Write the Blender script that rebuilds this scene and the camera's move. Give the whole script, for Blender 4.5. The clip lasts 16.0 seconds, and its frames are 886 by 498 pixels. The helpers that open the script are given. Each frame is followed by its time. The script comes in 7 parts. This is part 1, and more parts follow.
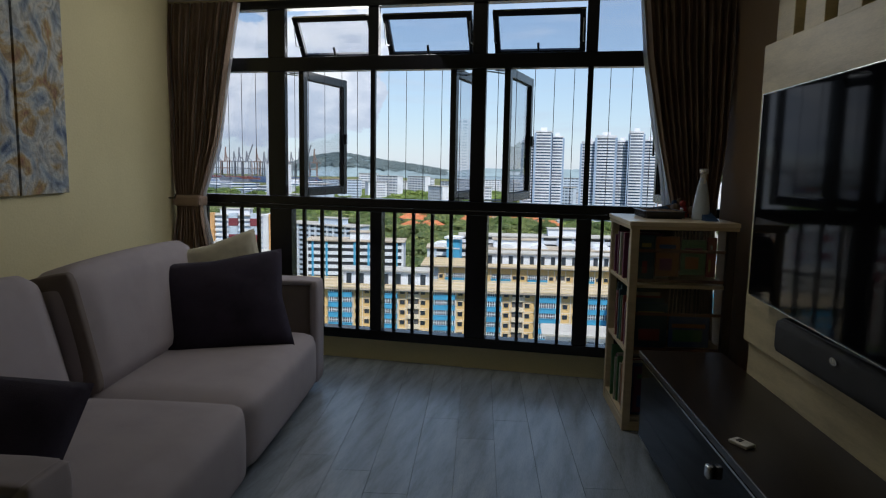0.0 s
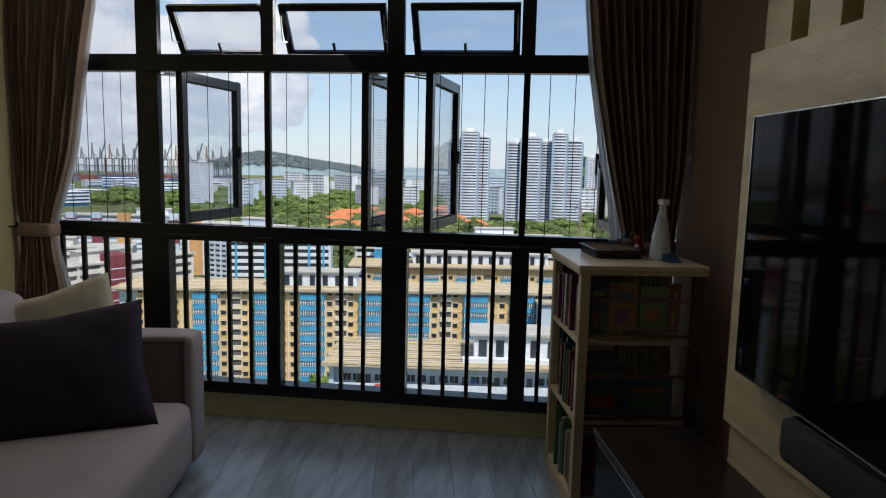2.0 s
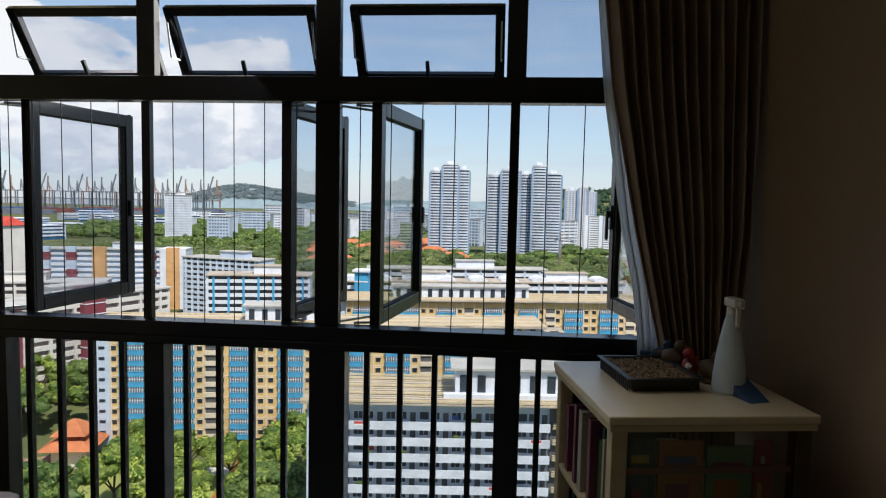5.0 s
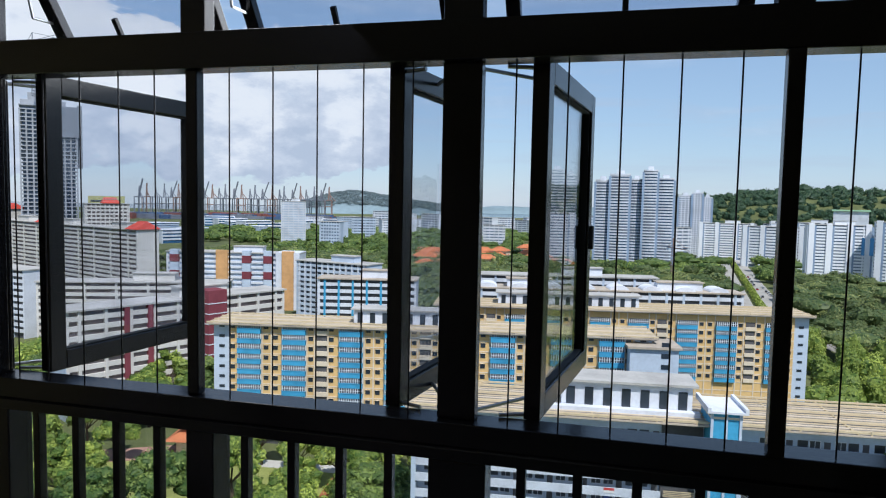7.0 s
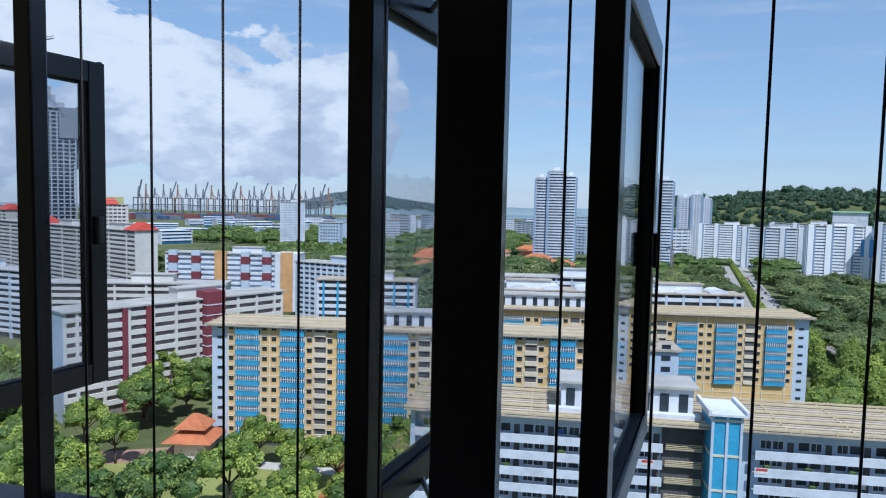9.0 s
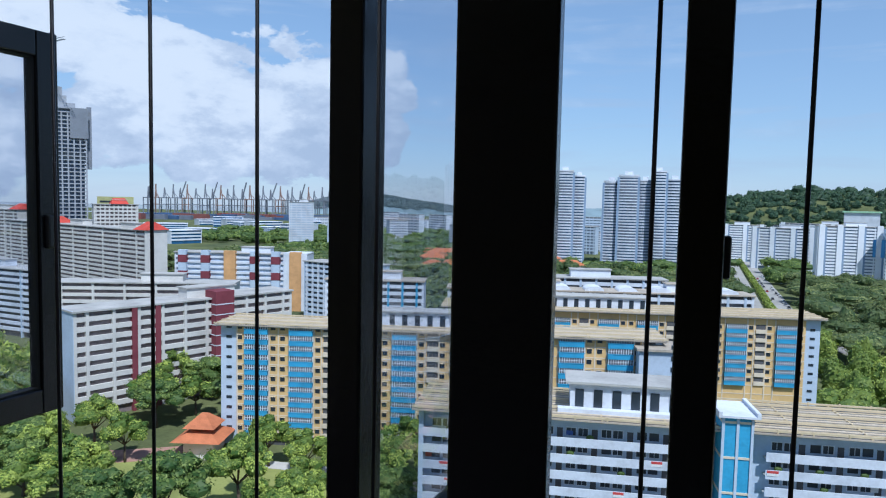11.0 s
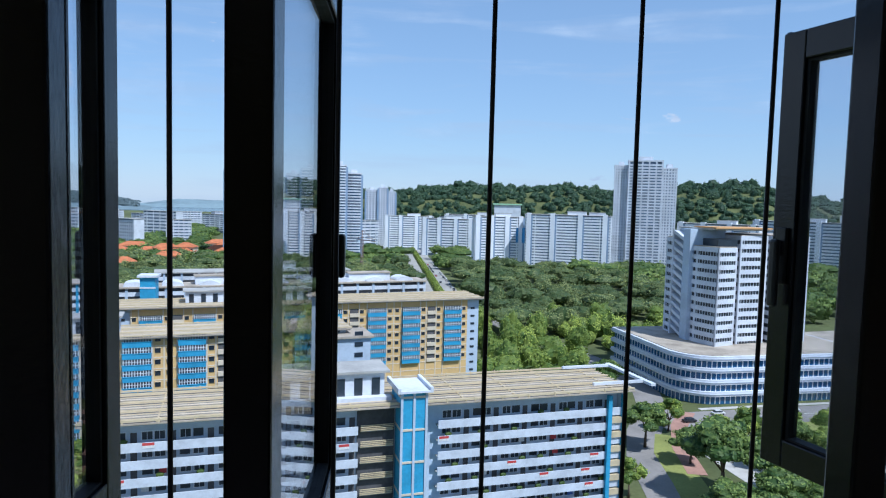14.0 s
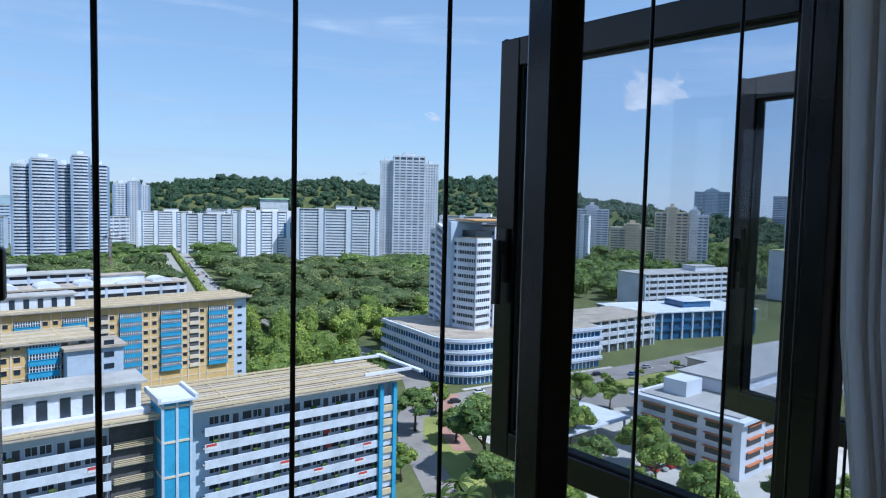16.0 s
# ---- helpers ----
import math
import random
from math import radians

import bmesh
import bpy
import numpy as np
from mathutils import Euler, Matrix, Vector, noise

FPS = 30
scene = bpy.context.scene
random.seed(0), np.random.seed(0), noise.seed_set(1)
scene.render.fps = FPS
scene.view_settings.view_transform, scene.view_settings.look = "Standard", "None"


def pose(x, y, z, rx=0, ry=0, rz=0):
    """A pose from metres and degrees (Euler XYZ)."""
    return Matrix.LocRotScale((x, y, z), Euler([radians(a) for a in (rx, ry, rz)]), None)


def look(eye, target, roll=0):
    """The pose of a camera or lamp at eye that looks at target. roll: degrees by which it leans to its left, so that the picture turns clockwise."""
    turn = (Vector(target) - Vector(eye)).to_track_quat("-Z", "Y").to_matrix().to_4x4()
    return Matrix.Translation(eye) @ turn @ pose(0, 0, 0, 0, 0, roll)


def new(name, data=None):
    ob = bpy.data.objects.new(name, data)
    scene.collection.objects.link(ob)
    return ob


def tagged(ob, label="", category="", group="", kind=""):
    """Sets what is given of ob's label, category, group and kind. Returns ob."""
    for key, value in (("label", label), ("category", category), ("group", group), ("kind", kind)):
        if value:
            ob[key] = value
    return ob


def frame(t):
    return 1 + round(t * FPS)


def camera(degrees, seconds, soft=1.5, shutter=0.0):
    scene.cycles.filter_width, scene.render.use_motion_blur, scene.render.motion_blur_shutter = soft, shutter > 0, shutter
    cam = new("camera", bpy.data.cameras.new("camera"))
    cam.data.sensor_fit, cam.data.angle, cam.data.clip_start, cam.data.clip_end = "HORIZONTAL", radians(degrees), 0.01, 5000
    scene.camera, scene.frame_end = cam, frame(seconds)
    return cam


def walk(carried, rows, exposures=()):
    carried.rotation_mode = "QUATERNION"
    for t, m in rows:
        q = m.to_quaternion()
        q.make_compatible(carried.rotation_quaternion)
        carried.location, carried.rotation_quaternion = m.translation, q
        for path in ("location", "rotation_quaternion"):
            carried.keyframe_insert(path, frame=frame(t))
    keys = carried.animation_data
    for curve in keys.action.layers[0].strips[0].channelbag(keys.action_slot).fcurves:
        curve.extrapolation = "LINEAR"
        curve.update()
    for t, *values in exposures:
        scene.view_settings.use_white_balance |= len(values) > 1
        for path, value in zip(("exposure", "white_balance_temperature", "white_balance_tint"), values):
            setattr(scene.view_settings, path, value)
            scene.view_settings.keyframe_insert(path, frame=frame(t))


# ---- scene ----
cam = camera(66.47, 16.0, soft=1.15)
PATH = [
    (0.0, pose(0.778, -4.278, 1.340, 82.78, -1.04, 13.17)),
    (0.5, pose(0.769, -4.068, 1.371, 82.76, -1.13, 10.94)),
    (1.0, pose(0.752, -3.874, 1.401, 82.75, -1.26, 9.52)),
    (1.5, pose(0.722, -3.712, 1.430, 82.80, -1.29, 8.23)),
    (2.0, pose(0.703, -3.564, 1.463, 82.85, -1.30, 7.08)),
    (2.5, pose(0.720, -3.415, 1.504, 83.00, -1.24, 5.95)),
    (3.0, pose(0.746, -3.254, 1.543, 83.57, -1.18, 5.33)),
    (3.5, pose(0.755, -3.073, 1.567, 84.15, -1.18, 4.54)),
    (4.0, pose(0.746, -2.876, 1.581, 84.72, -1.20, 4.02)),
    (4.5, pose(0.717, -2.672, 1.588, 85.22, -1.22, 4.18)),
    (5.0, pose(0.666, -2.466, 1.592, 85.61, -1.21, 5.44)),
    (5.5, pose(0.592, -2.266, 1.596, 85.84, -1.15, 8.20)),
    (6.0, pose(0.492, -2.077, 1.606, 85.87, -1.01, 12.90)),
    (6.5, pose(0.418, -1.807, 1.604, 85.93, -1.09, 14.09)),
    (7.0, pose(0.349, -1.527, 1.614, 85.92, -1.13, 14.34)),
    (7.5, pose(0.258, -1.316, 1.614, 86.02, -1.03, 14.43)),
    (8.0, pose(0.195, -1.174, 1.610, 85.99, -1.07, 14.40)),
    (8.5, pose(0.171, -1.019, 1.605, 86.01, -1.12, 14.37)),
    (9.0, pose(0.188, -0.873, 1.602, 86.01, -1.18, 14.28)),
    (9.5, pose(0.174, -0.763, 1.600, 85.99, -1.22, 14.86)),
    (10.0, pose(0.150, -0.683, 1.598, 85.97, -1.23, 15.54)),
    (10.5, pose(0.124, -0.630, 1.596, 85.97, -1.21, 15.77)),
    (11.0, pose(0.104, -0.596, 1.593, 85.99, -1.18, 14.99)),
    (11.5, pose(0.096, -0.578, 1.590, 86.05, -1.12, 12.64)),
    (12.0, pose(0.109, -0.570, 1.589, 86.17, -1.05, 8.15)),
    (12.5, pose(0.134, -0.563, 1.590, 86.09, -1.19, 3.41)),
    (13.0, pose(0.163, -0.545, 1.594, 85.97, -1.36, -1.72)),
    (13.5, pose(0.194, -0.526, 1.600, 85.96, -1.49, -6.49)),
    (14.0, pose(0.219, -0.515, 1.605, 85.95, -1.44, -11.33)),
    (14.5, pose(0.246, -0.505, 1.611, 85.95, -1.45, -16.20)),
    (15.0, pose(0.278, -0.490, 1.617, 85.91, -1.51, -20.95)),
    (15.5, pose(0.305, -0.474, 1.620, 85.92, -1.47, -25.77)),
    (16.0, pose(0.326, -0.460, 1.622, 85.95, -1.35, -30.75)),
]
walk(cam, PATH, exposures=[(0.0, 0.28, 6350, 10), (3.0, 0.28, 6700, 10), (6.0, 0.2, 6450, 10), (8.0, -0.03, 5650, 9), (12.0, 0.0, 5400, 8), (16.0, 0.12, 5330, 8)])

# ---- world, sun ----
SUN_EL, SUN_AZ = 57.0, 146.0   # azimuth clockwise from +y
sd = Vector((math.sin(radians(SUN_AZ)) * math.cos(radians(SUN_EL)), math.cos(radians(SUN_AZ)) * math.cos(radians(SUN_EL)), math.sin(radians(SUN_EL))))
sun = new("sun", bpy.data.lights.new("sun", "SUN"))
sun.data.energy, sun.data.angle, sun.data.color = 4.6, radians(0.6), (1.0, 0.95, 0.87)
sun.matrix_world = look(sd * 50, (0, 0, 0))

# Added area lamp in the window head, boosting daylight in the room.
fill_lamp = new("window_fill", bpy.data.lights.new("window_fill", "AREA"))
fill_lamp.data.shape, fill_lamp.data.size, fill_lamp.data.size_y = "RECTANGLE", 3.2, 0.40
fill_lamp.data.energy, fill_lamp.data.color = 15.5, (1.0, 0.98, 0.94)
fill_lamp.matrix_world = look((-0.38, -0.062, 2.16), (-1.35, -1.5, 1.05))

world = bpy.data.worlds.new("sky_world")
scene.world = world
world.use_nodes = True
nt = world.node_tree
nt.nodes.clear()


def nd(tree, kind, **kw):
    n = tree.nodes.new(kind)
    for k, v in kw.items():
        n.inputs[k.replace("_", " ")].default_value = v
    return n


sky = nt.nodes.new("ShaderNodeTexSky")
sky.sky_type, sky.sun_disc = "NISHITA", False
sky.sun_elevation, sky.sun_rotation = radians(SUN_EL), radians(SUN_AZ)
sky.air_density, sky.dust_density, sky.ozone_density, sky.altitude = 1.1, 0.1, 3.0, 60
bg = nd(nt, "ShaderNodeBackground", Strength=0.100)
wout = nt.nodes.new("ShaderNodeOutputWorld")
tc = nt.nodes.new("ShaderNodeTexCoord")
# clouds: cumulus bank over the port, thin streaks elsewhere
mapv = nt.nodes.new("ShaderNodeMapping")
mapv.inputs["Scale"].default_value = (1.0, 1.0, 1.9)
nt.links.new(tc.outputs["Generated"], mapv.inputs["Vector"])
n1 = nd(nt, "ShaderNodeTexNoise", Scale=5.5, Detail=9.0, Roughness=0.56, Distortion=0.25)
n2 = nd(nt, "ShaderNodeTexNoise", Scale=14.0, Detail=7.0, Roughness=0.6)
nt.links.new(mapv.outputs["Vector"], n1.inputs["Vector"])
nt.links.new(mapv.outputs["Vector"], n2.inputs["Vector"])


def wmath(op, a, b=None, c=None):
    m = nt.nodes.new("ShaderNodeMath")
    m.operation = op
    for i, v in enumerate((a, b, c)):
        if v is None:
            continue
        if isinstance(v, (int, float)):
            m.inputs[i].default_value = v
        else:
            nt.links.new(v, m.inputs[i])
    return m.outputs[0]


def ramp(tree, src, stops):
    r = tree.nodes.new("ShaderNodeValToRGB")
    el = r.color_ramp.elements
    while len(el) < len(stops):
        el.new(0.5)
    for e, (p, c) in zip(el, stops):
        e.position = p
        e.color = (*c, 1) if isinstance(c, tuple) else (c, c, c, 1)
    tree.links.new(src, r.inputs["Fac"])
    return r.outputs["Color"]


sep = nt.nodes.new("ShaderNodeSeparateXYZ")
nt.links.new(tc.outputs["Generated"], sep.inputs[0])
az = wmath("ARCTAN2", sep.outputs["X"], sep.outputs["Y"])
# bank: weight by bearing and height above the horizon
bear = ramp(nt, wmath("MULTIPLY_ADD", az, 0.5, 0.5), [(0.0, 0.8), (0.29, 1.0), (0.335, 0.62), (0.352, 0.20), (0.40, 0.16), (0.6, 0.06), (0.9, 0.25)])
hgt = ramp(nt, sep.outputs["Z"], [(0.0, 0.25), (0.04, 0.7), (0.19, 1.0), (0.27, 0.42), (0.34, 0.25), (1.0, 0.25)])
bank = wmath("MULTIPLY", bear, hgt)
dens = wmath("ADD", wmath("MULTIPLY", bank, 0.42), wmath("MULTIPLY_ADD", n1.outputs["Fac"], 1.0, -0.70))
cl = ramp(nt, dens, [(0.0, 0.0), (0.008, 0.35), (0.028, 0.95), (0.2, 1.0)])
# faint drawn-out streaks of high cloud
smap = nt.nodes.new("ShaderNodeMapping")
smap.inputs["Scale"].default_value = (2.6, 2.6, 24.0)
smap.inputs["Rotation"].default_value = (0.05, 0.07, 0.0)
nt.links.new(tc.outputs["Generated"], smap.inputs["Vector"])
n3 = nd(nt, "ShaderNodeTexNoise", Scale=1.6, Detail=6.0, Roughness=0.55, Distortion=0.4)
nt.links.new(smap.outputs["Vector"], n3.inputs["Vector"])
streak = wmath("MULTIPLY", ramp(nt, n3.outputs["Fac"], [(0.50, 0.0), (0.62, 0.24), (0.75, 0.5)]), ramp(nt, sep.outputs["Z"], [(0.0, 0.5), (0.10, 1.0), (0.24, 0.8), (0.36, 0.0)]))
cl = wmath("MAXIMUM", cl, streak)
lift = wmath("ADD", wmath("MULTIPLY", sep.outputs["Z"], 0.75), wmath("MULTIPLY_ADD", n2.outputs["Fac"], 0.75, wmath("MULTIPLY", dens, 0.55)))
tone = ramp(nt, lift, [(0.38, (0.60, 0.66, 0.76)), (0.50, (0.76, 0.80, 0.87)), (0.58, (0.95, 0.96, 0.98)), (0.64, (1.0, 1.0, 1.0))])
cmul = nt.nodes.new("ShaderNodeMix")
cmul.data_type, cmul.blend_type = "RGBA", "MULTIPLY"
cmul.inputs["Factor"].default_value = 1.0
nt.links.new(tone, cmul.inputs["A"])
cmul.inputs["B"].default_value = (7.6, 7.9, 8.3, 1)
cmix = nt.nodes.new("ShaderNodeMix")
cmix.data_type = "RGBA"
nt.links.new(cl, cmix.inputs["Factor"])
# thin tropical veil that whitens the sky towards the horizon
veil = ramp(nt, sep.outputs["Z"], [(0.0, 0.62), (0.10, 0.50), (0.30, 0.38), (0.7, 0.2)])
vmix = nt.nodes.new("ShaderNodeMix")
vmix.data_type = "RGBA"
nt.links.new(veil, vmix.inputs["Factor"])
nt.links.new(sky.outputs["Color"], vmix.inputs["A"])
vmix.inputs["B"].default_value = (4.2, 5.75, 7.9, 1)
nt.links.new(vmix.outputs["Result"], cmix.inputs["A"])
nt.links.new(cmul.outputs["Result"], cmix.inputs["B"])
nt.links.new(cmix.outputs["Result"], bg.inputs["Color"])
nt.links.new(bg.outputs[0], wout.inputs["Surface"])


# ---- materials ----
def mat(name, col, rough=0.6, metal=0.0, var=0.12, scale=3.0, fine=40.0, bump=0.15, spec=0.5, dirt=None, island=0.0, obvar=0.0, stretch=(1, 1, 1)):
    m = bpy.data.materials.new(name)
    m.use_nodes = True
    t = m.node_tree
    p = t.nodes["Principled BSDF"]
    p.inputs["Roughness"].default_value = rough
    p.inputs["Metallic"].default_value = metal
    p.inputs["Specular IOR Level"].default_value = spec
    geo = t.nodes.new("ShaderNodeNewGeometry")
    mp = t.nodes.new("ShaderNodeMapping")
    mp.inputs["Scale"].default_value = stretch
    t.links.new(geo.outputs["Position"], mp.inputs["Vector"])
    a = nd(t, "ShaderNodeTexNoise", Scale=scale, Detail=4.0, Roughness=0.6)
    b = nd(t, "ShaderNodeTexNoise", Scale=fine, Detail=3.0, Roughness=0.6)
    for n in (a, b):
        t.links.new(mp.outputs["Vector"], n.inputs["Vector"])
    lo = tuple(max(c * (1 - var * 1.6), 0) for c in col) if dirt is None else dirt
    hi = tuple(min(c * (1 + var), 1) for c in col)
    ca = ramp(t, a.outputs["Fac"], [(0.28, lo), (0.5, col), (0.72, hi)])
    mx = t.nodes.new("ShaderNodeMix")
    mx.data_type, mx.blend_type = "RGBA", "MULTIPLY"
    mx.inputs["Factor"].default_value = min(var * 2.5, 0.8)
    cb = ramp(t, b.outputs["Fac"], [(0.3, 0.72), (0.6, 1.0)])
    t.links.new(ca, mx.inputs["A"])
    t.links.new(cb, mx.inputs["B"])
    out = mx.outputs["Result"]
    for amount, src in ((island, "geo"), (obvar, "ob")):
        if amount:
            s = geo.outputs["Random Per Island"] if src == "geo" else t.nodes.new("ShaderNodeObjectInfo").outputs["Random"]
            hv = t.nodes.new("ShaderNodeHueSaturation")
            vr = nd(t, "ShaderNodeMapRange")
            vr.inputs["To Min"].default_value, vr.inputs["To Max"].default_value = 1 - amount, 1 + amount
            t.links.new(s, vr.inputs["Value"])
            t.links.new(vr.outputs[0], hv.inputs["Value"])
            t.links.new(out, hv.inputs["Color"])
            out = hv.outputs["Color"]
    t.links.new(out, p.inputs["Base Color"])
    if bump:
        bp = nd(t, "ShaderNodeBump", Strength=bump, Distance=0.02)
        t.links.new(b.outputs["Fac"], bp.inputs["Height"])
        t.links.new(bp.outputs[0], p.inputs["Normal"])
    return m


def glass(name, tint, ior=1.5):
    m = bpy.data.materials.new(name)
    m.use_nodes = True
    t = m.node_tree
    t.nodes.clear()
    o = t.nodes.new("ShaderNodeOutputMaterial")
    tr = nd(t, "ShaderNodeBsdfTransparent", Color=(*tint, 1))
    gl = nd(t, "ShaderNodeBsdfGlossy", Roughness=0.0)
    lw = nd(t, "ShaderNodeLayerWeight", Blend=0.5)
    pw = t.nodes.new("ShaderNodeMath")
    pw.operation = "POWER"
    t.links.new(lw.outputs["Facing"], pw.inputs[0])
    pw.inputs[1].default_value = 4.5
    fr = t.nodes.new("ShaderNodeMath")
    fr.operation = "MULTIPLY_ADD"
    t.links.new(pw.outputs[0], fr.inputs[0])
    fr.inputs[1].default_value, fr.inputs[2].default_value = 0.9, 0.04
    mx = t.nodes.new("ShaderNodeMixShader")
    t.links.new(fr.outputs[0], mx.inputs[0])
    t.links.new(tr.outputs[0], mx.inputs[1])
    t.links.new(gl.outputs[0], mx.inputs[2])
    t.links.new(mx.outputs[0], o.inputs["Surface"])
    return m


def leafmat(name, col, col2):
    """Leaves whose tone varies from tree to tree and from spray to spray, and darkens as painted shade in crown cores
    and hollows.
    """
    m = bpy.data.materials.new(name)
    m.use_nodes = True
    t = m.node_tree
    p = t.nodes["Principled BSDF"]
    p.inputs["Roughness"].default_value = 0.55
    p.inputs["Specular IOR Level"].default_value = 0.3
    geo = t.nodes.new("ShaderNodeNewGeometry")
    oi = t.nodes.new("ShaderNodeObjectInfo")
    tone_ = t.nodes.new("ShaderNodeAttribute")
    tone_.attribute_name = "tone"
    acc = None
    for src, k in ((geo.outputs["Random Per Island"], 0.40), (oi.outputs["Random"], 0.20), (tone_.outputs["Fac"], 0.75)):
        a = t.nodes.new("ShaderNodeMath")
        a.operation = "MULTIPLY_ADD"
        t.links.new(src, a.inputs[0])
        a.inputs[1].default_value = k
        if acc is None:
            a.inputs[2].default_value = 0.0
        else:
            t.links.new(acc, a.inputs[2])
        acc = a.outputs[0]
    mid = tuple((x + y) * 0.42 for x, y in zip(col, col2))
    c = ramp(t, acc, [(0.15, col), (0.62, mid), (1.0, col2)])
    t.links.new(c, p.inputs["Base Color"])
    ts = nd(t, "ShaderNodeBsdfTranslucent")
    t.links.new(c, ts.inputs["Color"])
    mx = t.nodes.new("ShaderNodeMixShader")
    mx.inputs[0].default_value = 0.3
    t.links.new(p.outputs[0], mx.inputs[1])
    t.links.new(ts.outputs[0], mx.inputs[2])
    t.links.new(mx.outputs[0], t.nodes["Material Output"].inputs["Surface"])
    return m


M_FRAME = mat("black_aluminium", (0.006, 0.006, 0.008), 0.24, 0.0, 0.2, 6, 90, 0.04, 0.4)
M_GASKET = mat("black_rubber", (0.008, 0.008, 0.008), 0.7, 0, 0.1, 6, 60, 0.1)
M_GLASS = glass("tinted_glass", (0.885, 0.90, 0.93))
M_CLEAR = glass("clear_glass", (0.97, 0.98, 0.98))
M_WIRE = mat("coated_wire", (0.018, 0.016, 0.022), 0.4, 0.3, 0.1, 6, 90, 0.0)
M_STEEL = mat("stainless_stay", (0.45, 0.46, 0.48), 0.35, 0.9, 0.1, 8, 80, 0.05)
M_TAUPE = mat("taupe_paint", (0.34, 0.235, 0.165), 0.75, 0, 0.06, 1.2, 70, 0.12)
M_WALL = mat("cream_paint", (0.66, 0.585, 0.34), 0.75, 0, 0.05, 1.2, 70, 0.12)
M_CEIL = mat("ceiling_paint", (0.72, 0.70, 0.62), 0.85, 0, 0.04, 1.0, 70, 0.08)
M_PLANK = mat("grey_oak_laminate", (0.26, 0.295, 0.33), 0.22, 0, 0.24, 2.2, 30, 0.08, 1.0, None, 0, 0.09, (7, 1.0, 1))
M_SCREED = mat("screed", (0.20, 0.21, 0.22), 0.9)
M_SOFA = mat("light_grey_upholstery", (0.38, 0.335, 0.35), 0.92, 0, 0.06, 4, 420, 0.35, 0.2)
M_ARM = mat("brown_grey_upholstery", (0.19, 0.155, 0.14), 0.92, 0, 0.08, 4, 420, 0.35, 0.2)
M_PILLOW = mat("aubergine_cloth", (0.030, 0.022, 0.040), 0.85, 0, 0.2, 9, 350, 0.4, 0.3)
M_PILLOW2 = mat("cream_cloth", (0.55, 0.51, 0.40), 0.9, 0, 0.1, 14, 300, 0.4, 0.2)
M_PATCH = mat("olive_cloth", (0.24, 0.21, 0.13), 0.9, 0, 0.1, 14, 300, 0.4, 0.2)
M_CURTAIN = mat("taupe_curtain", (0.33, 0.235, 0.18), 0.85, 0, 0.14, 5, 260, 0.3, 0.25)
M_LINING = mat("white_lining", (0.80, 0.79, 0.80), 0.9, 0, 0.05, 6, 260, 0.25, 0.2)
lt_ = M_LINING.node_tree
ls_ = nd(lt_, "ShaderNodeBsdfTranslucent", Color=(0.90, 0.89, 0.90, 1))
lm_ = nd(lt_, "ShaderNodeMixShader", Fac=0.75)
lt_.links.new(lt_.nodes["Principled BSDF"].outputs[0], lm_.inputs[1])
lt_.links.new(ls_.outputs[0], lm_.inputs[2])
lt_.links.new(lm_.outputs[0], lt_.nodes["Material Output"].inputs["Surface"])
M_RAIL = mat("reddish_brown_rail", (0.16, 0.075, 0.045), 0.5, 0, 0.15, 4, 60, 0.1)
M_PALE = mat("pale_pine", (0.56, 0.45, 0.29), 0.5, 0, 0.10, 3, 60, 0.1, 0.5, None, 0, 0, (1, 1, 9))
M_TOP = mat("birch_laminate", (0.68, 0.57, 0.40), 0.28, 0, 0.05, 4, 60, 0.03)
M_PANEL = mat("whitewashed_wood", (0.60, 0.51, 0.32), 0.5, 0, 0.16, 2.5, 45, 0.12, 0.5, None, 0, 0, (1, 1, 6))
M_ESPRESSO = mat("espresso_veneer", (0.022, 0.016, 0.013), 0.28, 0, 0.3, 4, 50, 0.06, 0.5, None, 0, 0, (8, 1, 8))
M_SCREEN = mat("black_screen", (0.004, 0.004, 0.005), 0.05, 0, 0.02, 2, 40, 0.0, 0.05)
M_BLACKP = mat("black_plastic", (0.014, 0.014, 0.015), 0.4, 0, 0.1, 6, 90, 0.05)
M_MESHG = mat("speaker_cloth", (0.025, 0.025, 0.027), 0.75, 0, 0.15, 10, 400, 0.5)
M_CHROME = mat("brushed_metal", (0.62, 0.61, 0.58), 0.25, 1.0, 0.05, 8, 80, 0.05)
M_SHELFBOX = mat("dark_shelf_panel", (0.050, 0.036, 0.026), 0.6, 0, 0.2, 4, 60, 0.1)
M_BEAN = mat("dried_beans", (0.28, 0.19, 0.11), 0.6, 0, 0.25, 30, 120, 0.2, 0.5, None, 0.35)
M_FROST = mat("milky_plastic", (0.55, 0.63, 0.74), 0.35, 0, 0.06, 12, 60, 0.05)
M_BLUEP = mat("blue_painted_wood", (0.035, 0.085, 0.20), 0.5, 0, 0.15, 20, 90, 0.1)
M_REDP = mat("red_paint", (0.40, 0.035, 0.03), 0.5, 0, 0.15, 20, 90, 0.1)
M_BROWNP = mat("brown_paint", (0.13, 0.075, 0.04), 0.6, 0, 0.2, 20, 90, 0.1)
M_WHITEP = mat("white_paint_small", (0.7, 0.68, 0.63), 0.5, 0, 0.1, 20, 90, 0.1)

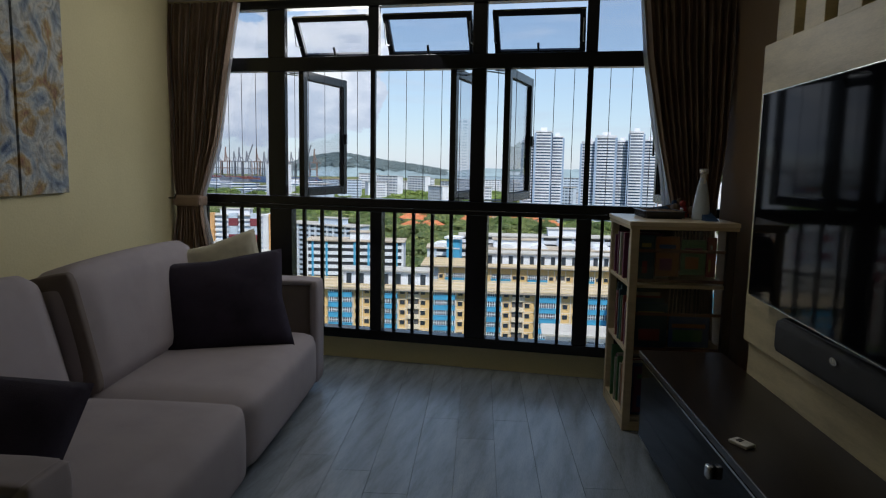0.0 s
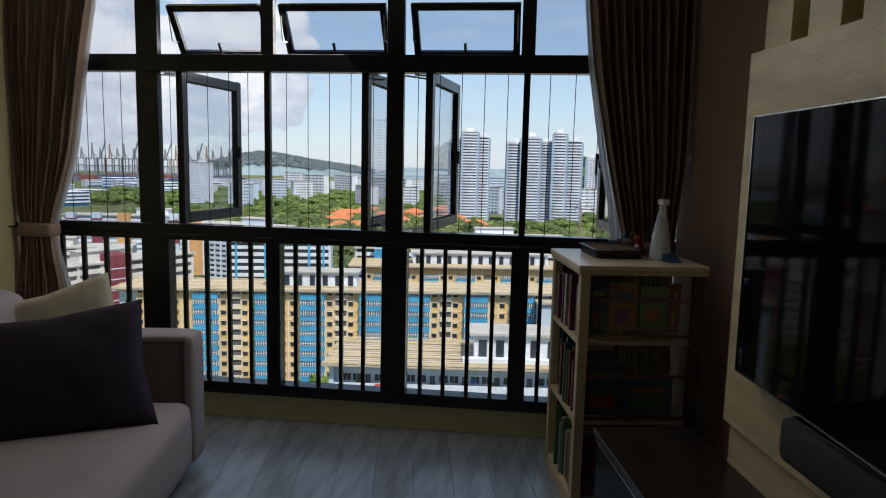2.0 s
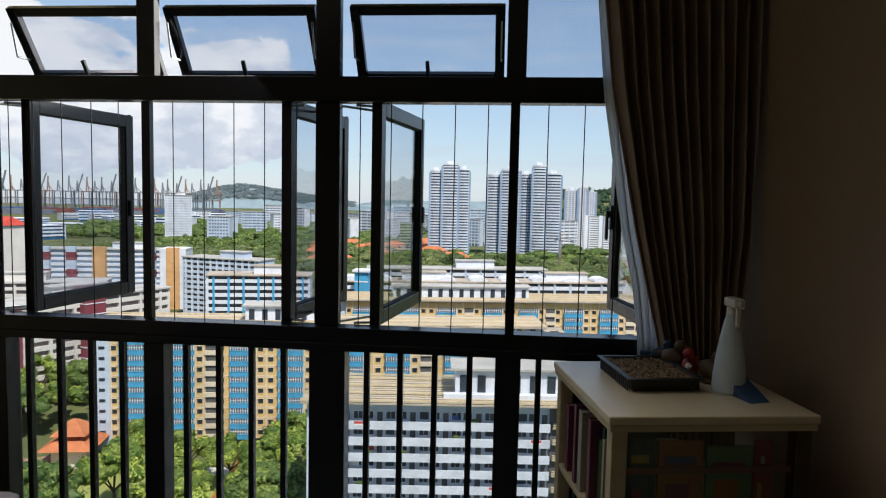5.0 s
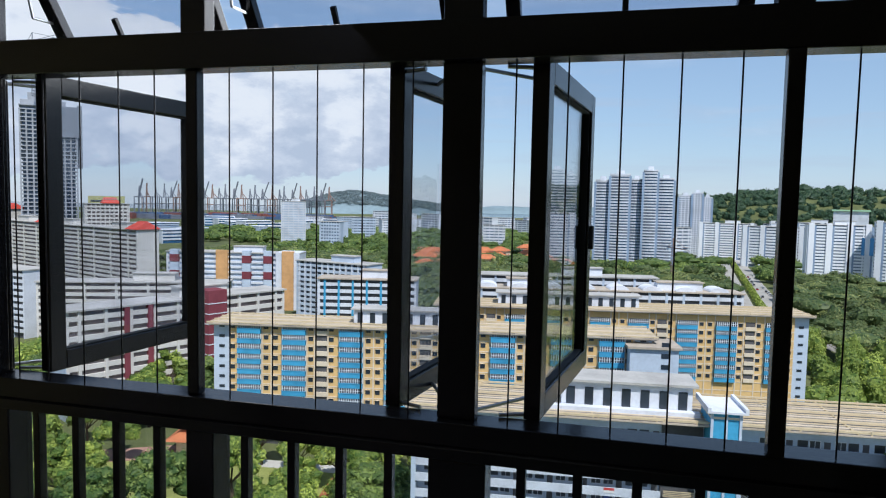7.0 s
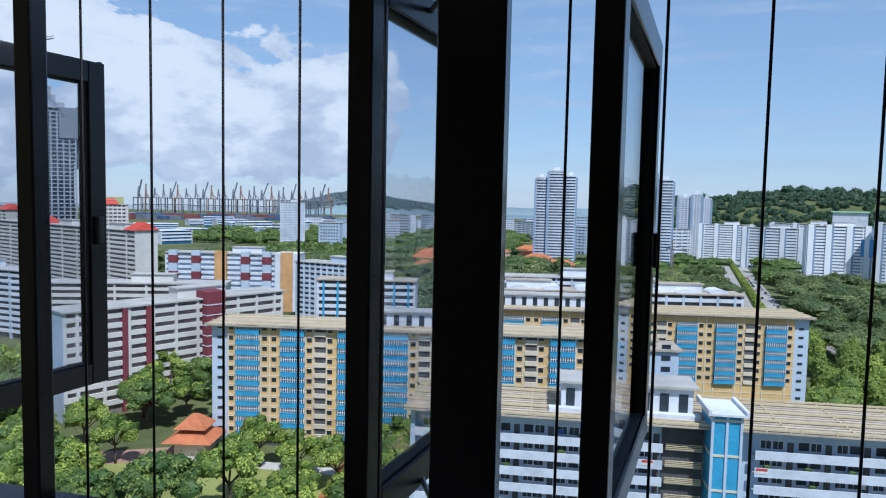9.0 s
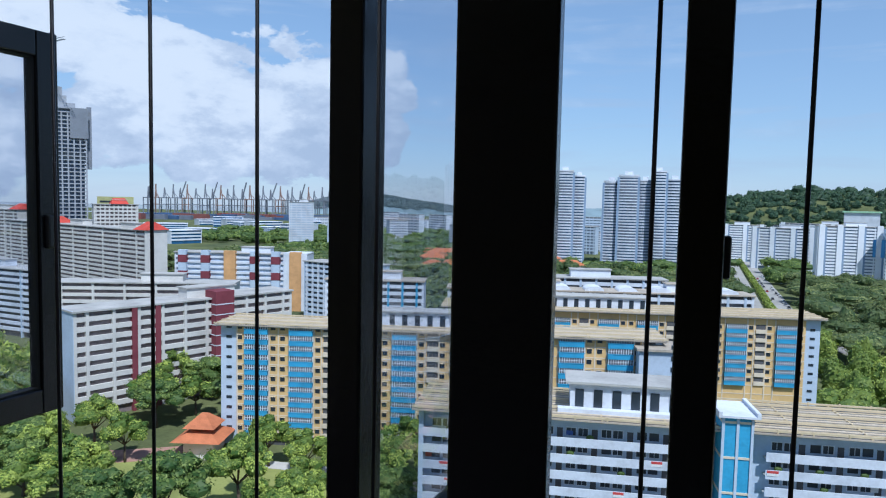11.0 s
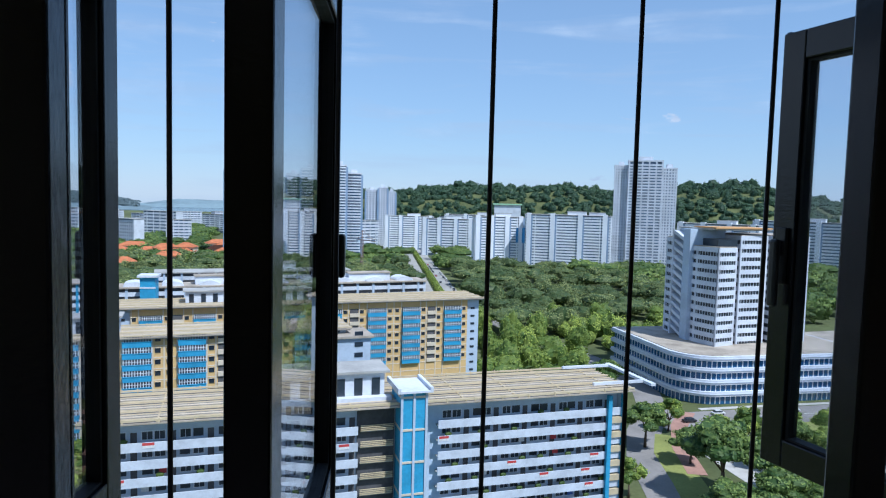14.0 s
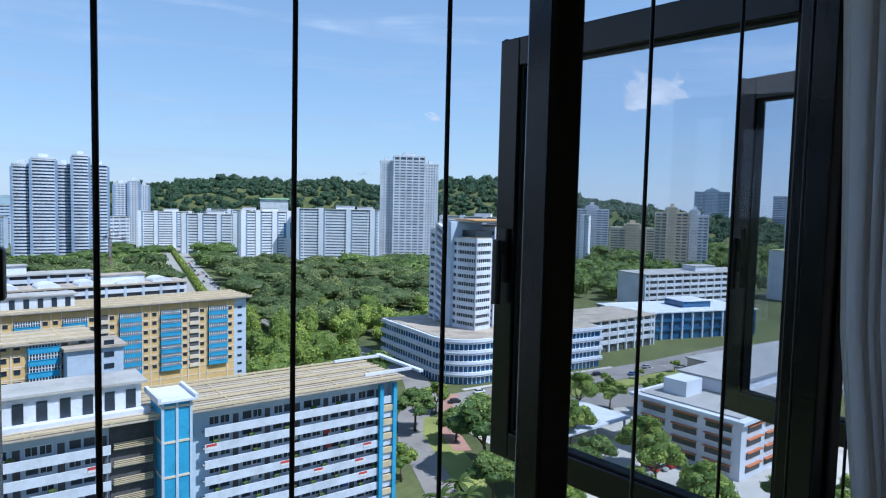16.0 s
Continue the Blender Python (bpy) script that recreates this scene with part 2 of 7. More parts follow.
# city
M_CWHITE = mat("white_render", (0.64, 0.67, 0.73), 0.85, 0, 0.12, 0.10, 1.6, 0.1, 0.3)
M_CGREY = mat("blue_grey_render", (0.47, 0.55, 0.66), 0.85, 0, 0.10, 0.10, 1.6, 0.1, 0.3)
M_CYEL = mat("yellow_ochre_render", (0.66, 0.45, 0.20), 0.85, 0, 0.10, 0.10, 1.4, 0.1, 0.3)
M_CBEI = mat("beige_render", (0.66, 0.57, 0.44), 0.85, 0, 0.10, 0.10, 1.4, 0.1, 0.3)
M_CBLUE = mat("cyan_blue_panel", (0.06, 0.33, 0.56), 0.6, 0, 0.14, 0.25, 2.0, 0.1, 0.4)
M_CRED = mat("maroon_render", (0.19, 0.045, 0.06), 0.85, 0, 0.12, 0.2, 1.5, 0.1, 0.3)
M_CORANGE = mat("orange_render", (0.60, 0.34, 0.15), 0.85, 0, 0.12, 0.2, 1.5, 0.1, 0.3)
M_CLIME = mat("lime_render", (0.42, 0.42, 0.20), 0.85, 0, 0.10, 0.2, 1.5, 0.1, 0.3)
M_CWIN = mat("dark_window_glass", (0.025, 0.036, 0.052), 0.3, 0, 0.3, 0.25, 2.5, 0.0, 0.6)
# Dark tone puts the shade of recesses into the colour; doors share it.
M_CDARK = mat("recess_shade_dark", (0.10, 0.10, 0.105), 0.9, 0, 0.25, 0.3, 2.0, 0.1, 0.3)
M_CBGL = mat("blue_glass_wall", (0.03, 0.11, 0.24), 0.12, 0, 0.25, 0.1, 1.5, 0.0, 0.6)
M_CROOF = mat("tan_metal_roof", (0.43, 0.37, 0.30), 0.7, 0, 0.22, 0.15, 2.5, 0.2, 0.3)
M_CROOFG = mat("grey_concrete_roof", (0.42, 0.41, 0.39), 0.85, 0, 0.16, 0.12, 1.8, 0.2, 0.3)
M_CTRIM = mat("straw_roof_trellis", (0.56, 0.46, 0.30), 0.7, 0, 0.1, 0.5, 2.5, 0.1, 0.3)
M_CTILE = mat("orange_clay_tile", (0.50, 0.17, 0.075), 0.8, 0, 0.18, 0.3, 3.0, 0.3, 0.3)
M_CREDROOF = mat("red_roof", (0.52, 0.07, 0.05), 0.7, 0, 0.12, 0.2, 2.0, 0.2, 0.3)
M_ASPH = mat("asphalt", (0.27, 0.25, 0.235), 0.9, 0, 0.15, 0.08, 2.0, 0.2, 0.3)
M_PAVE = mat("pavement_concrete", (0.50, 0.48, 0.45), 0.9, 0, 0.12, 0.2, 2.0, 0.2, 0.3)
M_AVENUE = mat("sunlit_road_concrete", (0.36, 0.345, 0.32), 0.9, 0, 0.15, 0.08, 2.0, 0.2, 0.3)
M_PAVER = mat("red_paver", (0.40, 0.23, 0.18), 0.9, 0, 0.15, 0.3, 2.5, 0.2, 0.3)
M_LINE = mat("road_line_paint", (0.7, 0.68, 0.6), 0.8, 0, 0.1, 1.0, 4.0, 0.1)
M_GROUND = mat("grass_and_soil", (0.12, 0.135, 0.055), 0.95, 0, 0.35, 0.02, 0.6, 0.3, 0.2, (0.06, 0.08, 0.035))
M_LAWN = mat("mown_lawn", (0.27, 0.29, 0.09), 0.95, 0, 0.2, 0.06, 1.6, 0.3, 0.2)
M_WATER = mat("sea_water", (0.06, 0.10, 0.12), 0.15, 0, 0.2, 0.01, 0.4, 0.1, 0.5)
M_BARK = mat("bark", (0.12, 0.09, 0.065), 0.9, 0, 0.25, 0.8, 6, 0.5, 0.2)
M_LEAF = leafmat("bright_leaf", (0.075, 0.150, 0.030), (0.46, 0.54, 0.11))
M_LEAF2 = leafmat("deep_leaf", (0.050, 0.105, 0.028), (0.27, 0.35, 0.09))
M_LEAF3 = leafmat("olive_leaf", (0.055, 0.100, 0.034), (0.32, 0.36, 0.13))
# Both hill greens are pushed towards blue for the haze of distance.
M_LEAFH = leafmat("hill_leaf", (0.036, 0.078, 0.045), (0.13, 0.20, 0.095))
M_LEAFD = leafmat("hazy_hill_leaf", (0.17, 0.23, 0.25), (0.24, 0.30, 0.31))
M_CPALE = mat("weathered_pale_render", (0.60, 0.58, 0.55), 0.85, 0, 0.10, 0.1, 1.4, 0.1, 0.3)
# Paler, bluer glass: haze and reflected sky put into the colour.
M_CWINF = mat("hazed_window_band", (0.13, 0.18, 0.26), 0.4, 0, 0.25, 0.08, 0.8, 0.0, 0.5)
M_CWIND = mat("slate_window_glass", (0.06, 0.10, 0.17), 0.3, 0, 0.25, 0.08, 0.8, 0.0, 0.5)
# Lighter recess tone, again with the shade mixed into the colour.
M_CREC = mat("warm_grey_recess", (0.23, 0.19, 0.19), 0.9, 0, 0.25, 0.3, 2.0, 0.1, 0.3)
M_CSHAFT = mat("slate_recess_shade", (0.27, 0.36, 0.50), 0.85, 0, 0.12, 0.1, 1.2, 0.05, 0.3)
M_STEELC = mat("crane_steel", (0.22, 0.24, 0.28), 0.6, 0.2, 0.1, 0.1, 1, 0)
M_CRANEO = mat("crane_orange", (0.27, 0.18, 0.15), 0.6, 0, 0.1, 0.1, 1, 0)
M_CONT = [mat("container_" + n, c, 0.6, 0, 0.15, 0.05, 0.5, 0) for n, c in (("red", (0.22, 0.08, 0.07)), ("blue", (0.06, 0.11, 0.22)), ("grey", (0.16, 0.18, 0.23)))]
M_CAR = [mat("car_" + n, c, 0.3, 0.1, 0.05, 1, 4, 0) for n, c in (("white", (0.7, 0.7, 0.7)), ("dark", (0.03, 0.03, 0.035)), ("red", (0.4, 0.03, 0.03)), ("silver", (0.4, 0.41, 0.43)), ("blue", (0.04, 0.12, 0.35)))]


# ---- builders ----
def box(bm, x0, x1, y0, y1, z0, z1, bevel=0.0, m=None):
    r = bmesh.ops.create_cube(bm, size=1.0)
    vs = r["verts"]
    for v in vs:
        v.co = Vector(((x0 + x1) / 2 + v.co.x * (x1 - x0), (y0 + y1) / 2 + v.co.y * (y1 - y0), (z0 + z1) / 2 + v.co.z * (z1 - z0)))
    if m is not None:
        for v in vs:
            v.co = m @ v.co
    if bevel:
        es = list({e for v in vs for e in v.link_edges})
        bmesh.ops.bevel(bm, geom=es, offset=bevel, segments=2, profile=0.5, affect="EDGES")
    return bm


def boxes(*bs, bevel=0.0):
    bm = bmesh.new()
    for b in bs:
        box(bm, *b, bevel=bevel)
    return bm


def cyl(bm, r0, r1, z0, z1, seg=12, m=None, caps=True):
    r = bmesh.ops.create_cone(bm, cap_ends=caps, segments=seg, radius1=r0, radius2=r1, depth=z1 - z0)
    t = Matrix.Translation((0, 0, (z0 + z1) / 2))
    bmesh.ops.transform(bm, matrix=(m if m is not None else Matrix()) @ t, verts=r["verts"])
    return bm


def rod(bm, a, b, r, seg=8):
    a, b = Vector(a), Vector(b)
    q = (b - a).to_track_quat("Z", "Y").to_matrix().to_4x4()
    return cyl(bm, r, r, 0, (b - a).length, seg, Matrix.Translation(a) @ q)


def mesh_of(bm, material, name="mesh", smooth=False):
    me = bpy.data.meshes.new(name)
    bm.to_mesh(me)
    bm.free()
    me.materials.append(material)
    if smooth:
        me.polygons.foreach_set("use_smooth", [True] * len(me.polygons))
    return me


def part(name, bm, material, parent=None, label="", smooth=False, at=None):
    """One mesh object under a thing, from a bmesh or from a mesh that other parts share."""
    me = mesh_of(bm, material, name, smooth) if isinstance(bm, bmesh.types.BMesh) else bm
    ob = new(name, me)
    if parent is not None:
        ob.parent = parent
    if at is not None:
        ob.matrix_basis = at
    if label:
        tagged(ob, label)
    return ob


def thing(name, label, category, group="", kind="", at=None):
    ob = tagged(new(name), label, category, group, kind)
    if at is not None:
        ob.matrix_basis = at
    return ob


TH = 10.0                                  # the room stands turned against the window wall
ROOM = pose(0, 0, 0, 0, 0, TH)


def room(u=0, v=0, z=0, turn=0.0):
    return ROOM @ pose(u, v, z, 0, 0, turn)


def struct(name, bm, material, label, category, at=None):
    return tagged(part(name, bm, material, None, "", False, at), label, category, "", "structure")
# ---- room shell ----
Z_CEIL = 2.62
# walls that run with the room
struct("wall_left", boxes((-2.26, -2.08, -6.6, 0.45, 0, Z_CEIL)), M_WALL, "cream painted side wall behind the sofa", "wall", ROOM)
struct("wall_right", boxes((1.42, 1.74, -6.6, -0.33, 0, Z_CEIL)), M_TAUPE, "taupe painted side wall behind the television panel", "wall", ROOM)
struct("wall_back", boxes((-2.4, 2.4, -6.8, -6.6, 0, Z_CEIL)), M_WALL, "plain cream wall behind the camera", "wall", ROOM)
struct("wall_window_low", boxes((-2.3, 2.2, 0.004, 0.16, -0.2, 0.155)), M_WALL, "low cream kerb wall under the long window", "wall")
struct("wall_window_high", boxes((-2.3, 2.2, 0.004, 0.16, 2.385, 2.8)), M_WALL, "cream wall above the long window", "wall")
struct("wall_window_end", boxes((2.06, 2.2, -0.5, 0.004, 0, 2.8)), M_TAUPE, "short taupe return wall beside the window", "wall")
struct("ceiling", boxes((-3.2, 3.6, -7.2, 0.002, Z_CEIL, Z_CEIL + 0.18)), M_CEIL, "plain painted ceiling", "ceiling")
fl = struct("floor", boxes((-3.0, 3.5, -7.0, 0.15, -0.2, -0.009)), M_SCREED, "grey oak laminate plank floor", "floor")
struct("baseboard", boxes((-2.08, -2.066, -6.6, 0.2, 0, 0.075), bevel=0.003), M_WALL, "cream skirting board along the wall", "baseboard", ROOM)
# the tower that the flat is in, below and beside the window
struct("facade_wall", boxes((-9, -2.3, 0.0, 0.2, -66, 12), (2.2, 9, 0.0, 0.2, -66, 12), (-2.3, 2.2, 0.0, 0.2, -66, -0.2), (-2.3, 2.2, 0.0, 0.2, 2.8, 12), (-9, 9, -9, -8.8, -66, 12), (-9, -8.8, -8.8, 0, -66, 12), (8.8, 9, -8.8, 0, -66, 12)), M_CWHITE, "painted outer wall of the apartment tower", "wall")

# ---- long window ----
win = thing("window_1", "long black aluminium window with open casements and a railing", "window", "", "structure")
ZB, ZL, ZM, ZT, ZT2, ZTOP = 0.215, 1.014, 1.10, 1.93, 2.02, 2.33
D = 0.05


def wp(name, label, *bs, bev=0.003):
    return part(name, boxes(*bs, bevel=bev), M_FRAME, win, label)


XL, XR = -2.13, 2.05
wp("sill_rail", "black bottom rail", (XL, XR, -0.045, D, 0.150, ZB))
wp("middle_rail", "broad black middle rail", (XL, XR, -0.035, D, ZL + 0.03, ZM))
wp("grille_rail", "", (XL, XR, -0.045, -0.005, ZL, ZL + 0.029))
wp("transom", "", (XL, XR, -0.03, D - 0.005, ZT, ZT2))
wp("head_rail", "", (XL, XR, -0.03, D + 0.002, ZTOP, 2.386))
POSTS = [(-2.13, -2.03, 0.0), (-1.441, -1.316, -0.016), (-0.712, -0.680, -0.018), (-0.045, 0.046, -0.003), (0.669, 0.702, -0.044), (1.279, 1.304, 0.058), (1.95, 2.05, 0.02)]
for i, (a, b, dy) in enumerate(POSTS):
    wide = b - a > 0.05
    wp("post", "", (a, b, dy - (0.004 if wide else 0.0), dy + 0.033, ZM + 0.001, ZT - 0.001))
    if wide:   # stepped outer half of the heavy posts
        wp("post_rebate", "", (a + 0.012, b - 0.012, dy + 0.034, dy + 0.062, ZM + 0.002, ZT - 0.002))
        wp("post_clip", "", (b - 0.011, b - 0.001, dy + 0.0345, dy + 0.045, ZM + 0.002, ZT - 0.002))
    wp("post_top", "", (min(a, (a + b) / 2 - 0.035), max(b, (a + b) / 2 + 0.035), -0.010, 0.034, ZT2 + 0.001, ZTOP - 0.001))
for a, b in [(-2.13, -2.0), (-1.425, -1.266), (-0.702, -0.623), (-0.055, 0.081), (0.638, 0.73), (1.25, 1.37), (1.93, 2.05)]:
    wp("post_low", "", (a, b, -0.040, 0.04, ZB + 0.001, ZL - 0.001))
for x in (-1.915, -1.785, -1.648, -1.52, -1.179, -1.05, -0.921, -0.795, -0.538, -0.409, -0.281, -0.156, 0.162, 0.288, 0.416, 0.545, 0.795, 0.92, 1.045, 1.17, 1.48, 1.61, 1.74, 1.86):
    wp("railing_bar", "", (x - 0.0105, x + 0.0105, -0.034, -0.008, ZB + 0.001, ZL - 0.001), bev=0.002)
# upright safety wires
wire_bm = bmesh.new()
cyl(wire_bm, 0.0019, 0.0019, ZM + 0.001, ZT - 0.001, 8)
wire_me = mesh_of(wire_bm, M_WIRE, "safety_wire", True)
for x in (-1.94, -1.84, -1.735, -1.635, -1.53, -1.243, -1.145, -1.028, -0.908, -0.80, -0.586, -0.467, -0.35, -0.233, -0.112, 0.126, 0.240, 0.354, 0.472, 0.590, 0.803, 0.930, 1.05, 1.17, 1.45, 1.57, 1.69, 1.81):
    part("safety_wire", wire_me, M_WIRE, win, "", False, pose(x, -0.020, 0))
# fixed panes: end lights, top lights, low lights behind the railing
pane_list = [(-2.03, -1.436, ZM, ZT, M_GLASS), (-2.03, -1.436, ZT2, ZTOP, M_GLASS), (0.72, 1.256, ZT2, ZTOP, M_GLASS), (1.366, 1.95, ZT2, ZTOP, M_GLASS)]
LOWX = [-2.03, -1.425, -1.266, -0.702, -0.623, -0.055, 0.081, 0.638, 0.73, 1.25, 1.37, 1.95]
pane_list += [(LOWX[i], LOWX[i + 1], ZB, ZL, M_CLEAR) for i in range(0, 12, 2)]
for a, b, z0, z1, m in pane_list:
    o = part("pane", boxes((a, b, 0.018, 0.022, z0 + 0.001, z1 - 0.001)), m, win, "fixed glass pane")
    o.visible_shadow = False


def casement(hinge, outer, handle, flip=1):
    """An outward casement leaf between its hinge edge and its free edge."""
    h, o = Vector((*hinge, 0)), Vector((*outer, 0))
    L = (o - h).length
    ang = math.degrees(math.atan2(o.y - h.y, o.x - h.x))
    leaf = part("casement", boxes((0, 0.052, -0.02, 0.02, ZM - 0.004, ZT + 0.018), (L - 0.052, L, -0.02, 0.02, ZM - 0.004, ZT + 0.018),
                                 (0.052, L - 0.052, -0.02, 0.02, ZM - 0.004, ZM + 0.052), (0.052, L - 0.052, -0.02, 0.02, ZT - 0.038, ZT + 0.018),
                                 (L, L + 0.012, flip * 0.006 - 0.006, flip * 0.006 + 0.008, ZM - 0.012, ZT + 0.026), bevel=0.003),
                M_FRAME, win, "open black casement leaf", False, pose(h.x, h.y, 0, 0, 0, ang))
    g = part("glass", boxes((0.05, L - 0.05, -0.003, 0.003, ZM + 0.05, ZT - 0.036)), M_GLASS, leaf, "tinted glass")
    g.visible_shadow = False
    part("gasket", boxes((0.046, 0.058, -0.012, 0.012, ZM + 0.046, ZT - 0.032), (L - 0.058, L - 0.046, -0.012, 0.012, ZM + 0.046, ZT - 0.032), (0.058, L - 0.058, -0.012, 0.012, ZM + 0.046, ZM + 0.056), (0.058, L - 0.058, -0.012, 0.012, ZT - 0.042, ZT - 0.032)), M_GASKET, leaf)
    if handle:
        s = handle
        bm = boxes((L - 0.040, L - 0.016, s * 0.025 - 0.004, s * 0.025 + 0.004, 1.46, 1.57), bevel=0.002)
        box(bm, L - 0.036, L - 0.020, s * 0.034 - 0.006, s * 0.034 + 0.006, 1.515, 1.545, 0.003)
        box(bm, L - 0.038, L - 0.018, s * 0.042 - 0.007, s * 0.042 + 0.007, 1.415, 1.548, 0.006)
        part("handle", bm, M_BLACKP, leaf, "black lever handle")
    else:
        sgn = -flip
        part("handle", boxes((L - 0.040, L - 0.018, sgn * 0.026 - 0.007, sgn * 0.026 + 0.007, 1.47, 1.545), bevel=0.005), M_BLACKP, leaf, "folded black handle")
    # friction stays at foot and head
    back = Vector((-0.17 if abs(ang) < 90 and flip > 0 else 0.17, -h.y + 0.03, 0))
    q = pose(0, 0, 0, 0, 0, -ang)
    for z in (ZM + 0.006, ZT - 0.004):
        bm = bmesh.new()
        a, b = Vector((0.02, 0, z)), Vector((0.24, 0, z))
        rod(bm, b, (q @ back) * 0.95 + Vector((0, 0, z)), 0.005, 6)
        rod(bm, a, (q @ back) * 0.45 + Vector((0, 0, z)), 0.005, 6)
        part("friction_stay", bm, M_STEEL, leaf)
    return leaf


casement((-1.235, 0.062), (-1.160, 0.675), 0, 1)
casement((-0.176, 0.055), (-0.095, 0.65), 0, -1)
casement((0.172, 0.055), (0.255, 0.68), 0, 1)
casement((1.257, 0.060), (1.153, 0.685), 1, -1)
casement((1.86, 0.058), (1.88, 0.66), 1, -1)


def awning(x0, x1):
    """A top-hung light pushed open at its foot."""
    z_top, run, drop = 2.292, 0.17, 0.245
    L = math.hypot(run, drop)
    tilt = math.degrees(math.atan2(run, drop))
    w = x1 - x0
    leaf = part("top_light", boxes((0, 0.036, -0.016, 0.016, -L, 0), (w - 0.036, w, -0.016, 0.016, -L, 0), (0.036, w - 0.036, -0.016, 0.016, -L, -L + 0.034), (0.036, w - 0.036, -0.016, 0.016, -0.034, 0), bevel=0.003),
                M_FRAME, win, "black top-hung light pushed open", False, pose(x0, 0.05, z_top, tilt, 0, 0))
    g = part("glass", boxes((0.034, w - 0.034, -0.003, 0.003, -L + 0.032, -0.032)), M_GLASS, leaf, "tinted glass")
    g.visible_shadow = False
    bm = boxes((w / 2 - 0.007, w / 2 + 0.007, -0.075, -0.016, -L + 0.004, -L + 0.022), (w / 2 - 0.007, w / 2 + 0.007, -0.085, -0.071, -L + 0.004, -L + 0.115), bevel=0.002)
    part("handle", bm, M_BLACKP, leaf, "black cam handle")
    for xs in (0.012, w - 0.012):
        bm = bmesh.new()
        rod(bm, (xs, -0.03, -0.05), (xs, -0.075, -0.17), 0.004, 6)
        rod(bm, (xs, -0.012, -0.21), (xs, -0.075, -0.17), 0.004, 6)
        part("friction_stay", bm, M_STEEL, leaf)


for a, b in ((-1.290, -0.730), (-0.655, -0.066), (0.066, 0.640)):
    awning(a, b)

# ---- curtains ----


def pleated(edges, folds, seed):
    """A pleated sheet between a left and a right edge given at heights."""
    zs = np.linspace(0.03, 2.36, 44)
    e = np.array(edges)
    bm = bmesh.new()
    n = folds * 14
    rows = []
    for z in zs:
        xa, xb, yc, amp = (np.interp(z, e[:, 0], e[:, k]) for k in (1, 2, 3, 4))
        row = []
        for i in range(n + 1):
            f = i / n
            ph = f * folds * 2 * math.pi
            wob = 0.35 * noise.noise((f * folds * 0.7, z * 0.8, seed))
            y = yc + amp * (math.sin(ph + wob * 2.0) + 0.32 * math.sin(2 * ph + 1 + z * 0.6) + 0.8 * noise.noise((f * 9, z * 1.6, seed + 4)))
            row.append(bm.verts.new((xa + (xb - xa) * (f + 0.010 * math.sin(ph * 2)), y, z)))
        rows.append(row)
    for r0, r1 in zip(rows, rows[1:]):
        for i in range(n):
            bm.faces.new((r0[i], r0[i + 1], r1[i + 1], r1[i]))
    return bm


def curtain(name, label, edges, folds, lining_edges):
    c = thing(name, label, "curtain")
    for pn, ed, fo, mm, lb in (("cloth", edges, folds, M_CURTAIN, ""), ("lining", lining_edges, folds, M_LINING, "white blackout lining")):
        o = part(pn, pleated(ed, fo, 3.0), mm, c, lb, True)
        sm = o.modifiers.new("thickness", "SOLIDIFY")
        sm.thickness, sm.offset = 0.004, 0
    return c


EL = [(0.0, -2.10, -1.79, -0.16, 0.03), (0.7, -2.10, -1.80, -0.16, 0.032), (0.96, -2.055, -1.86, -0.16, 0.018), (1.08, -2.055, -1.868, -0.16, 0.016), (1.2, -2.075, -1.825, -0.16, 0.022), (1.46, -2.10, -1.745, -0.15, 0.03), (2.0, -2.11, -1.65, -0.14, 0.036), (2.36, -2.11, -1.59, -0.13, 0.03)]
cL = curtain("curtain", "taupe pleated curtain gathered by a tieback against the wall", EL, 11, [(z, a + 0.004, b + 0.004, y + 0.03, k) for z, a, b, y, k in EL])
bm = bmesh.new()
box(bm, -2.062, -1.852, -0.215, -0.105, 1.02, 1.095, 0.02)
part("tieback", bm, M_CURTAIN, cL, "taupe cloth tieback band")
hk = thing("tieback_hook", "dark metal curtain tieback hook on the wall", "hook", at=pose(-2.075, -0.235, 1.075))
bm = bmesh.new()
rod(bm, (-0.02, 0, 0), (0.05, 0, 0), 0.005)
rod(bm, (0.05, 0, 0), (0.055, 0, 0.03), 0.005)
cyl(bm, 0.016, 0.012, -0.004, 0.006, 12, pose(-0.012, 0, 0, 0, 90, 0))
part("hook_arm", bm, M_FRAME, hk)
ER = [(0.0, 1.15, 1.44, -0.27, 0.03), (0.95, 1.185, 1.41, -0.25, 0.018), (1.10, 1.175, 1.41, -0.24, 0.018), (1.49, 1.09, 1.45, -0.20, 0.03), (1.95, 1.003, 1.46, -0.17, 0.036), (2.36, 0.958, 1.46, -0.15, 0.032)]
cR = curtain("curtain", "taupe pleated curtain with white lining drawn to the wall", ER, 12,
             [(0.0, 1.125, 1.44, -0.10, 0.009), (1.1, 1.135, 1.41, -0.075, 0.008), (1.3, 1.11, 1.43, -0.066, 0.008), (1.49, 1.065, 1.45, -0.066, 0.008), (1.95, 0.985, 1.46, -0.085, 0.009), (2.36, 0.945, 1.46, -0.085, 0.009)])
ct = thing("curtain_track", "slim white curtain track fixed under the ceiling", "curtain rail")
part("track", boxes((-2.11, 1.46, -0.165, -0.125, 2.375, 2.40), bevel=0.003), M_WHITEP, ct)

# ---- sofa, in room coordinates: u across, v towards the window ----
sofa = thing("sofa", "light grey two-seat fabric sofa with square arms", "sofa", at=room(-0.90, -0.41, 0))


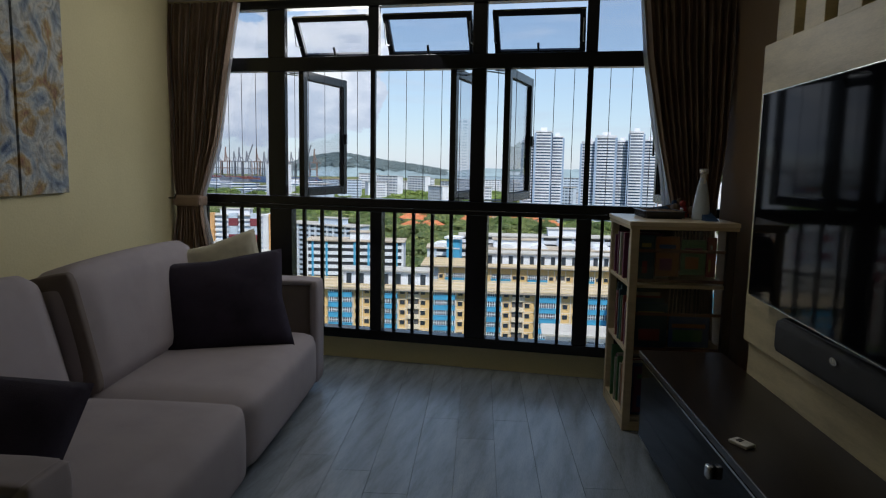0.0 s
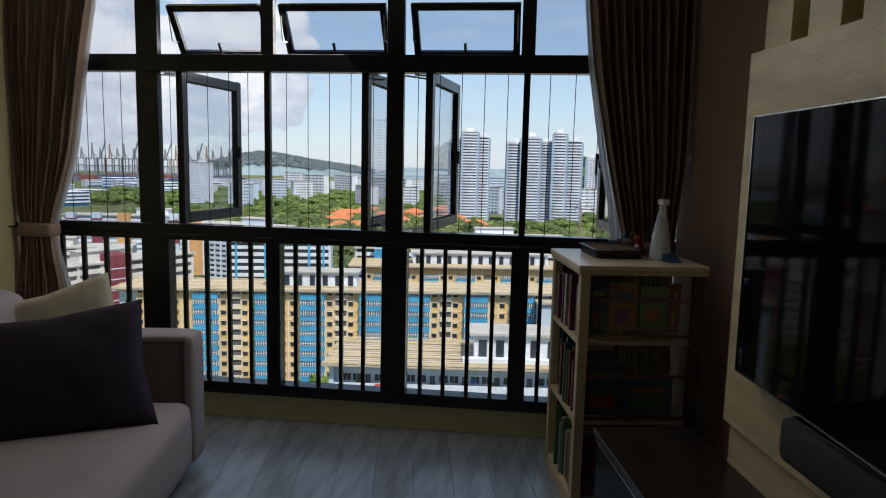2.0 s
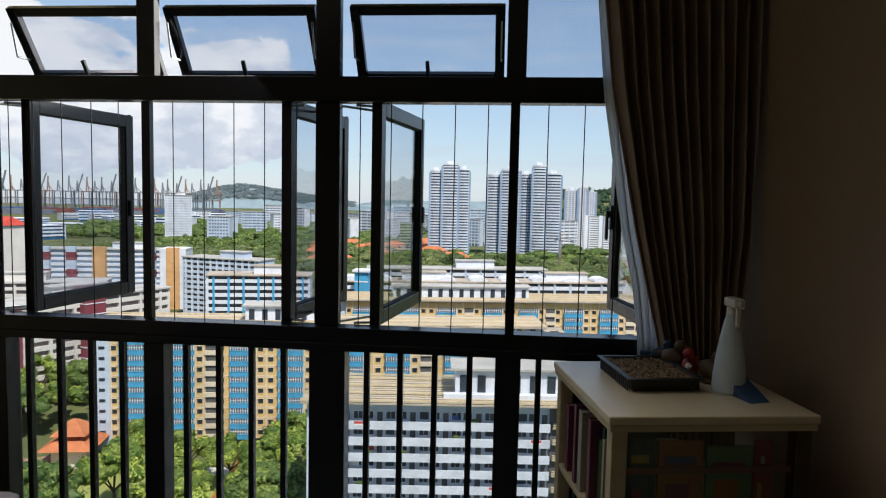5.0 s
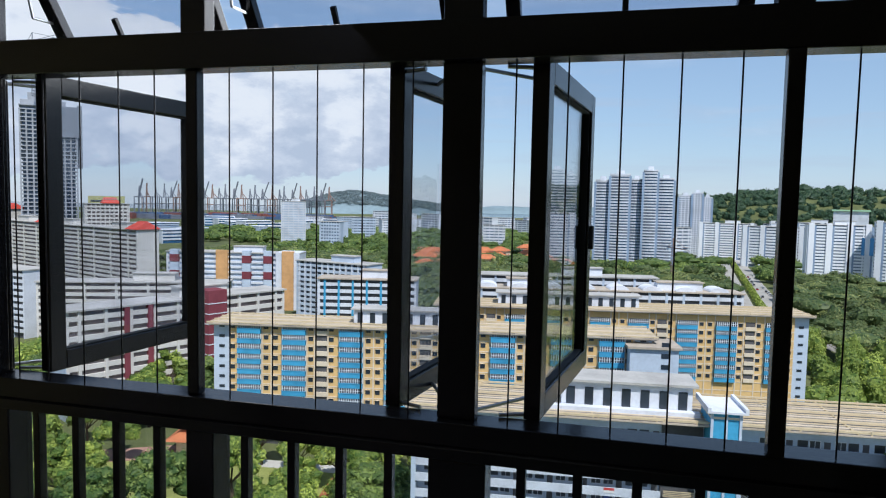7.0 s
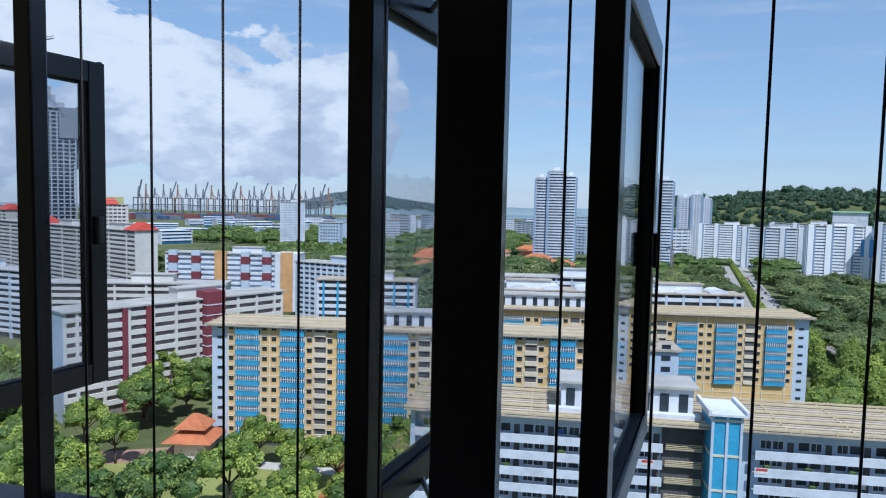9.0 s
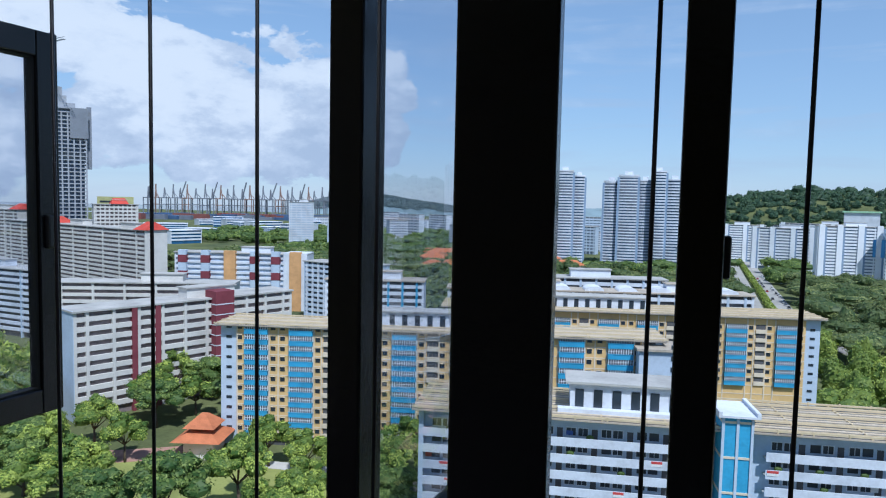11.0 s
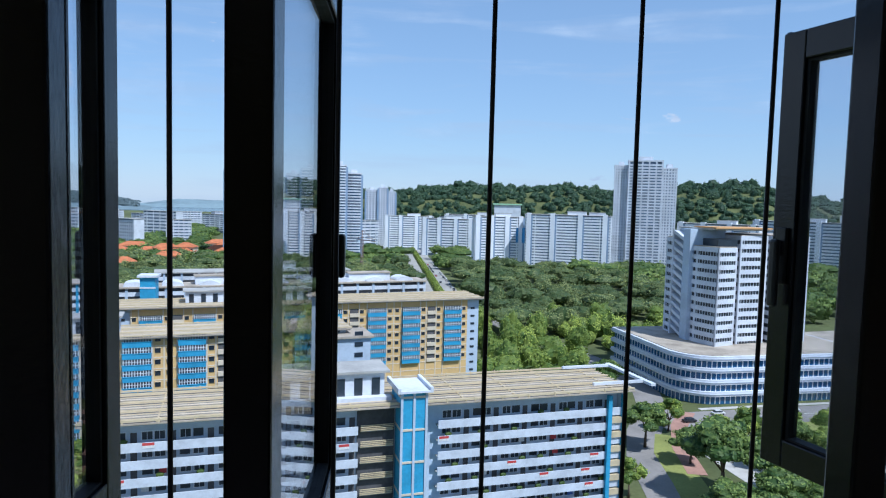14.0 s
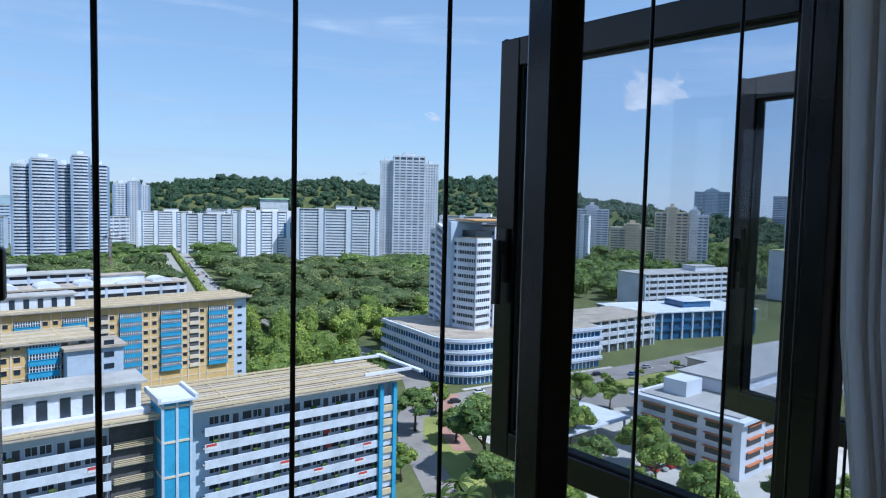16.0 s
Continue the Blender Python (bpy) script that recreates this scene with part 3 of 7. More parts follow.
def soft(bm, x0, x1, y0, y1, z0, z1, r=0.05, puff=0.02, n=6):
    """A padded block: rounded edges and slightly swollen faces."""
    g = bmesh.ops.create_cube(bm, size=1.0)
    vs = g["verts"]
    es = list({e for v in vs for e in v.link_edges})
    bmesh.ops.subdivide_edges(bm, edges=es, cuts=n * 2 + 1, use_grid_fill=True)
    allv = list(bm.verts)
    S = Vector((x1 - x0, y1 - y0, z1 - z0))
    C = Vector(((x0 + x1) / 2, (y0 + y1) / 2, (z0 + z1) / 2))
    for v in allv:
        p = Vector((v.co.x * S.x, v.co.y * S.y, v.co.z * S.z))
        q = Vector([max(min(p[i], S[i] / 2 - r), -(S[i] / 2 - r)) for i in range(3)])
        d = p - q
        p2 = q + d.normalized() * r if d.length > 1e-6 else p
        k = [1 - (2 * p[i] / S[i]) ** 2 for i in range(3)]
        for i in range(3):
            a, b = (i + 1) % 3, (i + 2) % 3
            if abs(abs(p[i]) - S[i] / 2) < 1e-5:
                p2[i] += math.copysign(puff * max(k[a], 0) ** 0.5 * max(k[b], 0) ** 0.5, p[i])
        v.co = C + p2
    return bm


def spart(name, material, label, *dims, r=0.05, puff=0.015, parent=None, at=None):
    bm = bmesh.new()
    soft(bm, *dims, r=r, puff=puff)
    return part(name, bm, material, parent or sofa, label, True, at)


SV = -2.555
spart("base", M_SOFA, "", -0.98, -0.03, SV + 0.02, -0.02, 0.05, 0.22, r=0.02, puff=0.0)
spart("arm", M_ARM, "darker arm with pale front", -0.97, -0.035, -0.15, 0.0, 0.05, 0.645, r=0.03, puff=0.006)
spart("arm_front", M_SOFA, "pale arm front panel", -0.045, 0.004, -0.155, 0.004, 0.05, 0.65, r=0.018, puff=0.002)
spart("arm_top", M_SOFA, "", -0.95, -0.02, -0.152, 0.003, 0.625, 0.658, r=0.014, puff=0.002)
SW = SV - 0.10
spart("arm", M_ARM, "", -0.97, -0.035, SW, SW + 0.15, 0.05, 0.645, r=0.03, puff=0.006)
spart("arm_front", M_SOFA, "pale arm front panel", -0.045, 0.004, SW - 0.004, SW + 0.155, 0.05, 0.65, r=0.018, puff=0.002)
spart("arm_top", M_SOFA, "", -0.95, -0.02, SW - 0.003, SW + 0.152, 0.625, 0.658, r=0.014, puff=0.002)
spart("back_frame", M_SOFA, "", -0.99, -0.86, SV + 0.10, -0.10, 0.10, 0.80, r=0.04, puff=0.005)
spart("seat_cushion", M_SOFA, "", -0.80, 0.005, -1.345, -0.157, 0.045, 0.365, r=0.06, puff=0.022)
spart("seat_cushion", M_SOFA, "", -0.80, 0.012, SV + 0.157, -1.351, 0.045, 0.378, r=0.06, puff=0.022)
for a, b, x, lean in ((-1.345, -0.165, -0.765, -13), (SV + 0.165, -1.40, -0.83, -15)):
    bm = bmesh.new()
    soft(bm, -0.11, 0.11, a, b, -0.26, 0.26, r=0.065, puff=0.03)
    bc = part("back_cushion", bm, M_SOFA, sofa, "", True, pose(x, 0, 0.605, 0, lean, 0))
    # Dark slab on the near end paints shade into the cushion gap.
    bm = bmesh.new()
    soft(bm, -0.105, 0.104, a - 0.012, a + 0.05, -0.25, 0.252, r=0.02, puff=0.008)
    part("cushion_side_shade", bm, M_ARM, bc, "darker side panel with shade in its colour", True)
for x in (-0.90, -0.10):
    for y in (-0.10, SV + 0.10):
        bm = bmesh.new()
        cyl(bm, 0.022, 0.028, 0.0, 0.07, 12, pose(x, y, 0))
        part("foot", bm, M_ESPRESSO, sofa, "dark foot")


def pillow(name, label, material, size, at, patches=False):
    """A plump square cushion with drawn-in sides and pointed corners."""
    t = thing(name, label, "cushion", at=at)
    bm = bmesh.new()
    n = 22
    sheets = []
    for s in (1, -1):
        rows = []
        for i in range(n + 1):
            row = []
            for j in range(n + 1):
                a, b = i / n * 2 - 1, j / n * 2 - 1
                k = ((1 - a * a) * (1 - b * b))
                pinch = 1 - 0.085 * (1 - abs(a * b)) * (max(abs(a), abs(b)) ** 2)
                th = s * 0.5 * size[2] * k ** 0.42
                cr = 0.012 * noise.noise((a * 2.6, b * 2.6, s * 4.0)) * k ** 0.3
                row.append(bm.verts.new((a * size[0] / 2 * pinch, b * size[1] / 2 * pinch, th + cr)))
            rows.append(row)
        sheets.append(rows)
        for r0, r1 in zip(rows, rows[1:]):
            for j in range(n):
                q = (r0[j], r0[j + 1], r1[j + 1], r1[j])
                bm.faces.new(q if s < 0 else tuple(reversed(q)))
    bmesh.ops.remove_doubles(bm, verts=bm.verts, dist=0.0005)
    part("cover", bm, material, t, "", True)
    if patches:
        for px, py in ((-0.12, 0.1), (0.1, -0.06), (0.03, 0.16), (0.16, 0.15)):
            bm = bmesh.new()
            rr = bmesh.ops.create_grid(bm, x_segments=6, y_segments=6, size=0.05)
            for v in rr["verts"]:
                a, b = (v.co.x + px) / size[0] * 2, (v.co.y + py) / size[1] * 2
                v.co = Vector((v.co.x + px, v.co.y + py, -0.5 * size[2] * max((1 - a * a) * (1 - b * b), 0) ** 0.42 - 0.014))
            part("patch", bm, M_PATCH, t, "olive patch", True)
    return t


pillow("cushion", "plump aubergine cushion leaning into the sofa corner", M_PILLOW, (0.72, 0.53, 0.23), room(-1.335, -0.93, 0.575) @ pose(0, 0, 0, 70, 0, 16) @ pose(0, 0, 0, 0, 0, 7))
pillow("cushion", "cream cushion with olive patches tucked behind the dark one", M_PILLOW2, (0.54, 0.50, 0.14), room(-1.42, -0.70, 0.645) @ pose(0, 0, 0, 78, 0, 8) @ pose(0, 0, 0, 0, 0, 17), True)
pillow("cushion", "plump aubergine cushion on the open end of the sofa", M_PILLOW, (0.50, 0.50, 0.27), room(-1.33, -2.70, 0.53) @ pose(0, 0, 0, 62, 0, 20) @ pose(0, 0, 0, 0, 0, -14))

# ---- canvas pictures on the left wall ----
def canvas(name, v0, v1, z0, z1):
    c = thing(name, "abstract canvas painting in grey, blue and ochre", "painting", "canvas pair", at=room(-2.08, 0, 0))
    part("canvas", boxes((0.002, 0.032, v0, v1, z0, z1), bevel=0.002), M_ART, c)


M_ART = mat("abstract_paint", (0.55, 0.53, 0.46), 0.7, 0, 0.2, 7.0, 30, 0.5)
t_ = M_ART.node_tree
va = nd(t_, "ShaderNodeTexNoise", Scale=4.5, Detail=6.0, Distortion=1.6)
vb = nd(t_, "ShaderNodeTexNoise", Scale=11.0, Detail=5.0, Distortion=2.2)
g_ = t_.nodes.new("ShaderNodeNewGeometry")
for n_ in (va, vb):
    t_.links.new(g_.outputs["Position"], n_.inputs["Vector"])
ca_ = ramp(t_, va.outputs["Fac"], [(0.3, (0.05, 0.09, 0.19)), (0.42, (0.30, 0.35, 0.40)), (0.52, (0.50, 0.49, 0.45)), (0.60, (0.42, 0.30, 0.13)), (0.7, (0.28, 0.12, 0.07))])
cb_ = ramp(t_, vb.outputs["Fac"], [(0.35, 0.55), (0.6, 1.0)])
mx_ = t_.nodes.new("ShaderNodeMix")
mx_.data_type, mx_.blend_type = "RGBA", "MULTIPLY"
mx_.inputs["Factor"].default_value = 1.0
t_.links.new(ca_, mx_.inputs["A"])
t_.links.new(cb_, mx_.inputs["B"])
t_.links.new(mx_.outputs["Result"], t_.nodes["Principled BSDF"].inputs["Base Color"])
canvas("canvas_painting", -1.385, -1.03, 1.16, 2.26)
canvas("canvas_painting", -1.77, -1.402, 1.16, 2.26)

# ---- bookshelf by the window ----
U0, U1, V0, V1, HS = 0.775, 1.285, -0.985, -0.455, 1.075
shelf = thing("bookshelf", "pale wooden bookshelf with books on its open side", "bookshelf", at=ROOM.copy())
part("top_board", boxes((U0 - 0.012, U1 + 0.012, V0 - 0.012, V1 + 0.012, HS - 0.022, HS), bevel=0.004), M_TOP, shelf, "pale birch laminate top")
part("top_edge", boxes((U0 - 0.008, U1 + 0.008, V0 - 0.008, V1 + 0.008, HS - 0.040, HS - 0.0225), bevel=0.002), M_PALE, shelf)
# Right-hand posts get the dark panel colour, painting their shade.
for u, v in ((U0, V0), (U0, V1 - 0.04), (U1 - 0.04, V0), (U1 - 0.04, V1 - 0.04)):
    part("post", boxes((u, u + 0.04, v, v + 0.04, 0, HS - 0.0405), bevel=0.003), M_PALE if u == U0 else M_SHELFBOX, shelf)
for z in (0.05, 0.40, 0.74):
    part("shelf_board", boxes((U0 + 0.003, U1 - 0.003, V0 + 0.02, V1 - 0.003, z, z + 0.018), bevel=0.002), M_PALE, shelf)
part("end_panel", boxes((U0 + 0.0405, U1 - 0.0405, V0 + 0.006, V0 + 0.014, 0.03, HS - 0.041)), M_CLEAR, shelf, "clear acrylic end panel")
part("middle_panel", boxes((U0 + 0.03, U1 - 0.03, V1 - 0.018, V1 - 0.008, 0.03, HS - 0.041)), M_SHELFBOX, shelf)
for z in (0.42, 0.60, 0.77, 0.92):
    part("rail", boxes((U0 + 0.0405, U1 - 0.0405, V0 + 0.015, V0 + 0.024, z, z + 0.016), bevel=0.002), M_RAIL, shelf, "reddish brown rail")
part("plinth", boxes((U0 + 0.002, U1 - 0.002, V0 + 0.002, V1 - 0.002, 0.0, 0.048), bevel=0.002), M_PALE, shelf)

BOOKC = [(0.35, 0.06, 0.05), (0.05, 0.12, 0.32), (0.55, 0.45, 0.10), (0.10, 0.28, 0.12), (0.60, 0.57, 0.5), (0.42, 0.16, 0.04), (0.03, 0.10, 0.14), (0.25, 0.05, 0.14)]
BOOKM = [mat("book_cover", tuple(0.62 * k for k in c), 0.45, 0, 0.12, 20, 90, 0.05) for c in BOOKC]
M_PAGES = mat("book_pages", (0.66, 0.62, 0.52), 0.9, 0, 0.08, 60, 200, 0.3)


def book(u0, u1, v0, v1, z0, z1, m, label):
    b = thing("book", label, "book", "books on the shelf", at=ROOM.copy())
    part("cover", boxes((u0, u1, v0, v0 + 0.003, z0, z1), (u0, u1, v1 - 0.003, v1, z0, z1), (u0, u0 + 0.003, v0 + 0.003, v1 - 0.003, z0, z1)), m, b)
    part("pages", boxes((u0 + 0.006, u1 - 0.005, v0 + 0.003, v1 - 0.003, z0 + 0.004, z1 - 0.004)), M_PAGES, b)


rng = random.Random(4)
CN = ["red", "blue", "mustard", "green", "white", "orange", "teal", "plum"]
for zb, hmax in ((0.069, 0.30), (0.419, 0.29), (0.759, 0.25)):
    v = V0 + 0.05
    while v < V1 - 0.09:
        w = rng.uniform(0.012, 0.034)
        k = rng.randrange(8)
        h = hmax * rng.uniform(0.72, 0.97)
        if rng.random() < 0.86:
            book(U0 + 0.006 + rng.uniform(0, 0.03), U0 + 0.21, v, v + w, zb, zb + h, BOOKM[k], CN[k] + " book standing upright on the shelf")
        v += w + 0.002
# face-on books and boxes behind the clear end panel
for u0, u1, z0, z1, k in ((0.82, 0.90, 0.785, 1.005, 6), (0.905, 1.02, 0.80, 1.00, 5), (1.03, 1.15, 0.81, 0.985, 3), (1.155, 1.20, 0.80, 1.0, 0), (0.82, 0.98, 0.44, 0.66, 6), (0.99, 1.19, 0.44, 0.60, 1), (0.83, 1.0, 0.09, 0.33, 7), (1.01, 1.19, 0.09, 0.30, 2)):
    b = thing("picture_book", CN[k] + " picture book facing the clear end panel", "book", "face-on books", at=ROOM.copy())
    part("cover", boxes((u0, u1, V0 + 0.027, V0 + 0.037, z0, z1), bevel=0.001), BOOKM[k], b)
    part("title_bar", boxes((u0 + 0.015, u1 - 0.02, V0 + 0.0245, V0 + 0.0265, z1 - 0.06, z1 - 0.04)), BOOKM[(k + 4) % 8], b)
    part("title_panel", boxes((u0 + 0.02, u1 - 0.035, V0 + 0.0245, V0 + 0.0265, z0 + 0.03, z0 + 0.09)), BOOKM[(k + 2) % 8], b)

# on the shelf
tray = thing("seed_tray", "black plastic tray filled with dried brown beans", "tray", at=room(0.985, -0.665, HS))
bm = bmesh.new()
loops = []
for w, d, z in ((0.086, 0.118, 0.0), (0.098, 0.130, 0.035), (0.093, 0.125, 0.035), (0.082, 0.114, 0.004)):
    loops.append([bm.verts.new(c) for c in ((-w, -d, z), (w, -d, z), (w, d, z), (-w, d, z))])
bm.faces.new(loops[0][::-1])
bm.faces.new(loops[3])
for la, lb in zip(loops, loops[1:]):
    for i in range(4):
        bm.faces.new((la[i], la[(i + 1) % 4], lb[(i + 1) % 4], lb[i]))
part("tub", bm, M_BLACKP, tray)
part("rim", boxes((-0.108, -0.092, -0.14, 0.14, 0.0355, 0.039), (0.092, 0.108, -0.14, 0.14, 0.0355, 0.039), (-0.092, 0.092, -0.14, -0.124, 0.0355, 0.039), (-0.092, 0.092, 0.124, 0.14, 0.0355, 0.039), bevel=0.001), M_BLACKP, tray)
for sx in (-1, 1):
    for i in range(15):
        part("rib", boxes((sx * 0.1005 - 0.0018, sx * 0.1005 + 0.0018, -0.115 + i * 0.0164, -0.109 + i * 0.0164, 0.002, 0.035)), M_BLACKP, tray)
bm = bmesh.new()
for i in range(900):
    x, y = rng.uniform(-0.089, 0.089), rng.uniform(-0.12, 0.12)
    g = bmesh.ops.create_icosphere(bm, subdivisions=1, radius=0.0042, matrix=pose(x, y, 0.028 + rng.uniform(0, 0.006), rng.uniform(0, 180), rng.uniform(0, 180), rng.uniform(0, 180)) @ Matrix.Diagonal((1.5, 1, 0.8, 1)))
beans = part("bean_fill", bm, M_BEAN, tray, "dried brown beans", True)
tagged(beans, kind="stuff")

bottle = thing("spray_bottle", "translucent white spray bottle with trigger head", "spray bottle", at=room(1.165, -0.79, HS))
bm = bmesh.new()
prof = [(0.042, 0.0), (0.045, 0.008), (0.043, 0.05), (0.037, 0.10), (0.029, 0.15), (0.020, 0.195), (0.013, 0.215)]
for (r0, z0), (r1, z1) in zip(prof, prof[1:]):
    cyl(bm, r0, r1, z0, z1, 20, None, False)
part("body", bm, M_FROST, bottle, "milky plastic body", True)
bm = bmesh.new()
cyl(bm, 0.015, 0.014, 0.214, 0.235, 16)
box(bm, -0.016, 0.016, -0.040, 0.022, 0.236, 0.262, 0.006)
box(bm, -0.007, 0.007, -0.052, -0.038, 0.243, 0.257, 0.003)
part("spray_head", bm, M_WHITEP, bottle, "white trigger head")
part("trigger", boxes((-0.006, 0.006, -0.036, -0.026, 0.185, 0.237), bevel=0.003), M_WHITEP, bottle)


M_BIRDS = ((1.10, -0.57, 0, 1.15, 30), (1.125, -0.64, 1, 1.05, -40), (1.155, -0.70, 0, 1.1, 20), (1.08, -0.52, 2, 1.0, 70), (1.10, -0.665, 3, 0.6, 0))
for i, q in enumerate(M_BIRDS):
    bm = bmesh.new()
    s = q[3]
    bmesh.ops.create_uvsphere(bm, u_segments=14, v_segments=9, radius=0.026 * s, matrix=pose(0, 0, 0.036 * s) @ Matrix.Diagonal((0.85, 1.3, 1.0, 1)))
    bmesh.ops.create_uvsphere(bm, u_segments=12, v_segments=8, radius=0.016 * s, matrix=pose(0, -0.024 * s, 0.072 * s))
    cyl(bm, 0.006 * s, 0.0, 0, 0.016 * s, 8, pose(0, -0.036 * s, 0.072 * s, 90, 0, 0))
    box(bm, -0.010 * s, 0.010 * s, 0.02 * s, 0.06 * s, 0.035 * s, 0.050 * s, 0.003)
    cyl(bm, 0.02 * s, 0.018 * s, 0, 0.014 * s, 12)
    ob = part("bird_ornament", bm, [M_BROWNP, M_REDP, M_BLUEP, M_WHITEP][q[2]], None, "", True, room(q[0], q[1], HS, q[4]))
    tagged(ob, ["brown", "red", "blue", "white"][q[2]] + " painted bird ornament on the shelf", "ornament", "bird ornaments")
for u, v, tn in ((1.13, -0.60, -20), (1.19, -0.845, 10)):
    bm = bmesh.new()
    vs = [bm.verts.new(c) for c in ((-0.03, -0.05, 0), (0.03, -0.05, 0), (0.03, 0.05, 0), (-0.03, 0.05, 0), (-0.03, 0.05, 0.045), (0.03, 0.05, 0.045))]
    for f in ((3, 2, 1, 0), (0, 1, 5, 4), (2, 3, 4, 5), (1, 2, 5), (0, 4, 3)):
        bm.faces.new([vs[i] for i in f])
    ob = part("wedge_stand", bm, M_BLUEP, None, "", False, room(u, v, HS, tn))
    tagged(ob, "small blue painted wooden wedge stand", "ornament", "wedge stands")

# ---- television wall ----
pan = thing("slatted_wall_panel", "whitewashed wooden television wall panel with slats above", "wall panel", at=ROOM.copy())
part("back_board", boxes((1.18, 1.418, -4.6, -1.48, 0.0, 0.62)), M_PANEL, pan)
part("board", boxes((1.16, 1.418, -4.6, -1.465, 0.6205, 1.835), bevel=0.004), M_PANEL, pan)
for i in range(13):
    v = -1.47 - i * 0.235
    part("slat", boxes((1.20, 1.40, v - 0.15, v, 1.8355, 2.615), bevel=0.003), M_PANEL, pan)
part("slat_backing", boxes((1.401, 1.419, -4.6, -1.47, 1.8355, 2.615)), M_WALL, pan)
TV_HINGE = pose(1.07, -2.3, 0.85)
tv = thing("television", "large flat black television on the wall panel", "television", at=ROOM @ TV_HINGE @ pose(0, 0, 0, 0, 0, -3.0) @ TV_HINGE.inverted())
part("casing", boxes((1.075, 1.158, -2.97, -1.65, 0.855, 1.615), bevel=0.006), M_BLACKP, tv)
part("screen", boxes((1.069, 1.0745, -3.005, -1.635, 0.850, 1.622), bevel=0.002), M_SCREEN, tv, "glossy black screen")
part("bezel", boxes((1.066, 1.0775, -3.009, -3.0055, 0.846, 1.626), (1.066, 1.0775, -1.6345, -1.631, 0.846, 1.626), (1.066, 1.0775, -3.005, -1.635, 0.8455, 0.8495), (1.066, 1.0775, -3.005, -1.635, 1.6225, 1.6255)), M_CHROME, tv, "thin metal edge")
sb = thing("soundbar", "long black soundbar mounted under the television", "speaker", at=ROOM.copy())
bm = bmesh.new()
box(bm, 1.070, 1.159, -2.95, -1.945, 0.70, 0.822, 0.024)
part("body", bm, M_MESHG, sb, "", True)
part("top_strip", boxes((1.09, 1.15, -2.92, -1.97, 0.8215, 0.826), bevel=0.002), M_BLACKP, sb)
bm = bmesh.new()
cyl(bm, 0.012, 0.012, 0, 0.004, 16, pose(1.069, -2.368, 0.785, 0, -90, 0) @ Matrix.Diagonal((1, 1.8, 1, 1)))
part("badge", bm, M_CHROME, sb, "small oval metal badge")

cab = thing("tv_cabinet", "long low espresso-brown television cabinet with glossy drawer fronts", "cabinet", at=ROOM.copy())
part("top", boxes((0.795, 1.178, -3.75, -1.18, 0.452, 0.480), bevel=0.004), M_ESPRESSO, cab)
part("body", boxes((0.83, 1.175, -3.74, -1.19, 0.06, 0.451)), M_ESPRESSO, cab)
part("plinth", boxes((0.86, 1.17, -3.70, -1.22, 0.0, 0.0595)), M_BLACKP, cab)
for a, b in ((-3.20, -1.20), (-3.73, -3.21)):
    d = part("drawer", boxes((0.808, 0.829, a, b, 0.07, 0.445), bevel=0.004), M_SCREEN, cab, "glossy dark drawer front")
    part("trim", boxes((0.803, 0.8075, a + 0.004, b - 0.004, 0.432, 0.440)), M_CHROME, d, "thin metal trim")
    bm = bmesh.new()
    box(bm, 0.783, 0.8075, (a + b) / 2 - 0.018, (a + b) / 2 + 0.018, 0.335, 0.378, 0.005)
    part("knob", bm, M_CHROME, d, "square metal knob", True)
rem = thing("small_remote", "small white remote lying on the cabinet", "remote", at=room(0.863, -2.271, 0.48, 30))
part("body", boxes((-0.022, 0.022, -0.035, 0.035, 0, 0.012), bevel=0.004), M_WHITEP, rem)
part("button", boxes((-0.01, 0.01, 0.0, 0.016, 0.0122, 0.014)), M_BLACKP, rem)

# ---- floor planks ----
pm = {}
rng = random.Random(11)
count = 0
for i in range(21):
    u = -2.062 + i * 0.182
    v = 0.45 - rng.uniform(0, 1.2)
    first = True
    while v > -5.2:
        L = 1.25
        lo, hi = v - L, v
        if first:
            hi = min(0.6, hi + 0.9)
            first = False
        key = round(hi - lo, 2)
        if key not in pm:
            pm[key] = mesh_of(boxes((0.0006, 0.1814, -key + 0.0006, -0.0006, -0.0085, 0.0), bevel=0.0008), M_PLANK, "plank")
        if u < 1.45:
            # keep planks inside the window wall
            x_, y_, _z = (room(u, hi, 0)).translation
            if y_ > -0.005:
                short = key - (y_ + 0.005)
                kk = round(short, 2)
                if kk > 0.1:
                    if kk not in pm:
                        pm[kk] = mesh_of(boxes((0.0006, 0.1814, -kk + 0.0006, -0.0006, -0.0085, 0.0), bevel=0.0008), M_PLANK, "plank")
                    part("plank", pm[kk], M_PLANK, fl, "", False, room(u, lo + kk, 0))
            else:
                part("plank", pm[key], M_PLANK, fl, "", False, room(u, hi, 0))
        v = lo
# ---- city outside: plan in metres, ground 66 m under the room ----
GZ = -66.0


def polar(az, dist):
    return (dist * math.sin(radians(az)), dist * math.cos(radians(az)))


tagged(part("ground", boxes((-5200, 5200, -5200, 5200, GZ - 3, GZ)), M_GROUND), "green ground under trees and lawns", "ground", "", "structure")
tagged(part("water", boxes((-4800, -700, 2150, 2330, GZ, GZ + 0.3), (-4800, 400, 2900, 4900, GZ, GZ + 0.3)), M_WATER), "grey-blue harbour water", "sea", "", "structure")


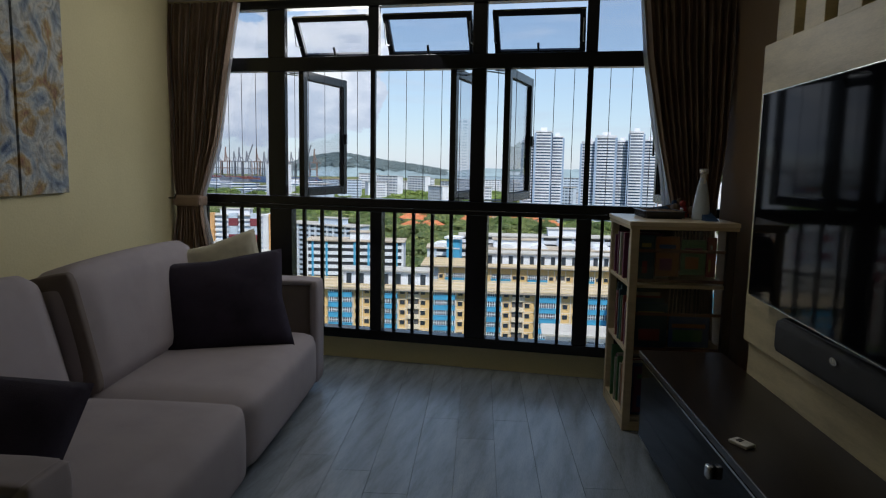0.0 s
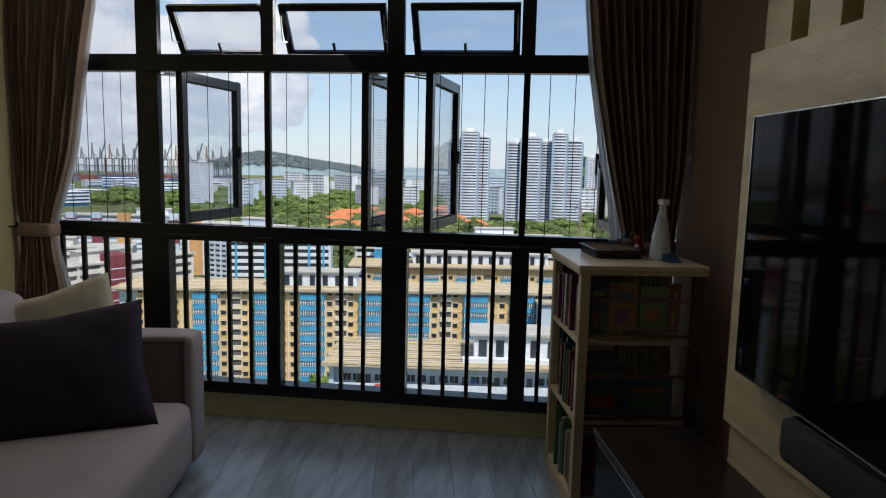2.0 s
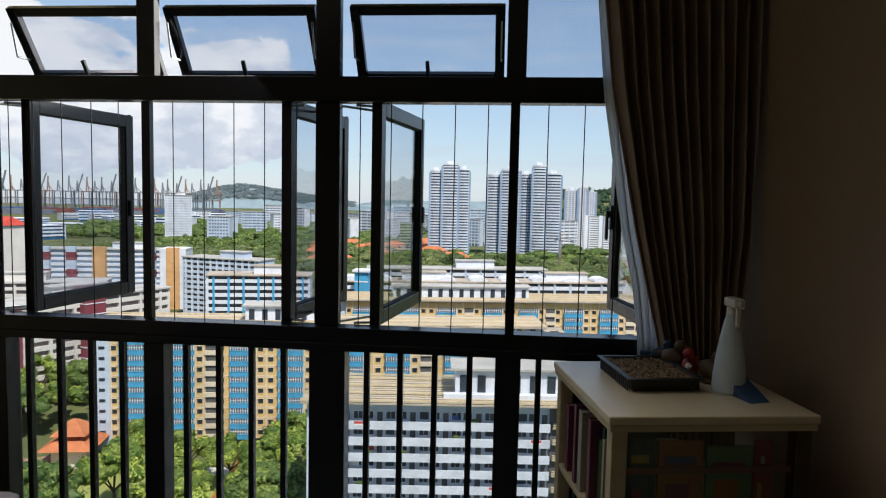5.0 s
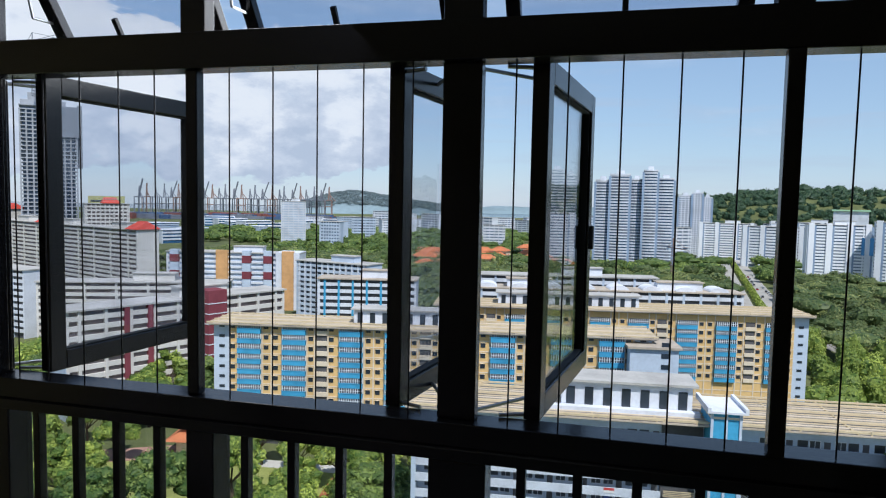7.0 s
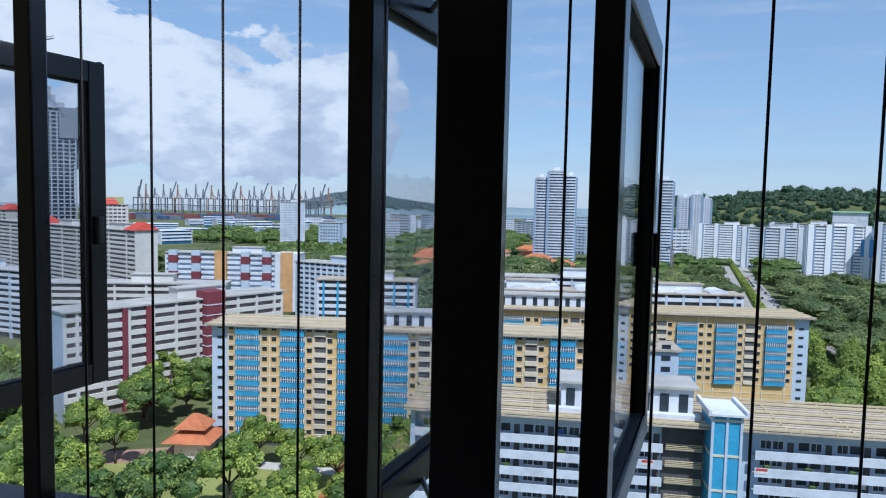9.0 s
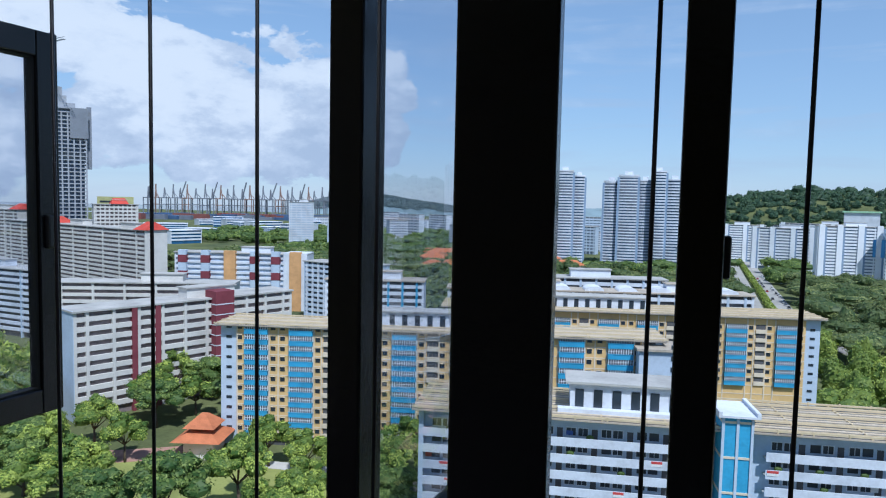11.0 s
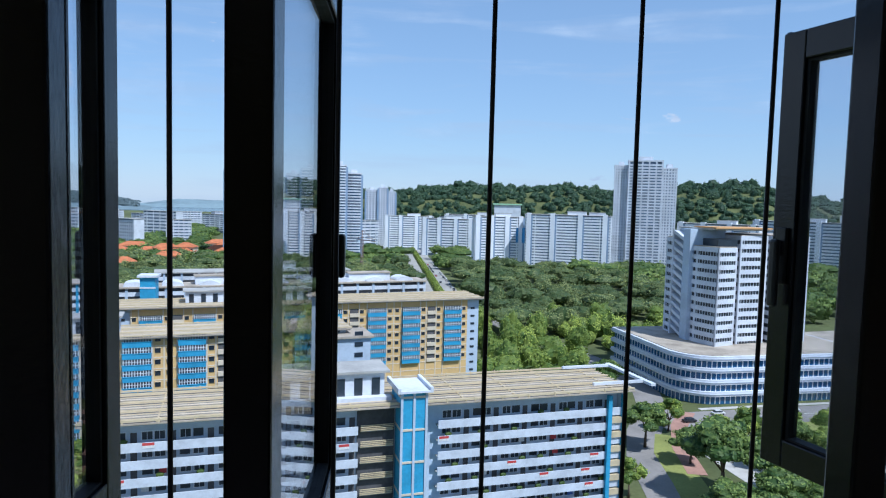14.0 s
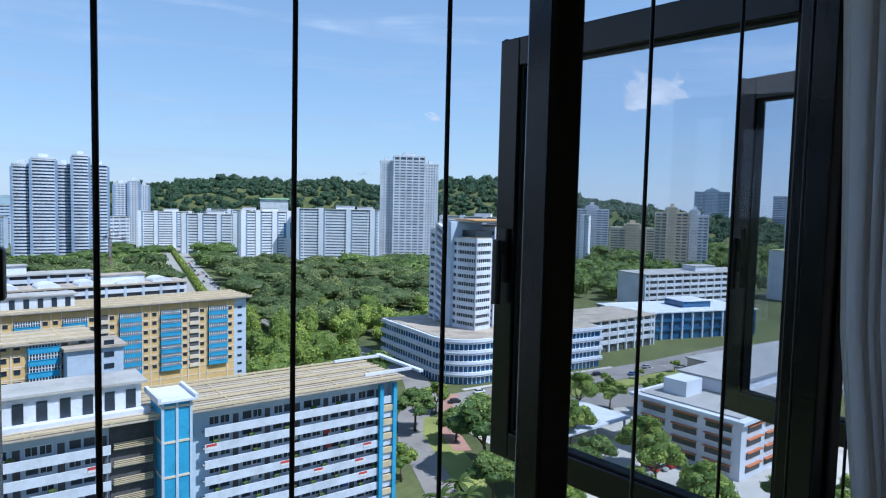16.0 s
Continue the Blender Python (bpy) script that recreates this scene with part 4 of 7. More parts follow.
def strip(name, pts, w, material, label, category, z=0.08):
    """A road or path along a line of points, with thickness."""
    bm = bmesh.new()
    P = [Vector((x, y, 0)) for x, y in pts]
    L, R = [], []
    for i, p in enumerate(P):
        d = (P[min(i + 1, len(P) - 1)] - P[max(i - 1, 0)]).normalized()
        n = Vector((-d.y, d.x, 0)) * w / 2
        L.append(p + n)
        R.append(p - n)
    top = [(bm.verts.new((*a.xy, GZ + z)), bm.verts.new((*b.xy, GZ + z))) for a, b in zip(L, R)]
    low = [(bm.verts.new((*a.xy, GZ - 0.2)), bm.verts.new((*b.xy, GZ - 0.2))) for a, b in zip(L, R)]
    for i in range(len(P) - 1):
        bm.faces.new((top[i][0], top[i][1], top[i + 1][1], top[i + 1][0]))
        bm.faces.new((top[i][0], top[i + 1][0], low[i + 1][0], low[i][0]))
        bm.faces.new((top[i][1], low[i][1], low[i + 1][1], top[i + 1][1]))
    bmesh.ops.recalc_face_normals(bm, faces=bm.faces)
    return tagged(part(name, bm, material), label, category, "", "structure")


strip("road", [(118, 161), (170, 161), (260, 166)], 28, M_ASPH, "grey asphalt parking apron behind the workshops", "road", 0.05)
AVENUE = [(87, 395), (95, 470), (107, 580), (123, 732), (138, 873), (172, 1200)]
strip("road", [(x - 9, y) for x, y in AVENUE[1:]], 10, M_AVENUE, "pale sunlit carriageway of the tree-lined avenue", "road")
strip("road", [(x + 9, y) for x, y in AVENUE[1:]], 11, M_AVENUE, "pale sunlit carriageway of the tree-lined avenue", "road")
ROAD2 = [(58, 40), (73, 105), (84, 141), (90, 162), (100, 182), (114, 202), (122, 222), (124, 270), (112, 330), (97, 400)]
strip("road", ROAD2, 10, M_ASPH, "grey asphalt street past the white block", "road")
ROAD3 = [(108, 190), (150, 191.5), (180, 192.5), (232, 196), (300, 204)]
strip("road", ROAD3, 15, M_ASPH, "grey asphalt street in front of the office podium", "road")
strip("pavement", [(98, 150), (104, 168), (114, 186), (124, 198)], 5, M_PAVER, "reddish paved footway beside the street", "pavement", 0.14)
strip("lawn", [(122, 179), (150, 180), (180, 181), (232, 184)], 7, M_LAWN, "sunlit mown verge before the podium", "lawn", 0.11)
strip("pavement", [(130, 200.6), (160, 201.2), (205, 202.2)], 2, M_PAVE, "pale footway along the street", "pavement", 0.15)
strip("road", [(104, 60), (110, 110), (112, 142), (112, 168)], 9, M_PAVE, "pale service road beside the yard", "road", 0.09)
strip("road", [(128, 55), (136, 110), (146, 150), (150, 164)], 58, M_PAVE, "pale concrete yard with parked cars", "road", 0.10)
strip("road", [(150, 85), (215, 92), (260, 96)], 26, M_PAVE, "pale concrete yard beside the workshop", "road", 0.12)
strip("pavement", [(-175, 132), (-150, 134), (-126, 142), (-108, 152)], 9, M_PAVER, "reddish paved plaza in the park", "pavement", 0.15)
strip("pavement", [(-108, 150), (-85, 150), (-50, 153), (-10, 158)], 4.5, M_PAVE, "pale concrete path along the block", "pavement", 0.12)
strip("pavement", [(-165, 95), (-150, 118), (-140, 140)], 12, M_PAVE, "pale paved forecourt", "pavement", 0.12)
strip("lawn", [(-150, 118), (-118, 132), (-80, 138), (-40, 142)], 22, M_LAWN, "sunlit mown lawn with tree shade", "lawn", 0.06)
strip("lawn", [(84, 118), (93, 146), (98, 164), (106, 178)], 8, M_LAWN, "sunlit mown verge", "lawn", 0.11)
for k in range(14):
    x, y = 118 + k * 9.0, 190.2 + k * 0.33
    tagged(part("road_line", boxes((x, x + 4, y - 0.1, y + 0.1, GZ + 0.06, GZ + 0.10)), M_LINE), "white dashed lane line", "road marking", "", "structure")


# ---- block builders; local x along the front, y away from the viewer, z from the ground ----
def block_at(p0, p1):
    a, b = Vector((*p0, 0)), Vector((*p1, 0))
    L = (b - a).length
    return L, pose(p0[0], p0[1], GZ, 0, 0, math.degrees(math.atan2(b.y - a.y, b.x - a.x)))


def slab_block(name, label, p0, p1, depth, zroof, storeys, wall, recess=M_CDARK, parapet=0.42, fins=0, fin_mat=None, roof=M_CROOFG, proud=0.9, category="apartment block", group="", ends=True, pent=True, first=1):
    """A long block: storeys coloured dark for their recess shade behind white parapet bands, blank end walls, fins,
    roof slab and tank rooms.
    """
    L, m = block_at(p0, p1)
    H = zroof - GZ
    fh = H / storeys
    t = thing(name, label, category, group, "", m)
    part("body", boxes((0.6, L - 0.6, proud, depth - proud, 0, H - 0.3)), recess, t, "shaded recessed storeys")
    if ends:
        for x in (0, L - 0.9):
            part("end_wall", boxes((x, x + 0.9, 0.05, depth - 0.05, 0, H)), wall, t)
    band = mesh_of(boxes((0.92, L - 0.92, 0, depth, 0, fh * parapet)), wall, "parapet")
    for k in range(first, storeys):
        part("parapet", band, wall, t, "", False, pose(0, 0, k * fh - 0.15))
    if fins:
        fm = mesh_of(boxes((-0.45, 0.45, -0.12, proud + 0.3, 0, H - 0.4)), fin_mat or wall, "column")
        for i in range(fins):
            part("column", fm, fin_mat or wall, t, "", False, pose((i + 0.5) / fins * L, 0, 0))
    part("roof", boxes((-0.5, L + 0.5, -0.6, depth + 0.6, H - 0.28, H + 0.25)), roof, t)
    if pent:
        n = max(1, int(L / 55))
        for i in range(n):
            c = (i + 0.6) / n * L
            w = min(9.0, L * 0.16)
            part("tank_room", boxes((c - w, c + w, depth * 0.3, depth * 0.75, H + 0.25, H + 3.4)), wall, t)
            part("tank_roof", boxes((c - w - 0.5, c + w + 0.5, depth * 0.3 - 0.5, depth * 0.75 + 0.5, H + 3.41, H + 3.8)), roof, t)
    return t, L, H, fh, depth


def roof_trellis(t, L, H, depth, pitch=3.0):
    """Sheet roof with seams and a straw-coloured frame round its edge."""
    part("roof_sheet", boxes((-1.2, L + 1.2, -1.6, depth + 1.6, H + 0.26, H + 0.5)), M_CROOF, t, "tan sheet roof")
    n = int(L / pitch)
    beam = mesh_of(boxes((-0.12, 0.12, -1.5, depth + 1.5, 0, 0.20)), M_CTRIM, "roof_beam")
    for i in range(0, n + 1, 4):
        part("roof_beam", beam, M_CTRIM, t, "", False, pose(i * L / n, 0, H + 0.5))
    rows = int((depth + 2.4) / 1.15)
    for j in range(rows + 1):
        y = -1.45 + j * (depth + 2.6) / rows
        high = j in (0, rows) or j % 4 == 0
        part("roof_batten", boxes((-1.2, L + 1.2, y, y + (0.28 if high else 0.16), H + 0.71, H + (1.0 if high else 0.82))), M_CTRIM if high or j % 2 else M_CBEI, t)
    post = mesh_of(boxes((-0.12, 0.12, 0, 0.25, 0, 0.85)), M_CTRIM, "roof_post")
    for i in range(int(n / 2) + 1):
        for y in (-1.5, depth + 1.3):
            part("roof_post", post, M_CTRIM, t, "", False, pose(i * L / int(n / 2), y, H + 0.28))


def white_pent(t, x0, x1, y0, y1, z0, z1, n):
    part("tank_room", boxes((x0, x1, y0, y1, z0, z1)), M_CWHITE, t, "white roof-top tank room")
    part("tank_roof", boxes((x0 - 0.8, x1 + 0.8, y0 - 0.8, y1 + 0.8, z1 + 0.01, z1 + 0.4)), M_CROOFG, t)
    w = mesh_of(boxes((-0.7, 0.7, -0.12, 0.1, 0.0, (z1 - z0) * 0.72)), M_CWIN, "vent_window")
    for i in range(n):
        part("vent_window", w, M_CWIN, t, "", False, pose(x0 + (i + 0.5) * (x1 - x0) / n, y0, z0 + 0.4))


# bay pieces of the yellow blocks, shared
FH = 2.78
M_CGRILL = mat("white_window_grille", (0.62, 0.66, 0.70), 0.6, 0, 0.1, 0.5, 3, 0.1, 0.4)
bay_par = mesh_of(boxes((0, 6.4, -1.0, 0.0, 0.0, 1.25), (-0.15, 6.55, -1.12, 0.0, 1.25, 1.36)), M_CBLUE, "bay_parapet")
bay_win = mesh_of(boxes((0.1, 6.3, -0.8, 0.0, 0.0, 1.40)), M_CWIN, "bay_window")
grille_bm = boxes(*[(0.15 + i * 0.62, 0.15 + i * 0.62 + 0.2, -0.92, -0.81, 0.0, 1.38) for i in range(11)], (0.1, 6.3, -0.93, -0.81, 0.62, 0.74))
bay_gr = mesh_of(grille_bm, M_CGRILL, "window_grille")
wall_win = mesh_of(boxes((0, 1.25, -0.12, 0.06, 0, 1.15)), M_CWIN, "window")
wall_frm = mesh_of(boxes((-0.12, 1.37, -0.32, -0.02, 1.16, 1.26)), M_CBEI, "window_hood")
# Thin dark slab painted as the shade inside an open loggia.
loggia_shade_me = mesh_of(boxes((0, 2.9, -0.05, 0.02, 0, 1.5)), M_CDARK, "loggia")
loggia_par = mesh_of(boxes((-0.1, 3.0, -0.45, -0.06, -1.15, 0.02)), M_CBEI, "loggia_parapet")


def yellow_block(label, p0, p1, depth, zroof, storeys, phase=0, low=0):
    L, m = block_at(p0, p1)
    H = zroof - GZ
    t = thing("yellow_block", label, "apartment block", "yellow and blue blocks", "", m)
    part("wall", boxes((4.6, L - 4.6, 0, depth, 3.2, H)), M_CYEL, t, "ochre rendered wall")
    # Solid dark box paints the shade of the open ground storey.
    part("wall_low", boxes((5.0, L - 5.0, 1.5, depth - 1.5, 0, 3.19)), M_CDARK, t, "dark box for the shade of the open ground storey")
    for x in (0, L - 4.59):
        part("end_wall", boxes((x, x + 4.59, 0.6, depth - 0.6, 0, H)), M_CGREY, t, "pale blue-grey end wall")
    zs = [3.2 + k * FH for k in range(storeys)]
    end_win = mesh_of(boxes((-0.75, 0.75, -0.1, 0.1, 0, 0.75)), M_CWIN, "end_window")
    side_win = mesh_of(boxes((-0.1, 0.1, -0.8, 0.8, 0, 0.95)), M_CWIN, "end_window")
    for z in zs:
        for x in (2.3, L - 2.3):
            part("end_window", end_win, M_CWIN, t, "", False, pose(x, 0.6, z + 1.2))
        part("end_window", side_win, M_CWIN, t, "", False, pose(L, depth * 0.45, z + 1.1))
    for z in zs[1:]:
        part("string_course", boxes((4.62, L - 4.62, -0.09, -0.004, z - 0.13, z + 0.13)), M_CBEI, t)
    # bays with narrow two-window strips and wider strips with an open loggia between them
    run, kinds = 2.4, []
    while run + 6.4 < L - 9.2 - 2.0:
        kinds.append(run)
        run += 6.4 + (5.5 if (len(kinds) + phase) % 2 else 8.6)
    k_ = (L - 9.2 - 2.4) / (kinds[-1] + 6.4)
    pil = mesh_of(boxes((-0.17, 0.17, -0.16, 0.0, 0, H - 3.2)), M_CBEI, "pilaster")
    part("pilaster", pil, M_CBEI, t, "", False, pose(4.85, 0, 3.2))
    for i, x_ in enumerate(kinds):
        x0 = 4.6 + x_ * k_
        narrow = (i + 1 + phase) % 2
        cols = [(0.5, 0)] if i == len(kinds) - 1 else [(0.75, 0), (3.35, 0)] if narrow else [(0.7, 0), (2.85, 1), (6.3, 0)]
        if i == 0:
            cols = [(-8.55, 0)] + cols
        for x in (x0 - 0.2, x0 + 6.65) + ((x0 + 9.2,) if narrow else (x0 + 8.75, x0 + 12.45)):
            if x < L - 4.8:
                part("pilaster", pil, M_CBEI, t, "", False, pose(x, 0, 3.2))
        for k, z in enumerate(zs):
            if k < low:
                continue
            part("bay_parapet", bay_par, M_CBLUE, t, "", False, pose(x0, 0, z))
            w = part("bay_window", bay_win, M_CWIN, t, "", False, pose(x0, 0, z + 1.37))
            part("window_grille", bay_gr, M_CGRILL, w)
            for dx, open_ in cols:
                if open_:
                    lg = part("loggia", loggia_shade_me, M_CDARK, t, "", False, pose(x0 + 6.4 + dx, 0, z + 1.2))
                    part("loggia_parapet", loggia_par, M_CBEI, lg)
                else:
                    w = part("window", wall_win, M_CWIN, t, "", False, pose(x0 + 6.4 + dx, 0, z + 1.15))
                    part("window_hood", wall_frm, M_CBEI, w)
    part("eave", boxes((-0.8, L + 0.8, -1.3, depth + 1.0, H, H + 0.25)), M_CROOFG, t)
    roof_trellis(t, L, H, depth)
    return t, L, H


ZR = -33.0
y1, Ly, Hy = yellow_block("long ochre apartment block with bright blue window bays", (-104.6, 159.3), (10.8, 178.5), 12.5, ZR, 11)
white_pent(y1, 38, 62, 4, 9.5, Hy + 0.5, Hy + 4.6, 7)
part("stair_core", boxes((Ly - 6.5, Ly + 5.5, -4.5, 6, 0, Hy - 1.5)), M_CGREY, y1, "pale blue-grey stair core")
for k in range(11):
    part("core_window", boxes((Ly + 1.2, Ly + 3.4, -4.62, -4.4, 4.2 + k * FH, 5.4 + k * FH)), M_CWIN, y1)
part("core_roof", boxes((Ly - 7.2, Ly + 6.3, -5.2, 6.5, Hy - 1.49, Hy - 0.9)), M_CROOF, y1)
y2, Ly2, Hy2 = yellow_block("ochre apartment block with blue bays and pale end wall", (-55.7, 212.8), (61.0, 231.9), 14.0, ZR, 10, 1, 3)
white_pent(y2, 20, 66, 4, 10, Hy2 + 0.5, Hy2 + 4.4, 13)


# near white gallery block with blue lift tower
L, m = block_at((-31.4, 105.5), (58.9, 114.6))
H = ZR - GZ
FN = 2.75
nb = thing("gallery_block", "white gallery-access apartment block with a blue lift tower", "apartment block", "", "", m)
DN = 14.0
# Blue-grey on the white block puts gallery shade into the wall colour.
part("body", boxes((0.5, L - 0.5, 1.7, DN, 0, H)), M_CGREY, nb, "gallery wall with its shade put into the blue-grey")
part("end_wall", boxes((-0.3, 0.49, 0.0, DN + 0.2, 0, H)), M_CGREY, nb)
part("end_wall", boxes((L - 0.49, L + 0.3, 0.0, DN + 0.2, 0, H)), M_CGREY, nb)
TX0, TX1 = 47.2, 51.6
segs = ((0.5, 40.5), (54.4, L - 0.5))
gal_win = mesh_of(boxes((0, 1.5, -0.08, 0.06, 0, 1.25)), M_CWIN, "gallery_window")
gal_frame = mesh_of(boxes((-0.12, 0.0, -0.12, 0.02, -0.1, 1.35), (1.5, 1.62, -0.12, 0.02, -0.1, 1.35), (0.0, 1.5, -0.12, 0.02, 1.25, 1.35), (0.0, 1.5, -0.12, 0.02, -0.1, 0.0), (0.7, 0.78, -0.11, 0.0, 0.0, 1.25)), M_CGRILL, "window_frame")
gal_door = mesh_of(boxes((0, 0.95, -0.06, 0.06, 0, 2.05)), M_CDARK, "gallery_door")
M_CBAND = mat("pale_grey_parapet", (0.57, 0.61, 0.69), 0.85, 0, 0.12, 0.35, 2.2, 0.1, 0.3)
M_CCLOTH = [mat("laundry_" + n, c, 0.9) for n, c in (("red", (0.5, 0.06, 0.06)), ("blue", (0.08, 0.14, 0.4)), ("white", (0.7, 0.7, 0.7)))]
rng = random.Random(21)
for k in range(11):
    z = 1.4 + k * FN
    for a, b in segs:
        part("gallery_slab", boxes((a, b, 0.1, 1.7, z - 0.12, z + 0.08)), M_CROOFG, nb)
        part("gallery_parapet", boxes((a, b, -0.08, 0.1, z - 0.34, z + 1.08)), M_CBAND, nb, "pale grey gallery parapet")
        if k >= 2:
            x = a + 1.2
            while x < b - 5:
                for dx in (0, 1.9):
                    w = part("gallery_window", gal_win, M_CWIN, nb, "", False, pose(x + dx + rng.uniform(-0.12, 0.12), 1.7, z + 1.0))
                    if rng.random() < 0.62:
                        part("window_frame", gal_frame, M_CGRILL, w)
                if rng.random() < 0.35:
                    pot = bmesh.new()
                    bmesh.ops.create_icosphere(pot, subdivisions=1, radius=0.55, matrix=Matrix.Diagonal((1.3, 0.6, 1, 1)))
                    part("potted_plant", pot, M_LEAF2, nb, "potted plants behind the parapet", False, pose(x + rng.uniform(0, 4), 0.6, z + 1.1))
                part("gallery_door", gal_door, M_CDARK, nb, "", False, pose(x + 4.0, 1.7, z + 0.1))
                x += 5.6
    # louvred stair landings beside the tower
    for a, b in ((41.0, 46.6),):
        part("landing", boxes((a, b, 0.6, 1.7, z - 0.1, z + 0.1)), M_CROOFG, nb)
        for q in range(4):
            part("louvre", boxes((a, b, 0.35, 0.5, z + 0.12 + q * 0.28, z + 0.25 + q * 0.28)), M_CTRIM, nb)
# Dark sheet coloured as the shade of the stair recess.
part("stair_recess_shade", boxes((40.6, 46.9, 1.2, 1.69, 0, H - 0.5)), M_CDARK, nb)
part("lift_tower", boxes((TX0, TX1, -2.6, 4.5, 0, H + 3.0)), M_CBLUE, nb, "bright blue lift tower")
for z in [k * 5.5 + 2.0 for k in range(7)]:
    part("tower_band", boxes((TX0 - 0.12, TX1 + 0.12, -2.72, 4.4, z, z + 0.35)), M_CBEI, nb)
for x in (TX0 - 0.16, (TX0 + TX1) / 2 - 0.25, TX1 - 0.34):
    part("tower_rib", boxes((x, x + 0.4, -2.8, -2.61, 0, H + 3.0)), M_CGREY, nb)
part("tower_roof", boxes((TX0 - 0.8, TX1 + 0.8, -3.4, 5.2, H + 3.01, H + 3.35)), M_CWHITE, nb)
for x in (TX0 - 0.8, TX1 + 0.3):
    part("tower_fin", boxes((x, x + 0.5, -3.4, 5.2, H + 3.36, H + 3.9)), M_CWHITE, nb)
# blue frame at the far end; roof-level beams stand in for ground linkways
for x in (L - 3.6, L - 0.6):
    part("end_frame", boxes((x, x + 0.8, -0.6, 0.2, 0, H - 0.6)), M_CBLUE, nb, "bright blue end column")
for k in range(10):
    part("end_landing", boxes((L - 2.8, L - 0.6, -0.4, 0.1, 2.4 + k * FN, 3.5 + k * FN)), M_CTRIM, nb)
for y in (1.0, DN - 0.5):
    part("linkway_beam", boxes((L - 6, L + 5.5, y, y + 0.5, H + 1.1, H + 1.6)), M_CWHITE, nb, "white beam standing in for a covered linkway on the ground")
part("linkway_beam", boxes((L + 4.6, L + 5.6, -1.5, DN + 1.0, H + 1.05, H + 1.55)), M_CWHITE, nb)
part("eave", boxes((-0.8, L + 0.8, -0.9, DN + 0.8, H, H + 0.25)), M_CROOFG, nb)
roof_trellis(nb, L, H, DN, 2.4)
white_pent(nb, 24.5, 45.5, 3.2, 9.5, H + 0.5, H + 5.2, 7)
part("upper_deck", boxes((22.5, 46.5, 1.6, 3.1, H + 0.5, H + 1.3)), M_CWHITE, nb)
# street number on the tower is a plain bar
part("number_bar", boxes((TX0 + 1.9, TX0 + 2.5, -2.86, -2.81, 13.0, 15.2)), M_CWHITE, nb, "white number bar")
red_me, white_me = (mesh_of(boxes((0, 1.7, -0.06, 0.0, z, z + 0.42)), c, "flag_half") for z, c in ((0.42, M_CCLOTH[0]), (0, M_CCLOTH[2])))
drape = [mesh_of(boxes((0, 1.1, -0.06, 0.0, 0, 0.7)), c, "hung_cloth") for c in M_CCLOTH]
for i in range(26):
    a, b = segs[rng.randrange(2)]
    at_ = pose(rng.uniform(a, b - 2), -0.09, 1.4 + rng.randrange(3, 11) * FN + 0.22)
    if i % 2:
        f = part("flag_cloth", red_me, None, nb, "red and white flag hung over the parapet", False, at_)
        part("flag_half", white_me, None, f, "white lower half")
    else:
        part("hung_cloth", drape[rng.randrange(3)], None, nb, "", False, pose(0, 1.5, 0.9) @ at_)
# white blocks in the second rank
slab_block("white_block", "long white apartment block with shallow vaulted roof caps", (-67.5, 262), (50.9, 286), 12, ZR, 11, M_CWHITE, M_CDARK, 0.5, 18, M_CGREY, M_CROOF)
wb = slab_block("white_block", "white apartment block with blue-green columns", (-124, 268), (-82, 277), 13, ZR, 11, M_CWHITE, M_CDARK, 0.46, 7, M_CBLUE, M_CROOF)[0]
slab_block("white_block", "white apartment block behind the ochre roofs", (-62, 300), (20, 316), 12, -31.5, 11, M_CWHITE, M_CDARK, 0.5, 12, M_CGREY, M_CROOFG)
bt = thing("lift_tower", "bright blue lift tower with a pale cap", "tower", at=pose(*polar(-12.1, 262), GZ))
part("shaft", boxes((-2.6, 2.6, -2.6, 2.6, 0, 38)), M_CBLUE, bt)
part("cap", boxes((-3.4, 3.4, -3.4, 3.4, 38.01, 38.8)), M_CWHITE, bt)
for k in range(6):
    part("band", boxes((-2.7, 2.7, -2.75, -2.61, 4 + k * 6, 4.5 + k * 6)), M_CWHITE, bt)
# vaulted caps along the white block
L, m = block_at((-67.5, 262), (50.9, 286))
for i in range(9):
    bm = bmesh.new()
    cyl(bm, 3.2, 3.2, 0, 9, 18, m @ pose(6 + i * 13.2, 1.2, 0, -90, 0, 0) @ Matrix.Diagonal((1.2, 0.55, 1, 1)) @ Matrix.Translation((0, 0, 0)))
    for v in bm.verts:
        v.co.z += H + 0.2
    vc = part("roof_vault", bm, M_CWHITE)
    tagged(vc, "shallow white roof vault on the apartment block", "roof vault", "roof vaults")

slab_block("grey_block", "blue-grey apartment block seen past its end", (-171.5, 343), (-125, 331), 14, ZR, 12, M_CGREY, M_CWIN, 0.5, 12, M_CWHITE, M_CROOFG)
# colourful block: white with maroon, grey and orange shafts
cb, Lc, Hc, fc, dc = slab_block("colourful_block", "white apartment block with maroon, grey and orange shafts", (-262, 352), (-182.7, 369), 15, -32.0, 11, M_CWHITE, M_CGREY, 0.44, 0, None, M_CROOFG)
for i, (x, w, mm) in enumerate(((3, 5, M_CGREY), (17, 5, M_CGREY), (31, 7, M_CORANGE), (47, 5, M_CGREY), (60, 5, M_CGREY), (71, 7, M_CORANGE))):
    part("shaft", boxes((x, x + w, -2.0, 1.0, 0, Hc + 1.5)), mm, cb)
    if mm is M_CGREY:
        for k in range(3):
            part("shaft_panel", boxes((x - 0.1, x + w + 0.1, -2.15, 0.9, Hc - 6 - k * 9.6, Hc - 1.5 - k * 9.6)), M_CRED, cb)
